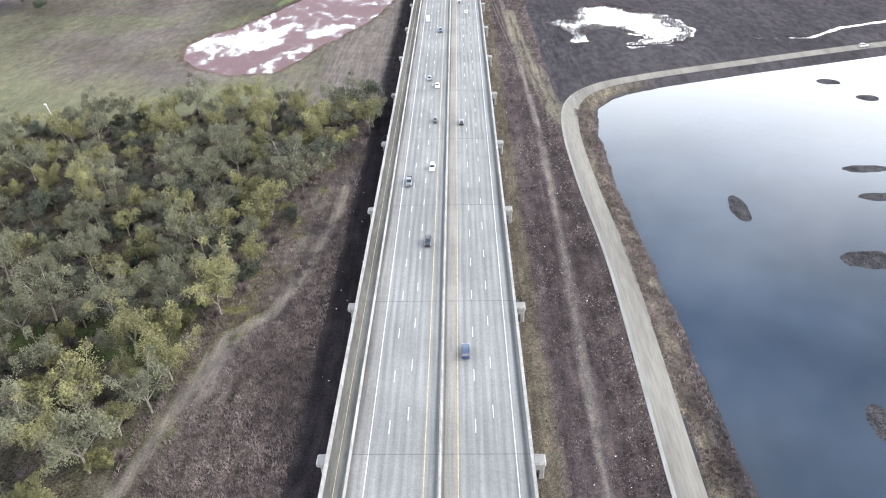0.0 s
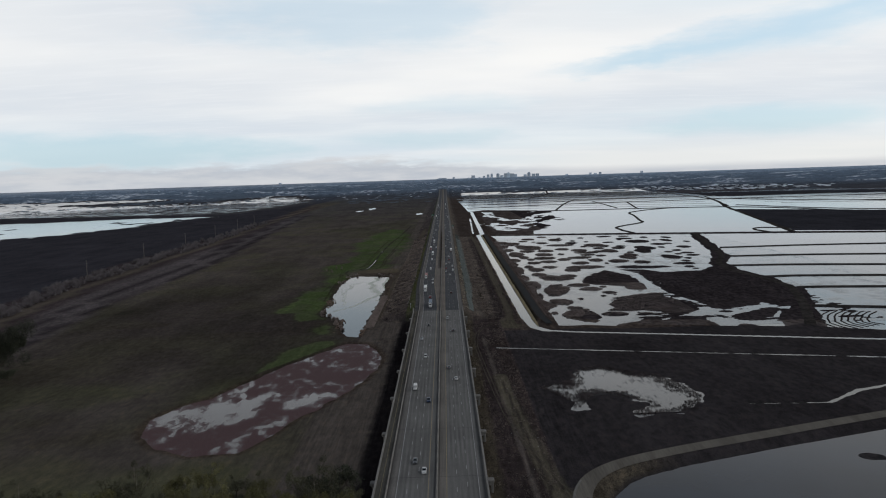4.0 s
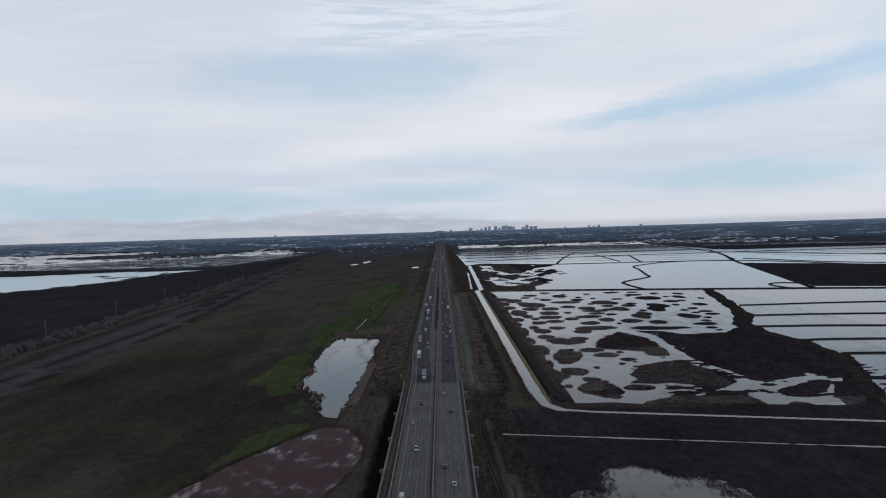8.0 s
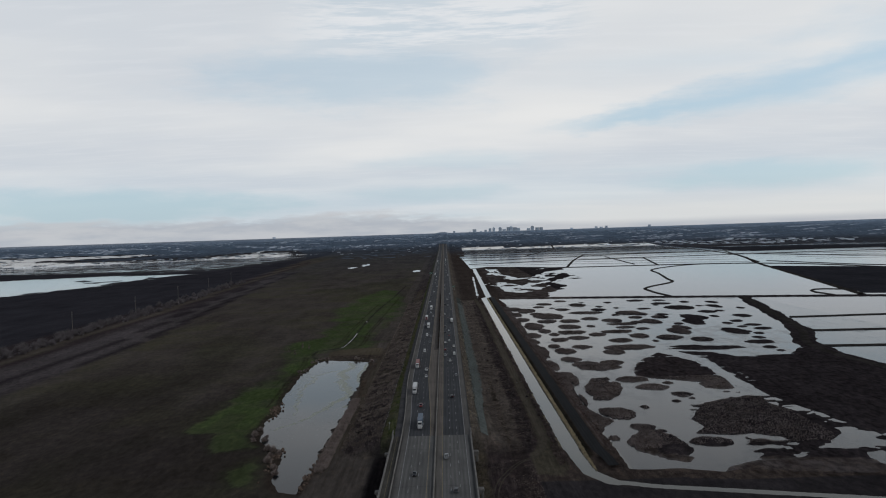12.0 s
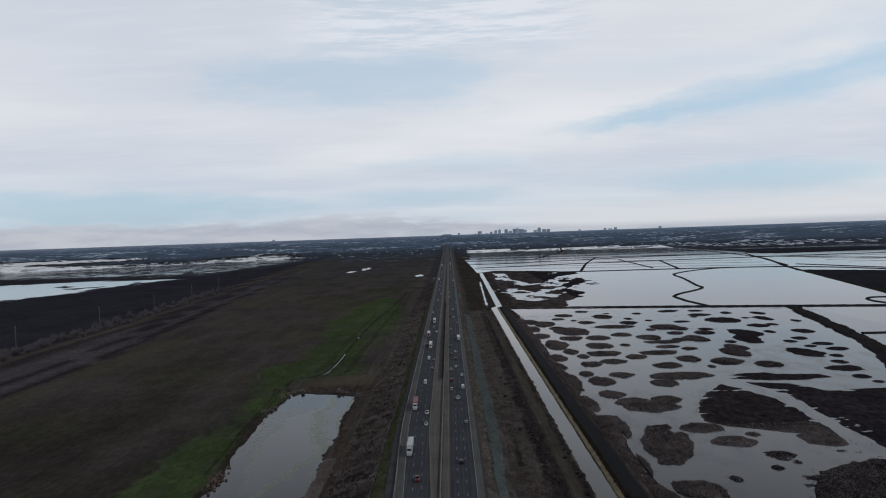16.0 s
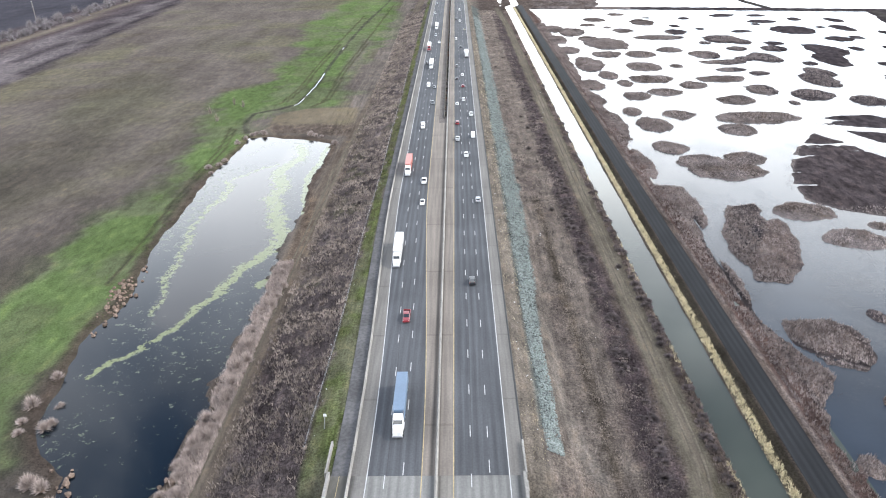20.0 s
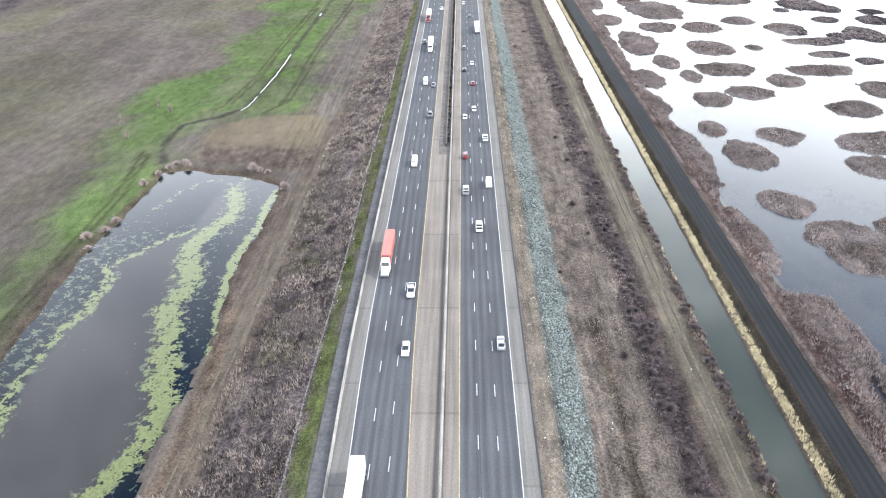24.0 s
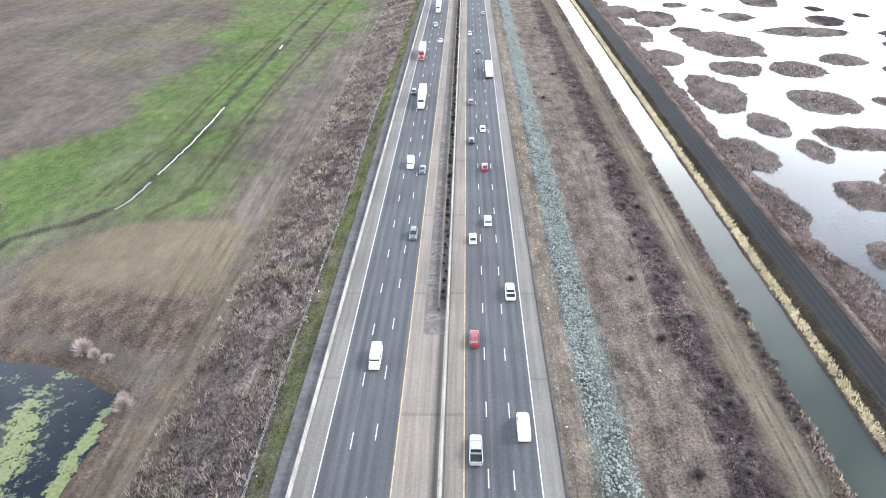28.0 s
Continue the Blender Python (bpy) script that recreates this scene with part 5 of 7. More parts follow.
for x in (-22.4, 18.1):
    part("wing_wall", boxed(x - 0.2, x + 0.2, BRIDGE_END - 0.05, BRIDGE_END + 9.5, 3.0, ROAD_Z + 0.9, bevel=0.05), CONCRETE, bridge)

# ---------------------------------------------------------------- barriers: a length of safety-shape concrete, repeated

SAFETY = [(-0.32, 0), (-0.32, 0.08), (-0.14, 0.34), (-0.10, 0.95), (0.10, 0.95), (0.14, 0.34), (0.32, 0.08), (0.32, 0)]


def barrier(name, line, label, parent=None, mat=CONCRETE):
    """Lengths of barrier along a line of (x, y, z) rows, with a joint between them."""
    root = thing(name, label, "barrier", kind="structure")
    for p, q in zip(line, line[1:]):
        gap = 0.03 / max(0.1, abs(q[1] - p[1]))
        a, b = np.array(p, float), np.array(q, float)
        part("barrier_length", sweep("barrier_length", [a + (b - a) * gap, b - (b - a) * gap], SAFETY), mat, root)
    return root


def rows(x, y0, y1, step):
    return [(x(y), y, road_z(y)) for y in np.arange(y0, y1 + 0.1, step)]


barrier("median_barrier", rows(lambda y: 0.0, -75, 1405, 20.0), "weathered concrete median barrier")
barrier("edge_barrier", rows(lambda y: -17.55 - drift(y), -75, 1405, 20.0), "pale concrete barrier between shoulder and bicycle path")
barrier("planter_barrier", rows(lambda y: -1.75 , 858, 1398, 20.0), "old stained concrete barrier along the planted median", mat=CONCRETE_OLD)
structure("barrier_far", sweep("barrier_far", [(0, y, road_z(y)) for y in np.arange(1405, 4100, 45.0)], SAFETY), CONCRETE, "concrete median barrier running into the distance")
structure("barrier_far_2", sweep("barrier_far_2", [(-21.55, y, road_z(y)) for y in np.arange(1405, 4100, 45.0)], SAFETY), CONCRETE, "concrete edge barrier running into the distance")
structure("asphalt_kerb", sweep("asphalt_kerb", [(18.1, y, road_z(y)) for y in np.arange(BRIDGE_END + 2, 2000, 12.0)], [(-0.22, 0), (-0.15, 0.13), (0.1, 0.15), (0.25, -0.2)]), BLACK_JOINT, "dark asphalt kerb along the shoulder")

# ---------------------------------------------------------------- markings

ALL_Y = [-75.0] + list(np.arange(-60, BRIDGE_END, 60.0)) + YS


def line_mark(name, x, mat, label, wide=0.09, ys=ALL_Y, lift=0.012):
    structure(name, ribbon(name, ys, lambda y: x(y) - wide, lambda y: x(y) + wide, lambda y: road_z(y) + lift), mat, label)


line_mark("edge_line_west", lambda y: -14.0 - drift(y), WHITE_PAINT, "solid white edge line")
line_mark("edge_line_east", lambda y: 14.75, WHITE_PAINT, "solid white edge line")
line_mark("yellow_line_west", lambda y: -2.95 - drift(y), YELLOW_PAINT, "solid yellow edge line")
line_mark("yellow_line_east", lambda y: 3.5, YELLOW_PAINT, "solid yellow edge line")
line_mark("path_line", lambda y: -19.6 - drift(y) + 0.4 * float(ease(y, 640, 760)), YELLOW_PAINT, "thin yellow centre line of the path", 0.05, [y for y in ALL_Y if y < BRIDGE_END] + [BRIDGE_END], 0.06)

line_mark("lane_seam", lambda y: 7.38, BLACK_JOINT, "dark paving seam along the lane", 0.05, YS, 0.008)
line_mark("lane_seam_2", lambda y: -10.1 - 0.9 * drift(y), BLACK_JOINT, "dark paving seam along the lane", 0.04, YS, 0.008)
DASH, STEP = 3.66, 14.63
dash_mesh = mesh("lane_dash", [(-0.085, -DASH / 2, 0), (0.085, -DASH / 2, 0), (0.085, DASH / 2, 0), (-0.085, DASH / 2, 0)], [(0, 1, 2, 3)])
dash_mesh.materials.append(WHITE_PAINT)
lanes = thing("lane_markings", "broken white lane lines painted on the highway", "marking", kind="structure")
far_dashes = []
for lane_x, on_deck, on_bank in ((lambda y: 7.08, -0.05, -0.05), (lambda y: 10.8, 0.22, -0.07), (lambda y: -6.75 - 0.9 * drift(y), 0.18, 0.58), (lambda y: -10.4 - 0.9 * drift(y), -0.07, 0.45)):
    for k in range(-46, 150):
        y = 771.9 + STEP * k
        y += STEP * (on_deck if y < BRIDGE_END else on_bank)
        if y < 75 or y > 2600:
            continue
        if y < 1010:
            d = part("lane_dash", dash_mesh, None, lanes)
            d.matrix_basis = pose(lane_x(y), y, road_z(y) + 0.014)
        else:
            far_dashes.append((lane_x(y), y, road_z(y) + 0.014))
fv = np.array([(x + sx * 0.085, y + sy * DASH / 2, z) for x, y, z in far_dashes for sx, sy in ((-1, -1), (1, -1), (1, 1), (-1, 1))])
far_mark = part("far_lane_dashes", raw_mesh("far_lane_dashes", fv, np.arange(len(fv)).reshape(-1, 4)), WHITE_PAINT, lanes)
far_mark["kind"] = "stuff"

# ---------------------------------------------------------------- roads and levees beside the water

structure("gravel_road", ribbon("gravel_road", np.arange(560, 1356, 12.0), lambda y: 76.2 + 3.0 * float(ease(y, 590, 565)), lambda y: 82.4 + 2.0 * float(ease(y, 590, 565)), lambda y: 1.62), GRAVEL_ROAD, "dark gravel levee road between canal and marsh")
pond_line = curve_through(POND_ROAD, 5.0)
structure("pond_road", sweep("pond_road", [(p[0], p[1], 1.90) for p in pond_line], [(-3.4, -0.05), (-1.2, 0.02), (0, 0.06), (1.2, 0.02), (3.4, -0.05)]), DIRT_ROAD, "pale graded dirt road round the pond")
structure("road_edge", sweep("road_edge", [(p[0], p[1], 1.875) for p in pond_line if p[1] < 290], [(-3.3, 0), (-2.9, 0.016), (-2.5, 0.03)]), PALE_GRAVEL, "pale gravel edge of the dirt road")
LEVEE_SHAPE = [(-4.2, -0.7), (-1.9, 0.9), (1.9, 1.0), (4.2, -0.7)]


def levee(points, step=14.0, wide=1.0, z=0.0, jitter=0.6, tall=1.0):
    line = curve_through(points, step, jitter, len(points))
    me = sweep("levee", [(p[0], p[1], z + float(rise(p[0], p[1]))) for p in line], [(a * wide, b * tall) for a, b in LEVEE_SHAPE])
    tagged(part("levee", me, LEVEE), "thin muddy levee between flooded basins", "levee", "levees between the basins", "structure")


for left_end, right_end in (((395, 1033), (615, 1023)), ((363, 935), (551, 911)), ((328, 851), (499, 821)), ((330, 761), (456, 746)), ((328, 689), (418, 681)), ((300, 600), (364, 587))):
    (x0, y0), (x1, y1) = left_end, right_end
    slope = (y1 - y0) / (x1 - x0)
    levee([left_end, right_end, (x1 + 700, y1 + 700 * slope - 60)], 20, 0.8)
levee(TERRACE_EDGE, 9, 1.7)
for k in range(8):
    levee([(279 + 5 * k, 516 + 2 * k), (277 + 4.6 * k, 540), (290 + 4.4 * k, 566 - k), (306 + 4.2 * k, 584 - 1.5 * k)], 6, 0.22, tall=0.3)
levee([(345, 1290), (340, 1380), (352, 1446), (425, 1540), (440, 1607), (470, 1760), (503, 1912), (642, 2040), (790, 2030)], 14, 1.0)
levee([(560, 1240), (560, 1300), (590, 1330), (640, 1300)], 10, 0.8)
levee([(120, 2130), (334, 2091), (796, 2012), (985, 1690)], 25, 2.2)
levee([(600, 1240), (739, 1787), (796, 2012), (936, 2500), (1010, 3180)], 25, 1.8)
levee([(80, 2400), (500, 2480), (936, 2500), (1560, 2500)], 30, 1.6)
levee([(60, 2650), (217, 2628), (870, 2790), (1700, 2700)], 30, 2.0)
levee([(60, 2860), (500, 2840), (865, 2798)], 30, 1.6)
levee([(330, 2100), (420, 2480), (520, 2830)], 30, 1.2)
levee([(560, 2060), (640, 2490)], 30, 1.2)
levee([(860, 2100), (1040, 1760), (1500, 1600), (2300, 1400)], 30, 1.6)
levee([(950, 2560), (1250, 2150), (1600, 1900)], 30, 1.4)
levee([(1250, 2150), (1900, 2000), (2500, 1900)], 30, 1.2)
for k in range(9):
    levee([(80 + 4 * k, 2320 + 96 * k), (420 + 16 * k, 2230 + 104 * k + 12 * (k % 3)), (812 + 24 * k, 2095 + 128 * k)], 40, 0.3 + 0.1 * (k % 2), tall=0.35)
for k in range(5):
    levee([(1010, 2560 - 105 * k), (1500, 2450 - 110 * k), (2300, 2200 - 100 * k)], 40, 0.4, tall=0.4)
levee([(549, 2615), (519, 2140)], 30, 0.9)
levee([(1007, 2744), (822, 2068)], 30, 1.3)
levee([(300, 2840), (420, 3240)], 30, 1.2)
levee([(70, 3050), (600, 3020), (1000, 3150)], 30, 1.3)


for k, y0 in enumerate((3230, 3330, 3450, 3580, 3720)):
    levee([(90, y0), (520, y0 - 10 - 8 * k), (1000, y0 - 60 + 14 * k)], 45, 1.0 + 0.5 * (k % 2), tall=1.2)
levee([(430, 3230), (520, 3560), (560, 3860)], 45, 1.4)


def rut_pair(points, gap, label, wide=0.28, mat=RUT_SOIL):
    """The two wheel ruts of a farm track."""
    line = curve_through(points, 4.0, 0.12, 5)
    for k in (-gap, gap):
        x, y = line[:, 0] + k, line[:, 1]
        z = np.maximum(land_height(x, y), np.maximum(land_height(x - 0.6, y), land_height(x + 0.6, y))) + 0.05
        structure("track", sweep("track", np.stack([x, y, z], 1), [(-wide, -0.04), (-wide * 0.4, 0.01), (wide * 0.4, 0.01), (wide, -0.04)]), mat, label)


rut_pair(LOOP_TRACK[2:], 0.95, "pale wheel rut of a dirt track along the canal")
rut_pair(SIDE_TRACK, 0.9, "pale wheel rut of a dirt track below the causeway")
rut_pair(FORK_TRACK + LOOP_TRACK[1:3], 0.9, "pale wheel rut of a dirt track beside the viaduct")
ditch_line = curve_through(FIELD_DITCH[3:11], 2.5, 0.25, 9)
ditch_z = np.max([land_height(ditch_line[:, 0] + k, ditch_line[:, 1]) for k in (-0.7, 0, 0.7)], 0) + 0.03
ditch_pts = np.column_stack([ditch_line, ditch_z])
for k, (y0, y1) in enumerate(((916, 938), (938.5, 1008), (1100, 1112), (1118, 1124))):
    piece = ditch_pts[(ditch_pts[:, 1] > y0) & (ditch_pts[:, 1] < y1)]
    if len(piece) > 2:
        structure(f"ditch_water_{k + 2}", sweep("ditch_water", piece, [(-0.3, 0), (0.3, 0)]), WATER_CANAL, "thin glinting water in a field ditch")

# ---------------------------------------------------------------- vehicles


def paint(name, color, rough=0.3, metal=0.0):
    return material(name, color, rough, 1.5, 0.06, 0.06, 0.0, metal=metal, spec=0.5)


PAINTS = {"white": paint("white_car_paint", (0.50, 0.50, 0.49)), "black": paint("black_car_paint", (0.012, 0.012, 0.014)), "silver": paint("silver_car_paint", (0.36, 0.37, 0.38), 0.35, 0.5), "grey": paint("grey_car_paint", (0.10, 0.105, 0.11), 0.35, 0.3),
          "red": paint("dark_red_car_paint", (0.17, 0.02, 0.025)), "blue": paint("dark_blue_car_paint", (0.02, 0.035, 0.07)), "sky": paint("pale_blue_trailer_paint", (0.085, 0.125, 0.18), 0.5), "orange": paint("orange_container_paint", (0.27, 0.078, 0.058), 0.5), "tan": paint("beige_car_paint", (0.3, 0.27, 0.2))}
WORDS = {"white": "white", "black": "black", "silver": "silver", "grey": "dark grey", "red": "dark red", "blue": "dark blue", "sky": "slate blue", "orange": "rusty red", "tan": "beige"}
GLASS = material("tinted_car_glass", (0.015, 0.018, 0.02), 0.08, 1.0, 0.05, 0.05, 0.0, spec=0.6)
TYRE = material("tyre_rubber", (0.015, 0.015, 0.015), 0.85, 6.0, 0.1, 0.1, 0.0)
RIM = material("alloy_rim", (0.35, 0.35, 0.36), 0.35, 4.0, 0.05, 0.05, 0.0, metal=0.8)
LAMP_RED = material("red_tail_lamp", (0.28, 0.015, 0.012), 0.25, 3.0, 0.05, 0.05, 0.0)
LAMP_CLEAR = material("clear_headlamp", (0.55, 0.56, 0.58), 0.15, 3.0, 0.05, 0.05, 0.0)
CHASSIS = material("black_chassis", (0.02, 0.02, 0.02), 0.7, 3.0, 0.1, 0.1, 0.0)


def loft(stations, round_in=0.12):
    """A closed hull from stations of (y, half width at base, half width at top, z base, z top); its upper corners are cut."""
    bm, rings = bmesh.new(), []
    for y, wb, wt, z0, z1 in stations:
        c = min(round_in, (z1 - z0) * 0.4)
        ring = [(-wb, z0), (-wb, z0 + (z1 - z0) * 0.45), (-wt, z1 - c), (-wt + c, z1), (wt - c, z1), (wt, z1 - c), (wb, z0 + (z1 - z0) * 0.45), (wb, z0)]
        rings.append([bm.verts.new((x, y, z)) for x, z in ring])
    for p, q in zip(rings, rings[1:]):
        for k in range(8):
            bm.faces.new((p[k], p[(k + 1) % 8], q[(k + 1) % 8], q[k]))
    bm.faces.new(rings[0])
    bm.faces.new(rings[-1][::-1])
    bmesh.ops.recalc_face_normals(bm, faces=bm.faces)
    for f in bm.faces:
        f.smooth = False
    return bm


def wheels(root, spots, r, wide=0.24):
    for x, y in spots:
        bm = bmesh.new()
        bmesh.ops.create_cone(bm, cap_ends=True, segments=16, radius1=r, radius2=r, depth=wide, matrix=pose(0, 0, 0, 0, 90, 0))
        tyre = part("wheel", bm, TYRE, root, "black rubber tyre")
        tyre.matrix_basis = pose(x, y, r)
        bm = bmesh.new()
        bmesh.ops.create_cone(bm, cap_ends=True, segments=10, radius1=r * 0.6, radius2=r * 0.6, depth=wide + 0.03, matrix=pose(0, 0, 0, 0, 90, 0))
        part("rim", bm, RIM, tyre, "alloy rim")


def lamps(root, w, front, back, zf, zb, size=0.17):
    for s in (-1, 1):
        part("headlight", boxed(s * w * 0.72 - size, s * w * 0.72 + size, front - 0.14, front + 0.02, zf - 0.07, zf + 0.08, bevel=0.03), LAMP_CLEAR, root, "clear headlight")
        part("tail_light", boxed(s * w * 0.82 - 0.11, s * w * 0.82 + 0.11, back - 0.02, back + 0.12, zb - 0.12, zb + 0.12, bevel=0.03), LAMP_RED, root, "red tail light")


def sedan(color):
    root = thing("car", f"{WORDS[color]} saloon car driving on the highway", "car")
    p = PAINTS[color]
    part("body", loft([(-2.38, 0.74, 0.66, 0.34, 0.82), (-2.2, 0.88, 0.80, 0.24, 1.0), (-1.3, 0.91, 0.86, 0.2, 1.04), (0.9, 0.91, 0.86, 0.2, 1.0), (1.9, 0.89, 0.80, 0.22, 0.9), (2.3, 0.78, 0.66, 0.3, 0.74)]), p, root)
    part("glass_house", loft([(-1.95, 0.72, 0.62, 0.98, 1.03), (-1.25, 0.76, 0.60, 0.98, 1.40), (0.05, 0.77, 0.60, 0.98, 1.42), (1.0, 0.74, 0.62, 0.96, 1.02)], 0.08), GLASS, root, "dark tinted windows")
    part("roof", loft([(-1.25, 0.60, 0.56, 1.36, 1.43), (-0.5, 0.62, 0.58, 1.38, 1.47), (0.05, 0.60, 0.56, 1.37, 1.45)], 0.05), p, root)
    wheels(root, [(s * 0.80, y) for s in (-1, 1) for y in (-1.4, 1.42)], 0.33)
    lamps(root, 0.82, 2.22, -2.32, 0.68, 0.82)
    return root


def suv(color):
    root = thing("suv", f"{WORDS[color]} sport utility car driving on the highway", "car")
    p = PAINTS[color]
    part("body", loft([(-2.35, 0.84, 0.78, 0.36, 1.05), (-2.2, 0.94, 0.88, 0.28, 1.12), (0.9, 0.95, 0.90, 0.26, 1.12), (1.9, 0.93, 0.86, 0.28, 1.05), (2.3, 0.84, 0.74, 0.36, 0.9)]), p, root)
    part("glass_house", loft([(-2.22, 0.82, 0.74, 1.08, 1.2), (-2.0, 0.84, 0.70, 1.08, 1.66), (0.2, 0.84, 0.70, 1.08, 1.68), (1.05, 0.80, 0.72, 1.08, 1.15)], 0.08), GLASS, root, "dark tinted windows")
    part("roof", loft([(-2.05, 0.70, 0.66, 1.62, 1.70), (-1.0, 0.72, 0.68, 1.64, 1.75), (0.15, 0.70, 0.66, 1.63, 1.72)], 0.05), p, root)
    for s in (-1, 1):
        part("roof_rail", boxed(s * 0.66 - 0.025, s * 0.66 + 0.025, -1.8, 0.0, 1.72, 1.79, bevel=0.01), CHASSIS, root)
    wheels(root, [(s * 0.84, y) for s in (-1, 1) for y in (-1.4, 1.42)], 0.37, 0.26)
    lamps(root, 0.88, 2.22, -2.3, 0.86, 1.0)
    return root


def pickup(color):
    root = thing("pickup_truck", f"{WORDS[color]} pickup truck with an open bed", "pickup")
    p = PAINTS[color]
    part("body", loft([(-2.9, 0.90, 0.88, 0.42, 0.72), (-1.0, 0.98, 0.94, 0.36, 0.74), (-0.9, 0.99, 0.94, 0.34, 1.16), (1.2, 0.99, 0.94, 0.34, 1.18), (2.5, 0.97, 0.90, 0.36, 1.12), (2.9, 0.88, 0.78, 0.44, 0.96)]), p, root)
    for s in (-1, 1):
        part("bed_side", boxed(s * 0.95 - 0.06, s * 0.95 + 0.06, -2.88, -0.92, 0.6, 1.18, bevel=0.03), p, root)
    part("tailgate", boxed(-0.9, 0.9, -2.92, -2.82, 0.6, 1.15, bevel=0.03), p, root)
    part("bed_floor", boxed(-0.88, 0.88, -2.82, -0.95, 0.72, 0.76), CHASSIS, root, "black bed liner")
    part("glass_house", loft([(-0.98, 0.80, 0.72, 1.14, 1.25), (-0.85, 0.82, 0.70, 1.14, 1.74), (0.7, 0.82, 0.70, 1.14, 1.76), (1.5, 0.80, 0.74, 1.14, 1.2)], 0.08), GLASS, root, "dark tinted windows")
    part("roof", loft([(-0.9, 0.70, 0.66, 1.70, 1.79), (0.0, 0.72, 0.68, 1.72, 1.82), (0.65, 0.70, 0.66, 1.70, 1.79)], 0.05), p, root)
    wheels(root, [(s * 0.88, y) for s in (-1, 1) for y in (-1.85, 1.85)], 0.40, 0.27)
    lamps(root, 0.92, 2.82, -2.9, 0.92, 0.95)
    return root


def van(color):
    root = thing("van", f"{WORDS[color]} panel van driving on the highway", "van")
    p = PAINTS[color]
    part("body", loft([(-2.9, 0.94, 0.88, 0.4, 2.25), (-2.7, 0.99, 0.90, 0.32, 2.38), (1.2, 0.99, 0.90, 0.3, 2.38), (1.9, 0.98, 0.88, 0.32, 1.5), (2.7, 0.94, 0.82, 0.36, 1.16), (2.95, 0.86, 0.76, 0.44, 0.98)], 0.2), p, root)
    part("windscreen", loft([(1.24, 0.86, 0.80, 1.6, 2.2), (1.92, 0.86, 0.80, 1.46, 1.53)], 0.04), GLASS, root, "dark windscreen")
    for s in (-1, 1):
        part("side_window", boxed(s * 0.955 - 0.03, s * 0.955 + 0.03, 0.3, 1.2, 1.4, 1.95, bevel=0.02), GLASS, root)
    wheels(root, [(s * 0.88, y) for s in (-1, 1) for y in (-1.8, 1.9)], 0.36, 0.26)
    lamps(root, 0.9, 2.86, -2.86, 0.95, 1.2)
    return root


def semi(color, cab_color="white"):
    root = thing("semi_truck", f"articulated lorry with a {WORDS[cab_color]} cab and a {WORDS[color]} box trailer", "truck")
    cab, boxp = PAINTS[cab_color], PAINTS[color]
    part("trailer_box", boxed(-1.29, 1.29, -8.6, 5.4, 1.15, 4.05, bevel=0.06), boxp, root)
    part("trailer_frame", boxed(-0.55, 0.55, -8.4, 5.0, 0.85, 1.15), CHASSIS, root)
    part("trailer_door", boxed(-1.2, 1.2, -8.66, -8.6, 1.25, 3.95, bevel=0.02), boxp, root)
    part("cab", loft([(5.75, 1.15, 1.0, 0.9, 3.3), (6.2, 1.2, 1.05, 0.8, 3.75), (7.5, 1.22, 1.08, 0.8, 3.6), (8.1, 1.2, 1.05, 0.8, 2.3), (9.9, 1.05, 0.85, 0.7, 2.05), (10.15, 0.95, 0.8, 0.7, 1.85)], 0.2), cab, root)
    part("windscreen", loft([(7.56, 1.02, 0.96, 2.5, 3.4), (8.12, 1.02, 0.96, 2.25, 2.42)], 0.04), GLASS, root, "dark windscreen")
    part("bumper", boxed(-1.15, 1.15, 10.1, 10.4, 0.45, 0.85, bevel=0.05), RIM, root, "bright bumper")
    part("tractor_frame", boxed(-0.5, 0.5, 3.4, 9.6, 0.7, 0.95), CHASSIS, root)
    for s in (-1, 1):
        bm = bmesh.new()
        bmesh.ops.create_cone(bm, cap_ends=True, segments=14, radius1=0.34, radius2=0.34, depth=1.6, matrix=pose(s * 1.0, 6.6, 0.75, 90, 0, 0))
        part("fuel_tank", bm, RIM, root)
        bm = bmesh.new()
        bmesh.ops.create_cone(bm, cap_ends=True, segments=10, radius1=0.09, radius2=0.09, depth=2.6, matrix=Matrix.Translation((s * 1.1, 5.6, 2.7)))
        part("exhaust_stack", bm, RIM, root)
    wheels(root, [(s * 1.05, y) for s in (-1, 1) for y in (-7.4, -6.1, 3.7, 5.0, 9.0)], 0.5, 0.42)
    lamps(root, 1.05, 10.1, -8.62, 1.2, 1.0)
    return root


MAKERS = {"sedan": sedan, "suv": suv, "pickup": pickup, "van": van, "semi": semi, "semi_red": lambda c: semi(c, "red")}
made_cars = {}


def put_car(kind, color, x, y, z=None, rz=None):
    z = road_z(y) + 0.015 if z is None else z
    turn = (0 if x > 0 else 180) if rz is None else rz
    if (kind, color) not in made_cars:
        ob = MAKERS[kind](color)
        tagged(ob, group="traffic on the highway")
        made_cars[kind, color] = ob
        ob.matrix_basis = pose(x, y, z, 0, 0, turn)
        return ob
    return copy_thing(made_cars[kind, color], pose(x, y, z, 0, 0, turn))


def west(lane, y):
    return (-4.8, -8.45, -12.1)[lane] - drift(y)


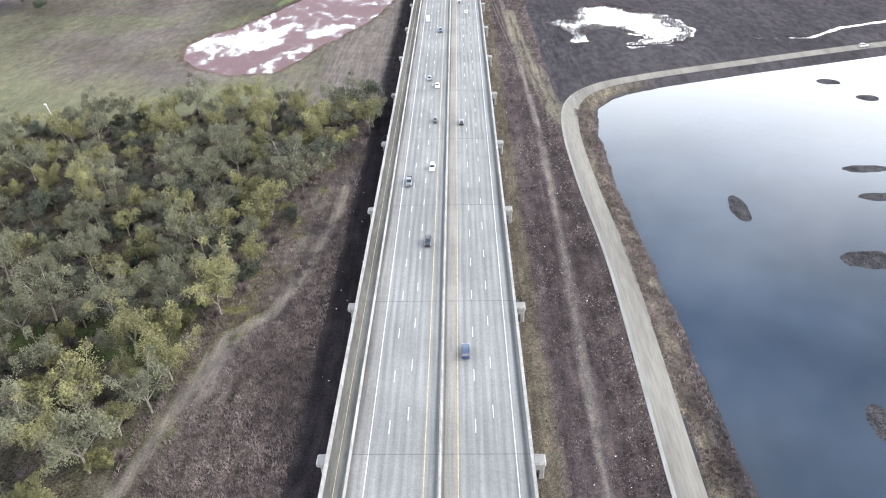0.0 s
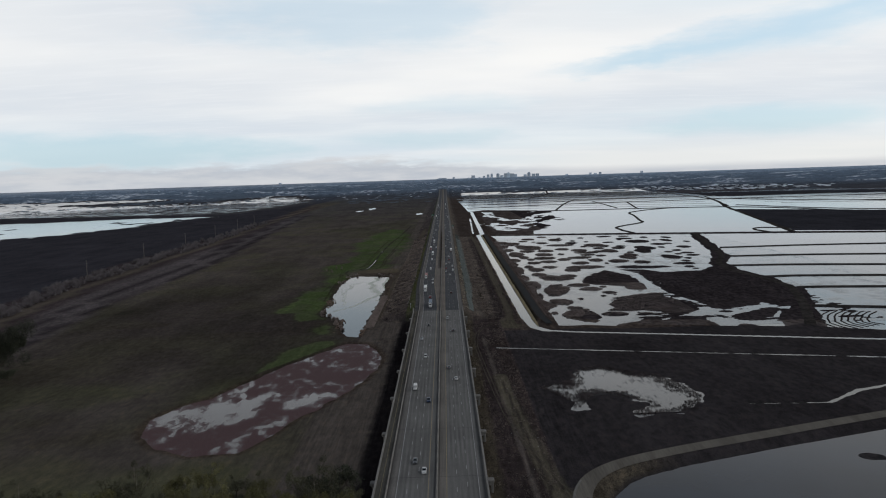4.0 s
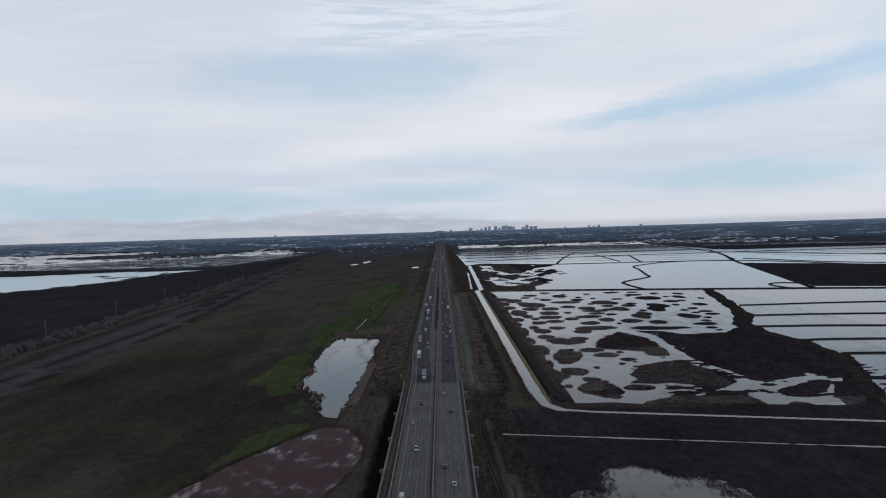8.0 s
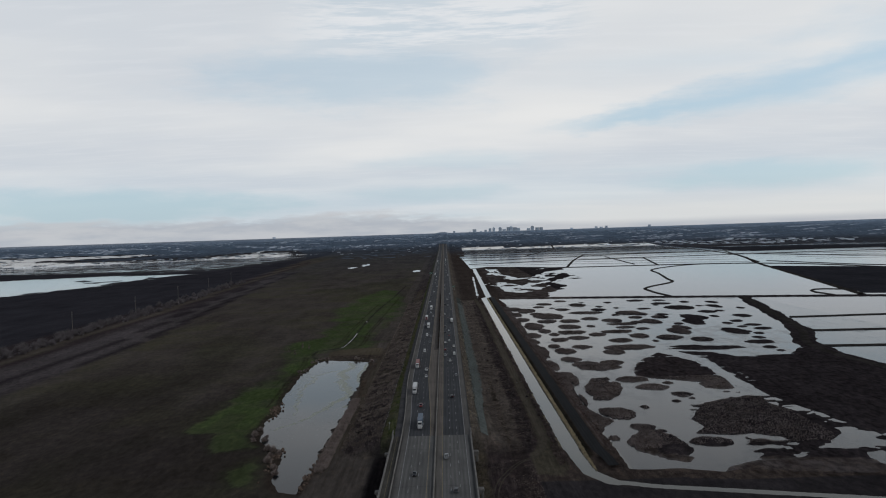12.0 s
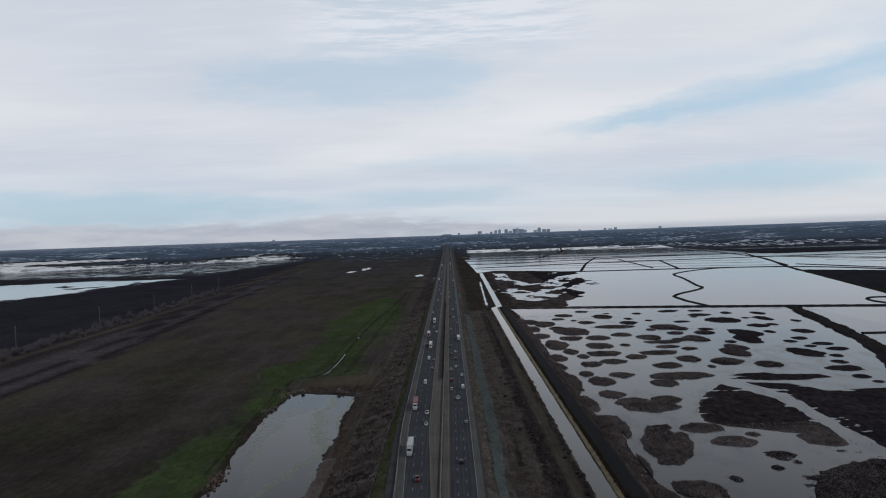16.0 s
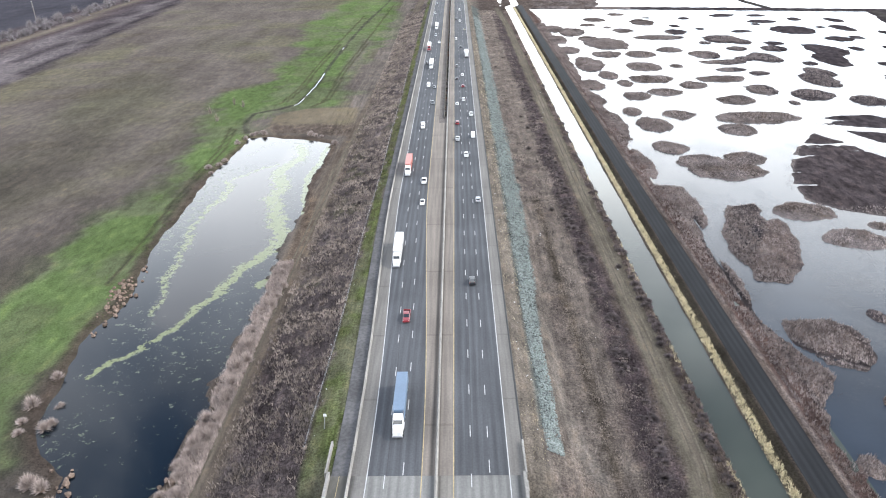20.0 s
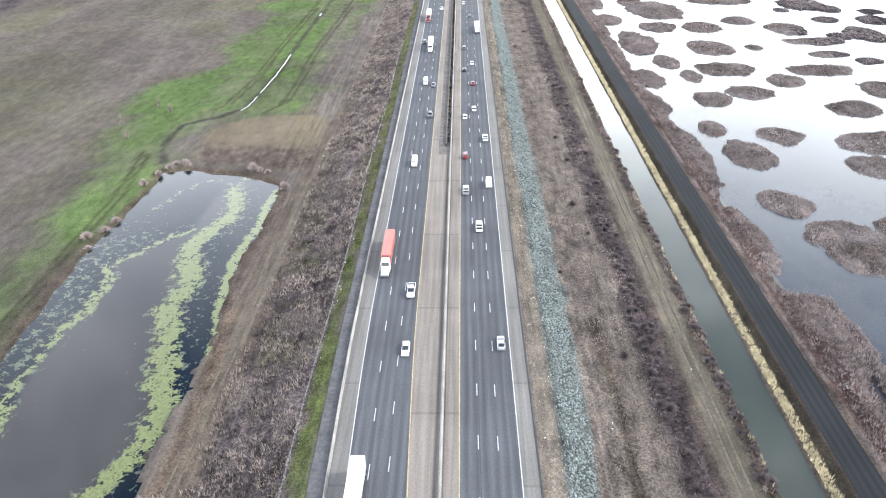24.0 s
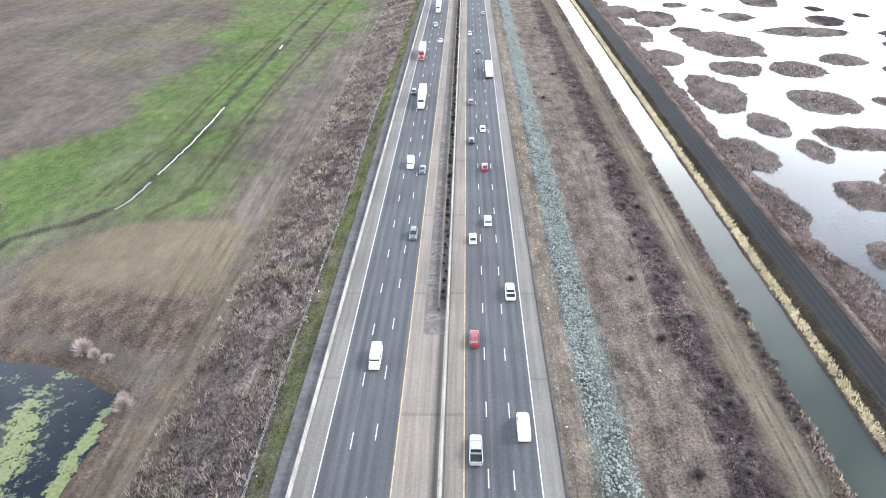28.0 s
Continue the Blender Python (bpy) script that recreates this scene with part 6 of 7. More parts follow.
EAST = (5.3, 9.05, 12.8)
for kind, color, lane, y in (("suv", "blue", 0, 120), ("sedan", "black", 0, 250), ("sedan", "white", 1, 405), ("sedan", "grey", 0, 427), ("suv", "grey", 1, 520), ("pickup", "silver", 0, 562), ("suv", "black", 1, 677),
                             ("sedan", "silver", 2, 742), ("pickup", "white", 1, 796), ("van", "white", 2, 825), ("pickup", "silver", 0, 820), ("suv", "red", 0, 848), ("pickup", "white", 2, 864), ("sedan", "white", 0, 887), ("suv", "white", 1, 896),
                             ("sedan", "red", 1, 930), ("sedan", "black", 0, 951), ("sedan", "white", 1, 962), ("suv", "grey", 0, 990), ("semi", "white", 2, 1029), ("sedan", "grey", 1, 1064), ("suv", "white", 0, 1100), ("sedan", "tan", 2, 1150), ("pickup", "white", 1, 1200)):
    put_car(kind, color, EAST[lane], y)
for kind, color, lane, y in (("suv", "black", 0, 166), ("pickup", "grey", 2, 202), ("suv", "white", 0, 212), ("sedan", "black", 0, 252), ("sedan", "white", 0, 289), ("sedan", "grey", 1, 298), ("pickup", "blue", 0, 370), ("van", "white", 2, 390), ("suv", "white", 1, 452),
                             ("sedan", "silver", 2, 498), ("sedan", "black", 1, 540), ("pickup", "red", 1, 657), ("semi", "white", 2, 697), ("semi", "sky", 1, 618), ("sedan", "white", 0, 740), ("pickup", "white", 0, 763), ("semi", "orange", 2, 780),
                             ("van", "white", 1, 842), ("suv", "grey", 0, 889), ("sedan", "grey", 0, 928), ("van", "white", 1, 932), ("semi", "white", 1, 993), ("suv", "black", 2, 1002), ("semi_red", "white", 2, 1060), ("sedan", "white", 0, 1085), ("suv", "silver", 1, 1120)):
    put_car(kind, color, west(lane, y), y)
rnd = random.Random(5)
for k in range(34):
    y = 1160 + k * 44 + rnd.uniform(-14, 14)
    kind = rnd.choice(["sedan", "suv", "sedan", "pickup", "van", "semi", "suv"])
    color = rnd.choice(["white", "white", "silver", "grey", "black"]) if kind in ("sedan", "suv", "pickup") else "white"
    put_car(kind, color, rnd.choice(EAST) if k % 2 else west(rnd.choice((0, 1, 2)), y), y)
put_car("suv", "silver", 206.0, 349.5, 1.85, -73)

# ---------------------------------------------------------------- trees


def limb(bm, a, b, ra, rb, sides=6):
    """A tapered branch from a to b."""
    a, b = Vector(a), Vector(b)
    d = b - a
    q = Vector((0, 0, 1)).rotation_difference(d.normalized())
    bmesh.ops.create_cone(bm, cap_ends=False, segments=sides, radius1=ra, radius2=rb, depth=d.length, matrix=Matrix.Translation((a + b) / 2) @ q.to_matrix().to_4x4())


def leaf_cloud(centres, radii, count, size, rng, squash=0.75):
    """Many small leaf sprays scattered round clump centres."""
    n = len(centres) * count
    c = np.repeat(np.array(centres), count, 0)
    r = np.repeat(np.array(radii), count)[:, None]
    p = rng.normal(0, 1, (n, 3))
    p *= (rng.uniform(0.35, 1.0, (n, 1)) / (np.linalg.norm(p, axis=1, keepdims=True) + 1e-6))
    p[:, 2] *= squash
    p = c + p * r
    u = rng.normal(0, 1, (n, 3))
    u /= np.linalg.norm(u, axis=1, keepdims=True)
    w = np.cross(u, rng.normal(0, 1, (n, 3)))
    w /= np.linalg.norm(w, axis=1, keepdims=True) + 1e-6
    s = size * rng.uniform(0.5, 1.3, (n, 1))
    v = np.stack([p - u * s, p + w * s * 0.45, p + u * s, p - w * s * 0.45], 1).reshape(-1, 3)
    return v, np.arange(len(v)).reshape(-1, 4)


def gum_tree(seed, tall, spread, leaf, bark, fill=90, label="", name="tree", category="tree", group="trees of the grove"):
    """A gum tree: pale forked trunk, a few long limbs, and an open crown of leaf clumps."""
    rng, rd = np.random.RandomState(seed), random.Random(seed)
    root = thing(name, label or "grey-green gum tree with a pale forked trunk", category, group=group)
    bm, centres, radii = bmesh.new(), [], []
    fork = tall * rd.uniform(0.22, 0.35)
    top = Vector((rd.uniform(-0.5, 0.5), rd.uniform(-0.5, 0.5), fork))
    limb(bm, (0, 0, -0.4), top, 0.24, 0.17, 8)
    for k in range(rd.randint(4, 6)):
        ang = k * 1.35 + rd.uniform(-0.4, 0.4)
        reach = spread * rd.uniform(0.35, 0.8)
        knee = top + Vector((math.cos(ang) * reach * 0.5, math.sin(ang) * reach * 0.5, (tall - fork) * rd.uniform(0.25, 0.4)))
        tip = Vector((math.cos(ang) * reach, math.sin(ang) * reach, tall * rd.uniform(0.68, 0.95)))
        limb(bm, top, knee, 0.13, 0.09)
        limb(bm, knee, tip, 0.09, 0.03)
        for j in range(rd.randint(6, 8)):
            t = rd.uniform(0.0, 1.0)
            c = knee.lerp(tip, t) + Vector((rd.gauss(0, 1), rd.gauss(0, 1), rd.gauss(0, 0.6))) * spread * 0.2
            limb(bm, knee.lerp(tip, t * 0.8), c, 0.05, 0.02, 4)
            centres.append(tuple(c))
            radii.append(spread * rd.uniform(0.15, 0.32))
    part("trunk", bm, bark, root)
    v, f = leaf_cloud(centres, radii, int(fill * 2.0), 0.19, rng, 1.0)
    part("crown", raw_mesh("crown", v, f), leaf, root)
    return root


def bare_shrub(seed, tall, wide, mat, name="shrub", label="bare pale willow shrub on the pond bank", group="shrubs on the banks", twigs=420):
    """A leafless bush: twigs that fan out from one root."""
    rng = np.random.RandomState(seed)
    root = thing(name, label, "shrub", group=group)
    a = rng.uniform(0, 2 * np.pi, twigs)
    lean = rng.uniform(0.05, 1.0, twigs) ** 0.8
    tip = np.stack([np.cos(a) * wide * lean, np.sin(a) * wide * lean, tall * np.sqrt(1.02 - lean ** 2) * rng.uniform(0.55, 1.0, twigs)], 1)
    base = tip * rng.uniform(0.05, 0.45, (twigs, 1))
    side = np.cross(tip, rng.normal(0, 1, (twigs, 3)))
    side /= np.linalg.norm(side, axis=1, keepdims=True) + 1e-6
    w = rng.uniform(0.03, 0.08, (twigs, 1))
    v = np.stack([base - side * w, base + side * w, tip], 1).reshape(-1, 3)
    part("twig_crown", raw_mesh("twig_crown", v, np.arange(len(v)).reshape(-1, 3)), mat, root)
    bm = bmesh.new()
    for k in range(4):
        ang = k * 1.6 + seed
        limb(bm, (0, 0, -0.2), (math.cos(ang) * wide * 0.4, math.sin(ang) * wide * 0.4, tall * 0.6), 0.07, 0.02, 5)
    part("stem", bm, BARK_DARK, root)
    return root


def z_at(x, y):
    return float(land_height(np.array([[float(x)]]), np.array([[float(y)]]))[0, 0])


def scatter(templates, spots, low=0.8, high=1.25, seed=3, sink=0.05):
    """Copies of the templates at (x, y) spots; the first ones go to spots of their own."""
    rd = random.Random(seed)
    pts = np.array(spots, float)
    zs = land_height(pts[:, 0], pts[:, 1])
    for k, ((x, y), z) in enumerate(zip(spots, zs)):
        s = rd.uniform(low, high)
        m = pose(x, y, z - sink, 0, 0, rd.uniform(0, 360))
        ob = templates[k] if k < len(templates) else copy_thing(templates[rd.randrange(len(templates))], m)
        ob.matrix_basis = m @ Matrix.Diagonal((s, s, s * rd.uniform(0.9, 1.12), 1))


def spots_in(poly, gap, seed, box_, keep=lambda x, y: True, inset=0.0, tries=6000, most=400):
    rd, out = random.Random(seed), []
    for _ in range(tries):
        x, y = rd.uniform(*box_[:2]), rd.uniform(*box_[2:])
        if not keep(x, y) or any((x - a) ** 2 + (y - b) ** 2 < gap * gap for a, b in out):
            continue
        if poly and float(outline_distance(poly, np.array([x]), np.array([y]))[0]) > -inset:
            continue
        out.append((x, y))
        if len(out) >= most:
            break
    return out


gums = [gum_tree(11, 11, 5.4, LEAF_GREY, BARK), gum_tree(12, 13, 6.2, LEAF_GREY, BARK), gum_tree(13, 9, 4.6, LEAF_OLIVE, BARK, label="olive-leaved gum tree with a pale trunk"),
        gum_tree(14, 12, 5.8, LEAF_OLIVE, BARK, label="olive-leaved gum tree with a pale trunk"), gum_tree(15, 8, 5.0, LEAF_DARK, BARK_DARK, label="dark green bushy tree with a grey trunk"), gum_tree(16, 10, 5.0, LEAF_GREY, BARK_DARK, 60), gum_tree(17, 7, 4.2, LEAF_OLIVE, BARK_DARK, 110, label="low olive bushy tree")]
seen_side = lambda x, y: x > -95 - (y - 60) * 0.55 and float(line_distance(GROVE_PATH, np.array([x]), np.array([y]))[0]) > 4
scatter(gums, spots_in(GROVE, 7.8, 21, (-235, -28, 62, 290), seen_side, 1.5, most=270), 0.8, 1.4, 4)
for k, (x, y) in enumerate(((-75, 127), (-71, 169), (-57, 185), (-78, 108), (-79, 234), (-53, 211), (-60, 150))):
    copy_thing(gums[(3, 1, 2, 3, 0, 1, 3)[k]], pose(x, y, z_at(x, y) - 0.1, 0, 0, 53 * k)).scale = (1.5, 1.5, 1.4)
oak = gum_tree(31, 17, 11, LEAF_DARK, BARK_DARK, 420, "large dark evergreen tree alone in a field")
tagged(oak, group="lone field trees")
oak.matrix_basis = pose(-265, 455, 0.5, 0, 0, 40) @ Matrix.Diagonal((1.6, 1.6, 2.0, 1))
for x, y, s in ((-274, 466, 0.6), (-296, 448, 0.65), (-258, 447, 0.5)):
    copy_thing(oak, pose(x, y, 0.5, 0, 0, x * 7 % 360)).scale = (s, s, s)
edge_tree = copy_thing(gums[4], pose(-33, 276, 0.4, 0, 0, 30))
edge_tree.scale = (1.9, 1.9, 1.7)
copy_thing(gums[1], pose(-41, 270, 0.4, 0, 0, 200)).scale = (1.5, 1.5, 1.4)
copy_thing(gums[0], pose(-30, 262, 0.4, 0, 0, 100)).scale = (1.2, 1.2, 1.2)

under = [bare_shrub(41, 2.2, 2.4, BRUSH, "undergrowth_bush", "grey-brown leafless undergrowth bush", "undergrowth of the grove", 300), bare_shrub(42, 3.0, 2.2, BRUSH_DARK, "undergrowth_bush", "dark leafless undergrowth bush", "undergrowth of the grove", 300)]
leafy = [gum_tree(18, 3.2, 3.4, LEAF_DARK, BARK_DARK, 120, "dark leafy undergrowth bush between the trees", "leafy_bush", "bush", "leafy bushes of the grove"), gum_tree(19, 2.6, 3.0, LEAF_OLIVE, BARK_DARK, 90, "olive leafy undergrowth bush between the trees", "leafy_bush", "bush", "leafy bushes of the grove")]
scatter(leafy, spots_in(GROVE, 6.5, 25, (-180, -40, 64, 286), seen_side, 0.0, most=100), 0.7, 1.2, 15)
scatter(under, spots_in(GROVE, 5.0, 23, (-190, -30, 66, 288), seen_side, 0.0, most=200), 0.7, 1.4, 5)

# ---------------------------------------------------------------- shrubs on banks, in the median and along the railway

pale = [bare_shrub(51, 2.6, 2.0, TWIG_WHITE), bare_shrub(52, 3.4, 2.2, TWIG_WHITE), bare_shrub(53, 2.0, 2.4, TWIG_WHITE)]
bank_spots = []
rd = random.Random(8)
for (ax, ay), (bx, by), n in (((-54.5, 612), (-53.5, 660), 30), ((-53.5, 660), (-52.5, 700), 22), ((-55, 560), (-54.5, 612), 22), ((-84, 592), (-97, 632), 7), ((-72, 552), (-84, 590), 6)):
    for k in range(n):
        t = rd.random()
        bank_spots.append((ax + (bx - ax) * t + rd.uniform(-1.6, 1.6), ay + (by - ay) * t))
bank_spots = [(-109, 840), (-107, 849), (-103.5, 858), (-99, 856.5), (-101, 860), (-105, 855), (-73, 852.5), (-70, 851), (-67, 850), (-59, 839), (-57.5, 836), (-112.5, 803), (-109.5, 797), (-108, 814), (-109, 808), (-101, 640), (-100.5, 622), (-99, 618), (-101, 628), (-57, 607), (-58, 598), (-57.5, 590), (-84, 600), (-80, 596)] + bank_spots
scatter(pale, bank_spots, 0.7, 1.3, 6)
THICKET = material("grey_thicket_twigs", (0.205, 0.185, 0.190), 0.95, 0.3, 0.35, 0.3, 0.0)
rail = [bare_shrub(61, 6.5, 4.2, THICKET, "bank_thicket", "grey leafless thicket beside the railway bank", "thickets along the railway", 500), bare_shrub(62, 5.0, 4.6, THICKET, "bank_thicket", "pale leafless thicket beside the railway bank", "thickets along the railway", 500)]
rail_spots = []
for y in np.arange(380, 1900, 7.5):
    x = float(np.interp(y, [300, 550, 676, 845, 1039, 1340, 1992], [-330, -363, -386, -407, -414, -424, -465]))
    for _ in range(2 if y < 1300 else 1):
        rail_spots.append((x - 22 + rd.uniform(-15, 16), y + rd.uniform(-5, 5)))
scatter(rail, rail_spots, 0.8, 1.75, 7, 0.3)
med = [bare_shrub(71, 1.1, 0.7, BRUSH_DARK, "median_bush", "dark scrubby bush in the highway median", "bushes in the median", 160), bare_shrub(72, 1.3, 0.75, LEAF_DARK, "median_bush", "dark green scrubby bush in the highway median", "bushes in the median", 220), bare_shrub(73, 1.0, 0.7, material("rusty_twigs", (0.12, 0.06, 0.04), 0.95, 1.0, 0.3, 0.2, 0.0), "median_bush", "rusty brown bush in the highway median", "bushes in the median", 180)]
for k in range(150):
    y = 862 + k * 3.4 + rd.uniform(-1.2, 1.2)
    m = pose(-0.9 + rd.uniform(-0.35, 0.35), y, ROAD_Z - 0.06, 0, 0, rd.uniform(0, 360))
    ob = med[k] if k < 3 else copy_thing(med[rd.randrange(3)], m)
    s = rd.uniform(0.6, 1.3)
    ob.matrix_basis = m @ Matrix.Diagonal((s, s, s, 1))
for k in range(26):
    y = rd.uniform(640, 1180)
    x = rd.choice((-31, -36, -41, 33, 41, 47, 60)) + rd.uniform(-2, 2)
    s = rd.uniform(0.5, 0.9)
    copy_thing(under[k % 2], pose(x, y, z_at(x, y) - 0.05, 0, 0, rd.uniform(0, 360))).scale = (s, s, s * 0.8)

MOUND_TWIG = material("bramble_twigs", (0.120, 0.100, 0.098), 0.95, 0.5, 0.35, 0.25, 0.0, per_object=0.2)
belt = [bare_shrub(74, 1.2, 1.7, MOUND_TWIG, "bramble_mound", "purple-brown leafless bramble mound on the verge", "bramble mounds on the verges", 520), bare_shrub(75, 0.9, 1.6, MOUND_TWIG, "bramble_mound", "low purple-brown leafless bramble mound on the verge", "bramble mounds on the verges", 480)]
belt_spots = []
for x0, x1, n in ((46.0, 50.8, 170), (60.2, 62.4, 120)):
    for _ in range(n):
        belt_spots.append((rd.uniform(x0, x1), 600 + 360 * rd.random()))
scatter(belt, belt_spots, 0.6, 1.3, 16, 0.15)

sapling = bare_shrub(81, 7.0, 2.4, BRUSH_PALE, "bare_sapling", "thin leafless sapling standing in the meadow", "saplings in the meadow", 60)
for k, (x, y) in enumerate(SAPLINGS):
    m = pose(x, y, z_at(x, y) - 0.05, 0, 0, 70 * k)
    if k:
        copy_thing(sapling, m)
    else:
        sapling.matrix_basis = m

# ---------------------------------------------------------------- rocks


def stone_mesh(seed, name="stone"):
    rng = np.random.RandomState(seed)
    bm = bmesh.new()
    bmesh.ops.create_icosphere(bm, subdivisions=1, radius=0.5)
    for v in bm.verts:
        v.co *= rng.uniform(0.7, 1.15)
    me = bpy.data.meshes.new(name)
    bm.to_mesh(me)
    bm.free()
    return me


stones = [stone_mesh(k) for k in range(4)]
for me in stones:
    me.materials.append(ROCK)
riprap = thing("riprap", "band of pale greenish broken rock on the causeway slope", "riprap", kind="structure")
base_v = [np.array([v.co[:] for v in me.vertices]) for me in stones]
base_f = [np.array([p.vertices[:] for p in me.polygons]) for me in stones]


def band_x(y, t):
    """The riprap's inner and outer edge, t from 0 to 1."""
    wide = 4.0 + 3.6 * float(ease(y, 620, 760))
    return 23.2 + 0.6 * float(lattice(0, y, 11, 3)) + wide * t


rng = np.random.RandomState(9)
sx, sy = rng.uniform(0, 1, 20000), 606 + 638 * rng.uniform(0, 1, 20000) ** 1.2
px = np.array([band_x(y, t) for t, y in zip(sx, sy)])
pz = land_height(px, sy)
size = rng.uniform(0.25, 0.72, len(px)) * np.where((sx < 0.1) | (sx > 0.9), 0.6, 1.0)
turn = rng.uniform(0, 2 * np.pi, len(px))
near = np.flatnonzero((sy > 770) & (sy < 790))[:290]
for k in near:
    ob = part("stone", stones[k % 4], None, riprap)
    ob.matrix_basis = pose(px[k], sy[k], pz[k] + size[k] * 0.1, 0, 0, math.degrees(turn[k])) @ Matrix.Diagonal((size[k], size[k] * 0.8, size[k] * 0.7, 1))
V, F, count = [], [], 0
for k in np.setdiff1d(np.arange(len(px)), near):
    b, c, s = base_v[k % 4] * size[k], math.cos(turn[k]), math.sin(turn[k])
    V.append(np.stack([px[k] + b[:, 0] * c - b[:, 1] * s, sy[k] + b[:, 0] * s + b[:, 1] * c, pz[k] + size[k] * 0.1 + b[:, 2] * 0.7], 1))
    F.append(base_f[k % 4] + count)
    count += len(b)
heap = part("stones", raw_mesh("stones", np.concatenate(V), np.concatenate(F)), ROCK, riprap)
heap["kind"] = "stuff"
boulders = [stone_mesh(20 + k, "boulder") for k in range(3)]
for me in boulders:
    me.materials.append(BOULDER)
for (cx, cy), n, sp in (((-102.5, 682), 70, (2.0, 15)), ((-57.5, 590), 60, (1.3, 30)), ((-80.5, 594), 60, (2.0, 26)), ((-58.5, 562), 30, (1.0, 20))):
    for k in range(n):
        x, y, s = cx + rd.gauss(0, sp[0]), cy + rd.gauss(0, sp[1] * 0.5), rd.uniform(0.8, 2.1)
        if z_at(x, y) < -0.5:
            continue
        ob = tagged(part("boulder", boulders[k % 3], None), "brown boulder on the pond bank", "boulder", "boulders on the pond bank")
        ob.matrix_basis = pose(x, y, max(0.0, z_at(x, y)) + s * 0.1, rd.uniform(0, 40), 0, rd.uniform(0, 360)) @ Matrix.Diagonal((s, s * 0.85, s * 0.75, 1))

# ---------------------------------------------------------------- dead brush, weeds and reeds


def tufts(name, x, y, tall, mat, label, blades=5, spread=0.5, wide=0.10, seed=1, wet=False):
    """Tufts of leaning blades on the ground at arrays of x and y, as one mesh."""
    r = np.random.RandomState(seed)
    keep = land_height(x, y)
    ok = (keep > -0.9) if wet else (keep > 0.06)
    keep = np.maximum(keep, 0.0)
    x, y, z = x[ok], y[ok], keep[ok]
    n = len(x) * blades
    bx, by, bz = np.repeat(x, blades), np.repeat(y, blades), np.repeat(z, blades) - 0.08
    a, t = r.uniform(0, 2 * np.pi, n), np.repeat(r.uniform(0.5, 1.2, len(x)) * tall, blades) * r.uniform(0.6, 1.1, n)
    lean = r.uniform(0.1, 1.0, n) * spread * t
    bx, by = bx + r.normal(0, 0.2, n), by + r.normal(0, 0.2, n)
    tip = np.stack([bx + np.cos(a) * lean, by + np.sin(a) * lean, bz + t], 1)
    b = r.uniform(0, np.pi, n)
    w = wide * (0.5 + t)
    left = np.stack([bx - np.cos(b) * w, by - np.sin(b) * w, bz], 1)
    right_ = np.stack([bx + np.cos(b) * w, by + np.sin(b) * w, bz], 1)
    v = np.stack([left, right_, tip], 1).reshape(-1, 3)
    return tagged(part(name, raw_mesh(name, v, np.arange(len(v)).reshape(-1, 3)), mat), label, "weeds", kind="stuff")


def field(n, x0, x1, y0, y1, seed, patch=0.0, size=8.0):
    """Random spots in a rectangle, gathered into patches."""
    r = np.random.RandomState(seed)
    x, y = r.uniform(x0, x1, n), r.uniform(y0, y1, n)
    ok = rough(x, y, size, seed) > patch
    return x[ok], y[ok]


def off_path(x, y):
    ok = line_distance(GROVE_PATH, x, y) > 2.2
    return x[ok], y[ok]


def off_track(x, y):
    ok = (line_distance(LOOP_TRACK, x, y) > 3.2) & ((line_distance(INNER_LOOP, x, y) > 1.7) | (y > 660))
    return x[ok], y[ok]


def on_islands(x, y):
    ok = ((x < 205) | (y > 885)) & ((outline_distance(MARSH_LAND_EAST, x, y) > 0) | (y < 745))
    return x[ok], y[ok]


tufts("bramble", *field(16000, -48, -28.5, 596, 1300, 1, -0.05, 4), 1.0, BRUSH_DARK, "dark dead bramble on the causeway slope", 5, 0.7, 0.11, 2)
tufts("bramble_pale", *field(34000, -49, -28.5, 596, 1300, 3, -0.15, 4), 1.1, BRUSH_PALE, "pale dead stalks among the bramble", 4, 0.7, 0.055, 4)
tufts("willow_scrub", *field(5200, -57, -51.5, 570, 704, 41, -0.45, 5), 1.7, TWIG_WHITE, "pale pinkish willow scrub along the pond shore", 6, 0.6, 0.05, 42)
tufts("weeds_slope", *off_track(*field(54000, 28.5, 50, 588, 1320, 5, -0.05, 4)), 0.5, BRUSH_PALE, "pale dead weeds on the causeway slope", 4, 0.9, 0.06, 6)
tufts("weeds_dark", *off_track(*field(7000, 44.5, 53, 578, 1320, 7, -0.1, 6)), 0.7, BRUSH_DARK, "dark dead weeds along the track", 5, 0.7, 0.10, 8)
tufts("weeds_canal", *off_track(*field(12000, 57.6, 63.2, 566, 1320, 9, -0.3, 5)), 0.9, BRUSH, "brown weeds on the canal bank", 5, 0.7, 0.10, 10)
tufts("reeds_canal", *field(9300, 72.0, 73.4, 552, 1340, 11, -0.7, 5), 0.9, STRAW, "straw-coloured reeds along the canal", 5, 0.5, 0.09, 12)
tufts("reeds_canal_west", *field(4000, 62.0, 63.4, 590, 1150, 13, 0.0, 6), 0.8, STRAW, "straw-coloured reeds along the canal", 4, 0.5, 0.08, 14)
tufts("marsh_brush", *field(22000, 84.5, 112, 585, 1220, 15, -0.15, 7), 1.0, BRUSH, "brown marsh brush on the reed bank", 5, 0.7, 0.07, 16)
tufts("marsh_reeds", *field(40000, 86, 112, 585, 1220, 17, -0.4, 6), 1.0, ISLAND_REED, "pale dead reeds on the marsh bank", 4, 0.7, 0.055, 18)
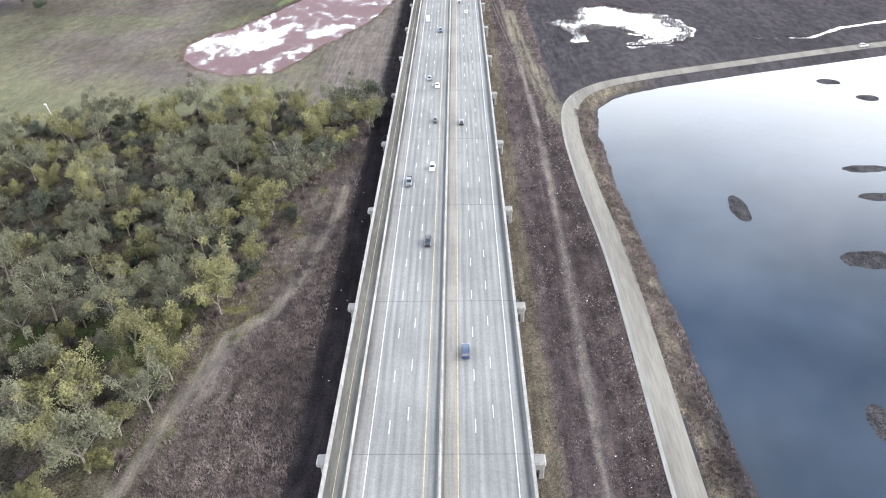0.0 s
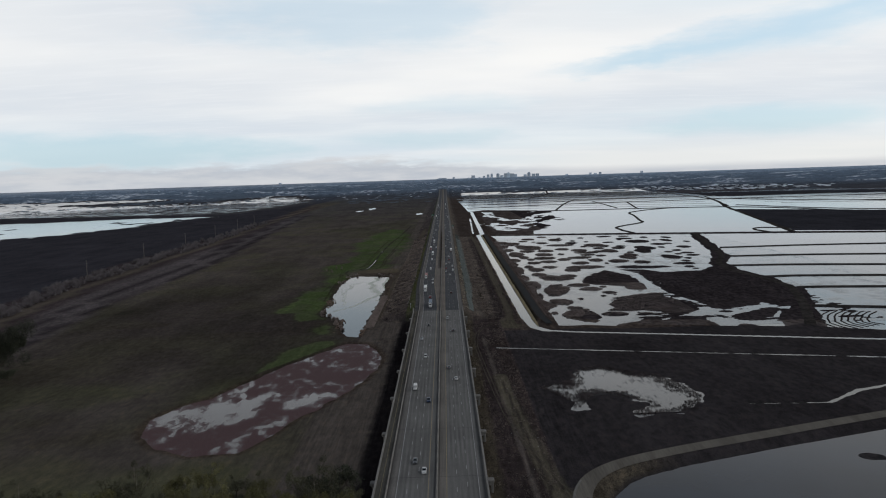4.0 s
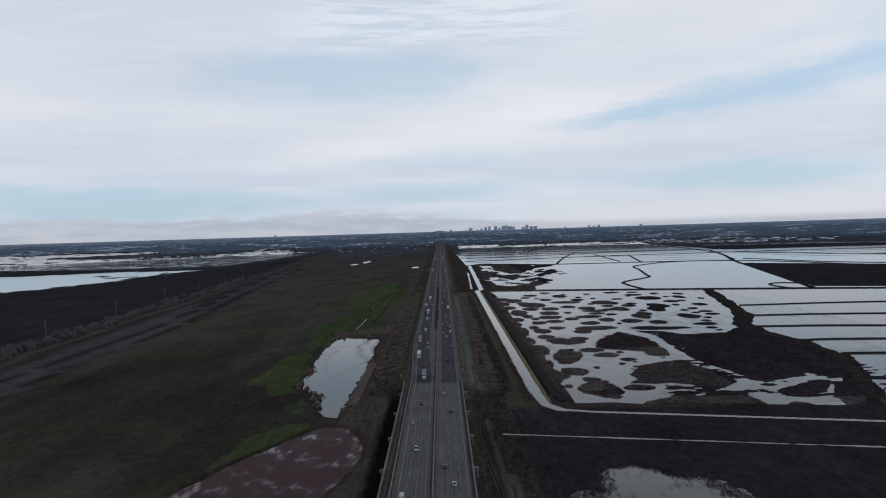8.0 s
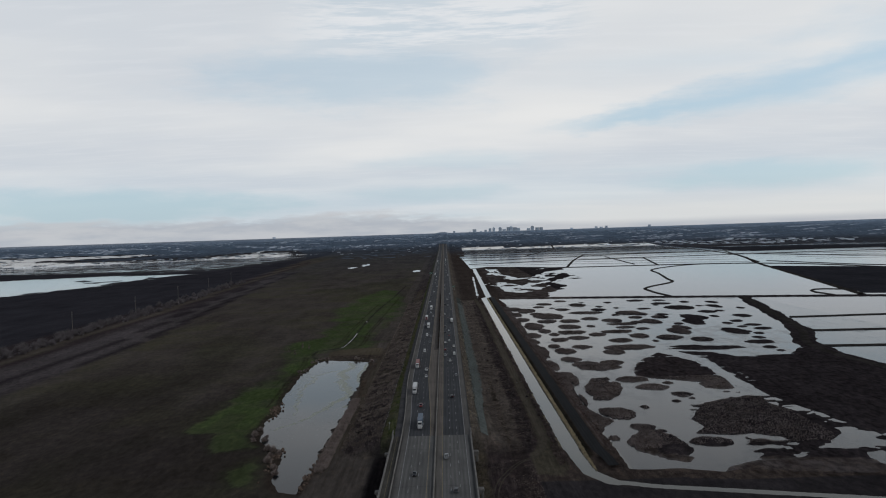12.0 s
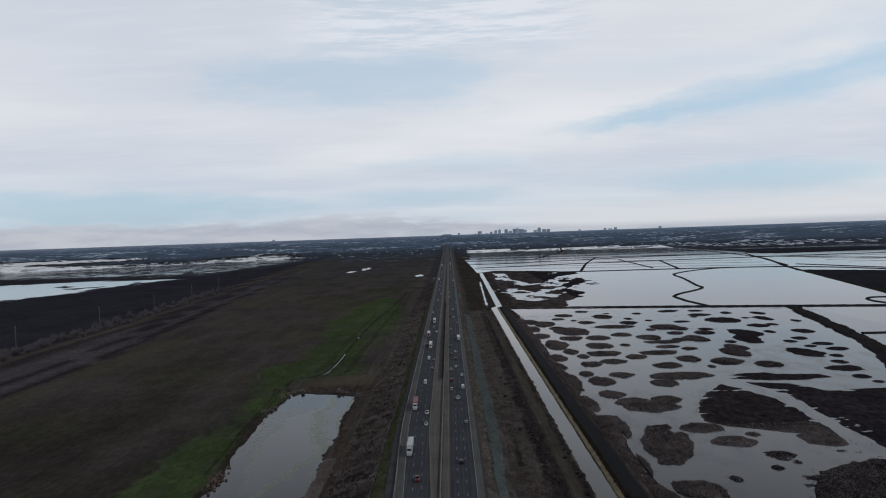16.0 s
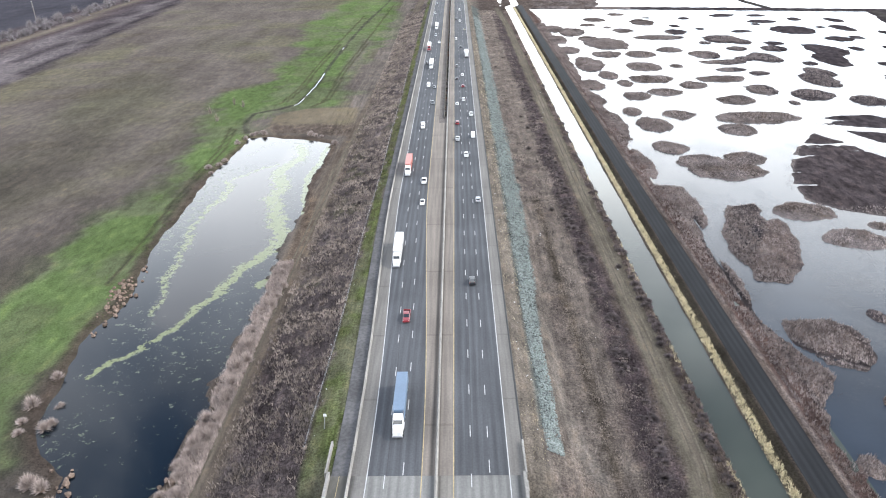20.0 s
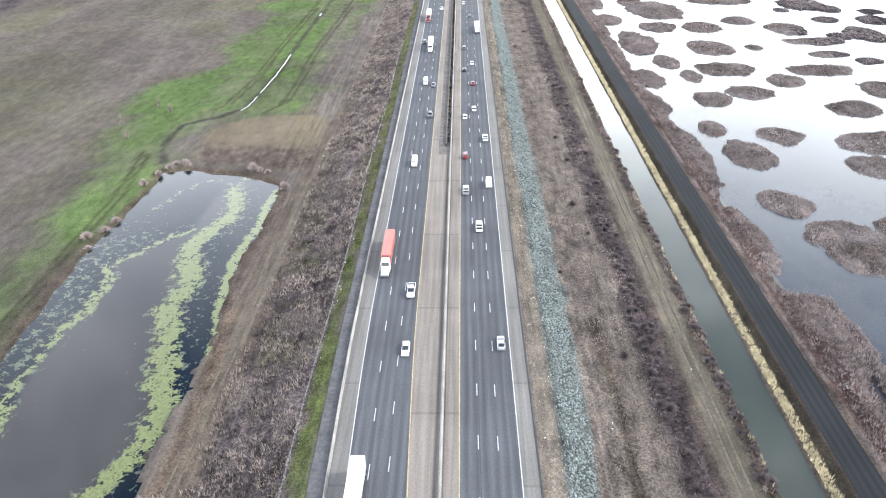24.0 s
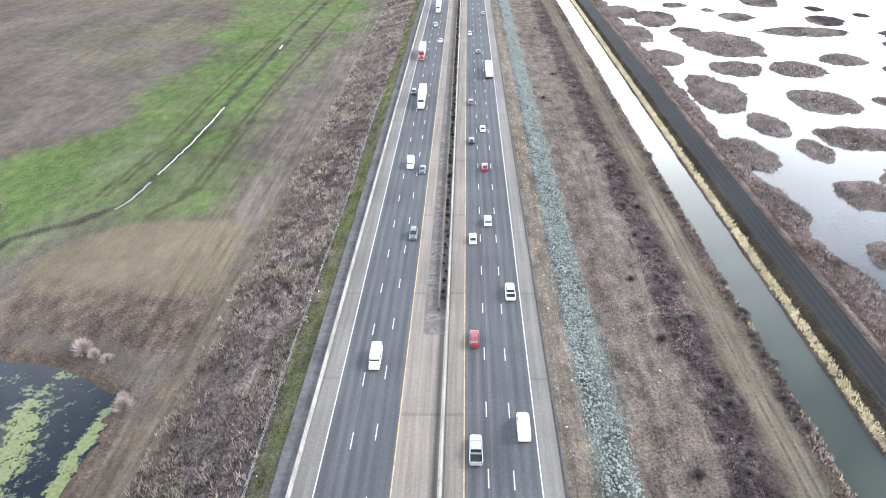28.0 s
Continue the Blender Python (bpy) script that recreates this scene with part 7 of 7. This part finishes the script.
tufts("island_reeds", *on_islands(*field(110000, 96, 260, 590, 1130, 19, -0.5, 8)), 0.8, ISLAND_REED, "brown reeds on the marsh islands", 4, 0.7, 0.06, 20)
tufts("island_reeds_dark", *on_islands(*field(40000, 98, 260, 590, 1130, 21, 0.1, 7)), 0.8, BRUSH, "dark reeds on the marsh islands", 4, 0.7, 0.07, 22)
tufts("verge_weeds", *off_track(*field(13000, 18.8, 46, 70, 575, 23, -0.1, 7)), 0.5, BRUSH_PALE, "pale dead weeds beside the viaduct", 4, 0.8, 0.08, 24)
tufts("verge_dark", *field(9000, 22, 44, 70, 575, 25, 0.05, 8), 0.6, BRUSH_DARK, "dark dead weeds beside the viaduct", 4, 0.8, 0.09, 26)
tufts("pond_bank_weeds", *field(7000, 52, 60, 70, 275, 27, -0.3, 5), 0.8, BRUSH, "brown weeds on the pond bank", 5, 0.7, 0.10, 28)
tufts("grove_brush", *off_path(*field(30000, -66, -31, 70, 280, 29, -0.3, 6)), 0.9, BRUSH, "brown dead brush between grove and viaduct", 4, 0.7, 0.09, 30)
tufts("grove_brush_dark", *field(7000, -42, -31, 70, 300, 31, -0.1, 8), 0.9, BRUSH_DARK, "dark dead brush beside the viaduct", 4, 0.7, 0.10, 32)
tufts("straw_verge", *field(3500, 18.6, 23.6, 600, 1100, 33, -0.2, 5), 0.35, STRAW, "straw along the highway verge", 3, 0.9, 0.06, 34)
tufts("grass_verge", *field(9000, -28, -25, 600, 1100, 35, -0.3, 5), 0.35, LEAF_OLIVE, "green grass along the bicycle path", 3, 0.9, 0.07, 36)
tufts("grass_bank", *field(16000, -122, -100, 640, 905, 37, 0.0, 9), 0.3, material("winter_grass", (0.065, 0.095, 0.03), 0.9, 0.4, 0.3, 0.3, 0.0), "green grass on the pond bank", 3, 0.9, 0.08, 38)

mx, my = field(24000, 52, 134, 358, 446, 43, -0.6, 7)
inside = outline_distance(MUD_POOL, mx, my) < 1
tufts("pool_reeds", mx[inside], my[inside], 0.9, BRUSH_DARK, "dark dead reeds standing in the mud pool", 4, 0.5, 0.05, 44, wet=True)
ex, ey = field(60000, 92, 262, 590, 1000, 45, 0.1, 6)
shallow = land_height(ex, ey)
shallow = (shallow > -0.42) & (shallow < 0.05)
tufts("shallow_reeds", ex[shallow], ey[shallow], 0.5, BRUSH_DARK, "thin dead reeds standing in shallow marsh water", 3, 0.6, 0.045, 46, wet=True)

# ---------------------------------------------------------------- poles, fence, litter


def utility_pole(tall=25.0):
    root = thing("utility_pole", "tall grey utility pole beside the railway bank", "pole", group="utility poles")
    bm = bmesh.new()
    limb(bm, (0, 0, -0.5), (0, 0, tall), 0.36, 0.22, 10)
    part("shaft", bm, POLE_WOOD, root)
    for z in (tall - 1.2, tall - 4.0, tall - 6.8):
        part("crossarm", boxed(-1.3, 1.3, -0.08, 0.08, z - 0.08, z + 0.08, bevel=0.02), METAL, root)
        for x in (-1.2, 1.2):
            bm = bmesh.new()
            bmesh.ops.create_cone(bm, cap_ends=True, segments=8, radius1=0.09, radius2=0.06, depth=0.6, matrix=Matrix.Translation((x, 0, z - 0.5)))
            part("insulator", bm, CONCRETE, root)
    return root


pole = utility_pole()
for k, (x, y) in enumerate(((-420, 697), (-432, 888), (-455, 1105), (-462, 1298), (-474, 1500), (-486, 1700), (-500, 1900), (-412, 520))):
    m = pose(x, y, z_at(x, y), 0, 0, 80)
    if k:
        copy_thing(pole, m)
    else:
        pole.matrix_basis = m
stake = thing("marker_pole", "leaning white pole at the field edge beyond the trees", "pole", (-167, 275, z_at(-167, 275)))
bm = bmesh.new()
limb(bm, (0, 0, -0.5), (-1.6, 0, 7.0), 0.14, 0.10, 8)
part("shaft", bm, LITTER, stake)
part("crossarm", boxed(-2.3, -0.8, -0.08, 0.08, 6.4, 6.56, bevel=0.02), LITTER, stake)
fence = thing("wire_fence", "low wire fence along the bottom of the verge", "fence", kind="structure")
post_mesh = bpy.data.meshes.new("post")
bm = bmesh.new()
limb(bm, (0, 0, -0.3), (0, 0, 1.2), 0.06, 0.05, 6)
bm.to_mesh(post_mesh)
bm.free()
post_mesh.materials.append(POLE_WOOD)
fence_rows = [(-28.4 + 0.3 * math.sin(y * 0.05), y, z_at(-28.4, y)) for y in np.arange(606, 1010, 4.0)]
for x, y, z in fence_rows:
    part("post", post_mesh, None, fence).matrix_basis = pose(x, y, z, rd.uniform(-6, 6), rd.uniform(-6, 6))
for up_ in (0.5, 1.05):
    part("wire", sweep("wire", [(x, y, z + up_) for x, y, z in fence_rows], [(-0.015, 0), (0, 0.02), (0.015, 0)]), METAL, fence)
sign = thing("signpost", "leaning white marker post at the end of the viaduct", "signpost", (-25.2, 612, z_at(-25.2, 612)))
bm = bmesh.new()
limb(bm, (0, 0, -0.3), (0.5, 0.3, 4.2), 0.09, 0.08, 8)
part("shaft", bm, METAL, sign)
part("plate", boxed(0.1, 0.8, 0.2, 0.25, 3.3, 4.0, bevel=0.02), LITTER, sign)
GREEN_SIGN = material("green_sign_sheet", (0.02, 0.11, 0.07), 0.5, 2.0, 0.08, 0.05, 0.0)


def road_sign(x, y, wide, tall, up_to):
    """A highway direction sign: green panel with plain white bars on two posts."""
    root = thing("road_sign", "green highway direction sign on two steel posts", "sign", (x, y, road_z(y) - 0.4), "road signs")
    for k in (-0.35, 0.35):
        bm = bmesh.new()
        limb(bm, (k * wide, 0, -0.2), (k * wide, 0, up_to + 0.4), 0.16, 0.14, 8)
        part("post", bm, METAL, root)
    part("panel", boxed(-wide / 2, wide / 2, -0.12, -0.02, up_to + 0.4 - tall, up_to + 0.4, bevel=0.03), GREEN_SIGN, root, "green sign panel")
    for k in (0.3, 0.65):
        part("line_of_writing", boxed(-wide * 0.36, wide * 0.3, -0.14, -0.12, up_to + 0.4 - tall * k - 0.3, up_to + 0.4 - tall * k), LITTER, root, "white bar")


road_sign(20.6, 1440, 4.2, 2.6, 7.5)
road_sign(-25.0, 1815, 7.0, 3.2, 8.5)
bits = [(rd.uniform(-29.5, -27), rd.uniform(610, 1000)) for _ in range(60)] + [(rd.uniform(19.5, 24), rd.uniform(605, 960)) for _ in range(50)] + [(rd.uniform(30, 62), rd.uniform(610, 960)) for _ in range(30)] + [(rd.uniform(20, 44), rd.uniform(80, 420)) for _ in range(45)] + [(rd.uniform(-36, -23), rd.uniform(80, 300)) for _ in range(30)]
pb = np.array(bits)
zb = land_height(pb[:, 0], pb[:, 1])
bm = bmesh.new()
for (x, y), z in zip(bits, zb):
    s = rd.uniform(0.07, 0.22)
    bmesh.ops.create_icosphere(bm, subdivisions=1, radius=s, matrix=pose(x, y, z + 0.08, rd.uniform(0, 90), 0, rd.uniform(0, 360)) @ Matrix.Diagonal((1, rd.uniform(0.3, 0.9), 0.45, 1)))
tagged(part("litter", bm, LITTER), "scattered white litter in the dead grass", "litter", kind="stuff")

# ---------------------------------------------------------------- far town


def tower(x, y, wide, deep, tall, step_=0.0):
    root = thing("tower_block", "hazy grey office tower on the distant skyline", "building", (x, y, float(rise(x, y)) - 1.0), "distant skyline")
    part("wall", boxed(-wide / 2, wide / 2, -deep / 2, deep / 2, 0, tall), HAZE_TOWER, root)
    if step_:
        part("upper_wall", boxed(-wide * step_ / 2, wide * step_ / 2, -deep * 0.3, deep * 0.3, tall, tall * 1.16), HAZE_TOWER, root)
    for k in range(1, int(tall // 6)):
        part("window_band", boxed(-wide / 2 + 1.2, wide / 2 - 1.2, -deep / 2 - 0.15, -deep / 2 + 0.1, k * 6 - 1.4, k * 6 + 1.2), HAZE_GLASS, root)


for x, w, t, s in ((66, 13, 20, 0), (160, 16, 10, 0), (186, 22, 30, 0), (225, 12, 12, 0), (252, 14, 22, 0), (278, 15, 34, 0), (300, 14, 36, 0.5), (338, 18, 36, 0.6), (362, 20, 24, 0), (384, 15, 40, 0), (402, 18, 42, 0.4), (424, 26, 36, 0), (446, 18, 30, 0), (505, 18, 24, 0), (528, 18, 38, 0.6), (556, 20, 28, 0), (580, 18, 28, 0), (760, 14, 14, 0), (905, 12, 20, 0), (935, 16, 14, 0), (965, 12, 22, 0), (1220, 12, 20, 0), (-1000, 14, 16, 0)):
    tower(x * 1.11, 4850, w * 1.1, 20, t * 0.72, s)
r = np.random.RandomState(77)
V, F = [], []
cube_f = np.array([(0, 1, 3, 2), (4, 6, 7, 5), (0, 4, 5, 1), (2, 3, 7, 6), (0, 2, 6, 4), (1, 5, 7, 3)])
for k in range(700):
    ang = r.uniform(-0.62, 0.62)
    d = r.uniform(3350, 4250)
    if rough(np.array(d * math.sin(ang)), np.array(d * 2.0), 300, 91) < 0.08:
        continue
    x, y = d * math.sin(ang), 400 + d * math.cos(ang)
    w, dp, h = r.uniform(5, 16), r.uniform(6, 20), r.uniform(1.0, 2.6)
    z = float(rise(x, y))
    V.append(np.array([(x + a * w / 2, y + b * dp / 2, z + c * h - 1) for a in (-1, 1) for b in (-1, 1) for c in (0, 1)]))
    F.append(cube_f + 8 * (len(V) - 1))
for k in range(420):
    x, y = r.uniform(1000, 1950), r.uniform(3330, 3860)
    if outline_distance([(1002, 3853), (1360, 3704), (1440, 3767), (1586, 3619), (1900, 3450), (1834, 3316), (1578, 3451), (1479, 3351), (1279, 3504), (1070, 3635)], np.array([x]), np.array([y]))[0] > 0:
        continue
    w, dp, h = r.uniform(6, 22), r.uniform(10, 36), r.uniform(0.8, 2.2)
    z = float(rise(x, y))
    V.append(np.array([(x + a * w / 2, y + b * dp / 2, z + c * h) for a in (-1, 1) for b in (-1, 1) for c in (0, 1)]))
    F.append(cube_f + 8 * (len(V) - 1))
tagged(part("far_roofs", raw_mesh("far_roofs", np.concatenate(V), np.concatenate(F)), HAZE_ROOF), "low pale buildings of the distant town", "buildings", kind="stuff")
n = 1500
ang, d = r.uniform(-0.66, 0.66, n), r.uniform(2700, 4150, n)
x, y = d * np.sin(ang), 400 + d * np.cos(ang)
ok = (rough(x, y * 3, 240, 93) > -0.1) & (np.abs(x + 2) > 45) & ~((x > 40) & (d < 3250)) & ~((x < -480) & (d < 3400))
x, y = x[ok], y[ok]
z = rise(x, y)
V, F, count = [], [], 0
for k in range(len(x)):
    s = np.array([r.uniform(14, 60), r.uniform(5, 10), r.uniform(1.8, 4)])
    b = base_v[k % 4] * s
    V.append(b + (x[k], y[k], z[k] + s[2] * 0.2))
    F.append(base_f[k % 4] + count)
    count += len(b)
# the woods' colour carries the blue haze of distance
tagged(part("far_woods", raw_mesh("far_woods", np.concatenate(V), np.concatenate(F)), material("hazed_woods", (0.120, 0.155, 0.200), 0.95, 0.05, 0.2, 0.25, 0.0)), "dark woods on the far plain, coloured blue with haze", "woods", kind="stuff")
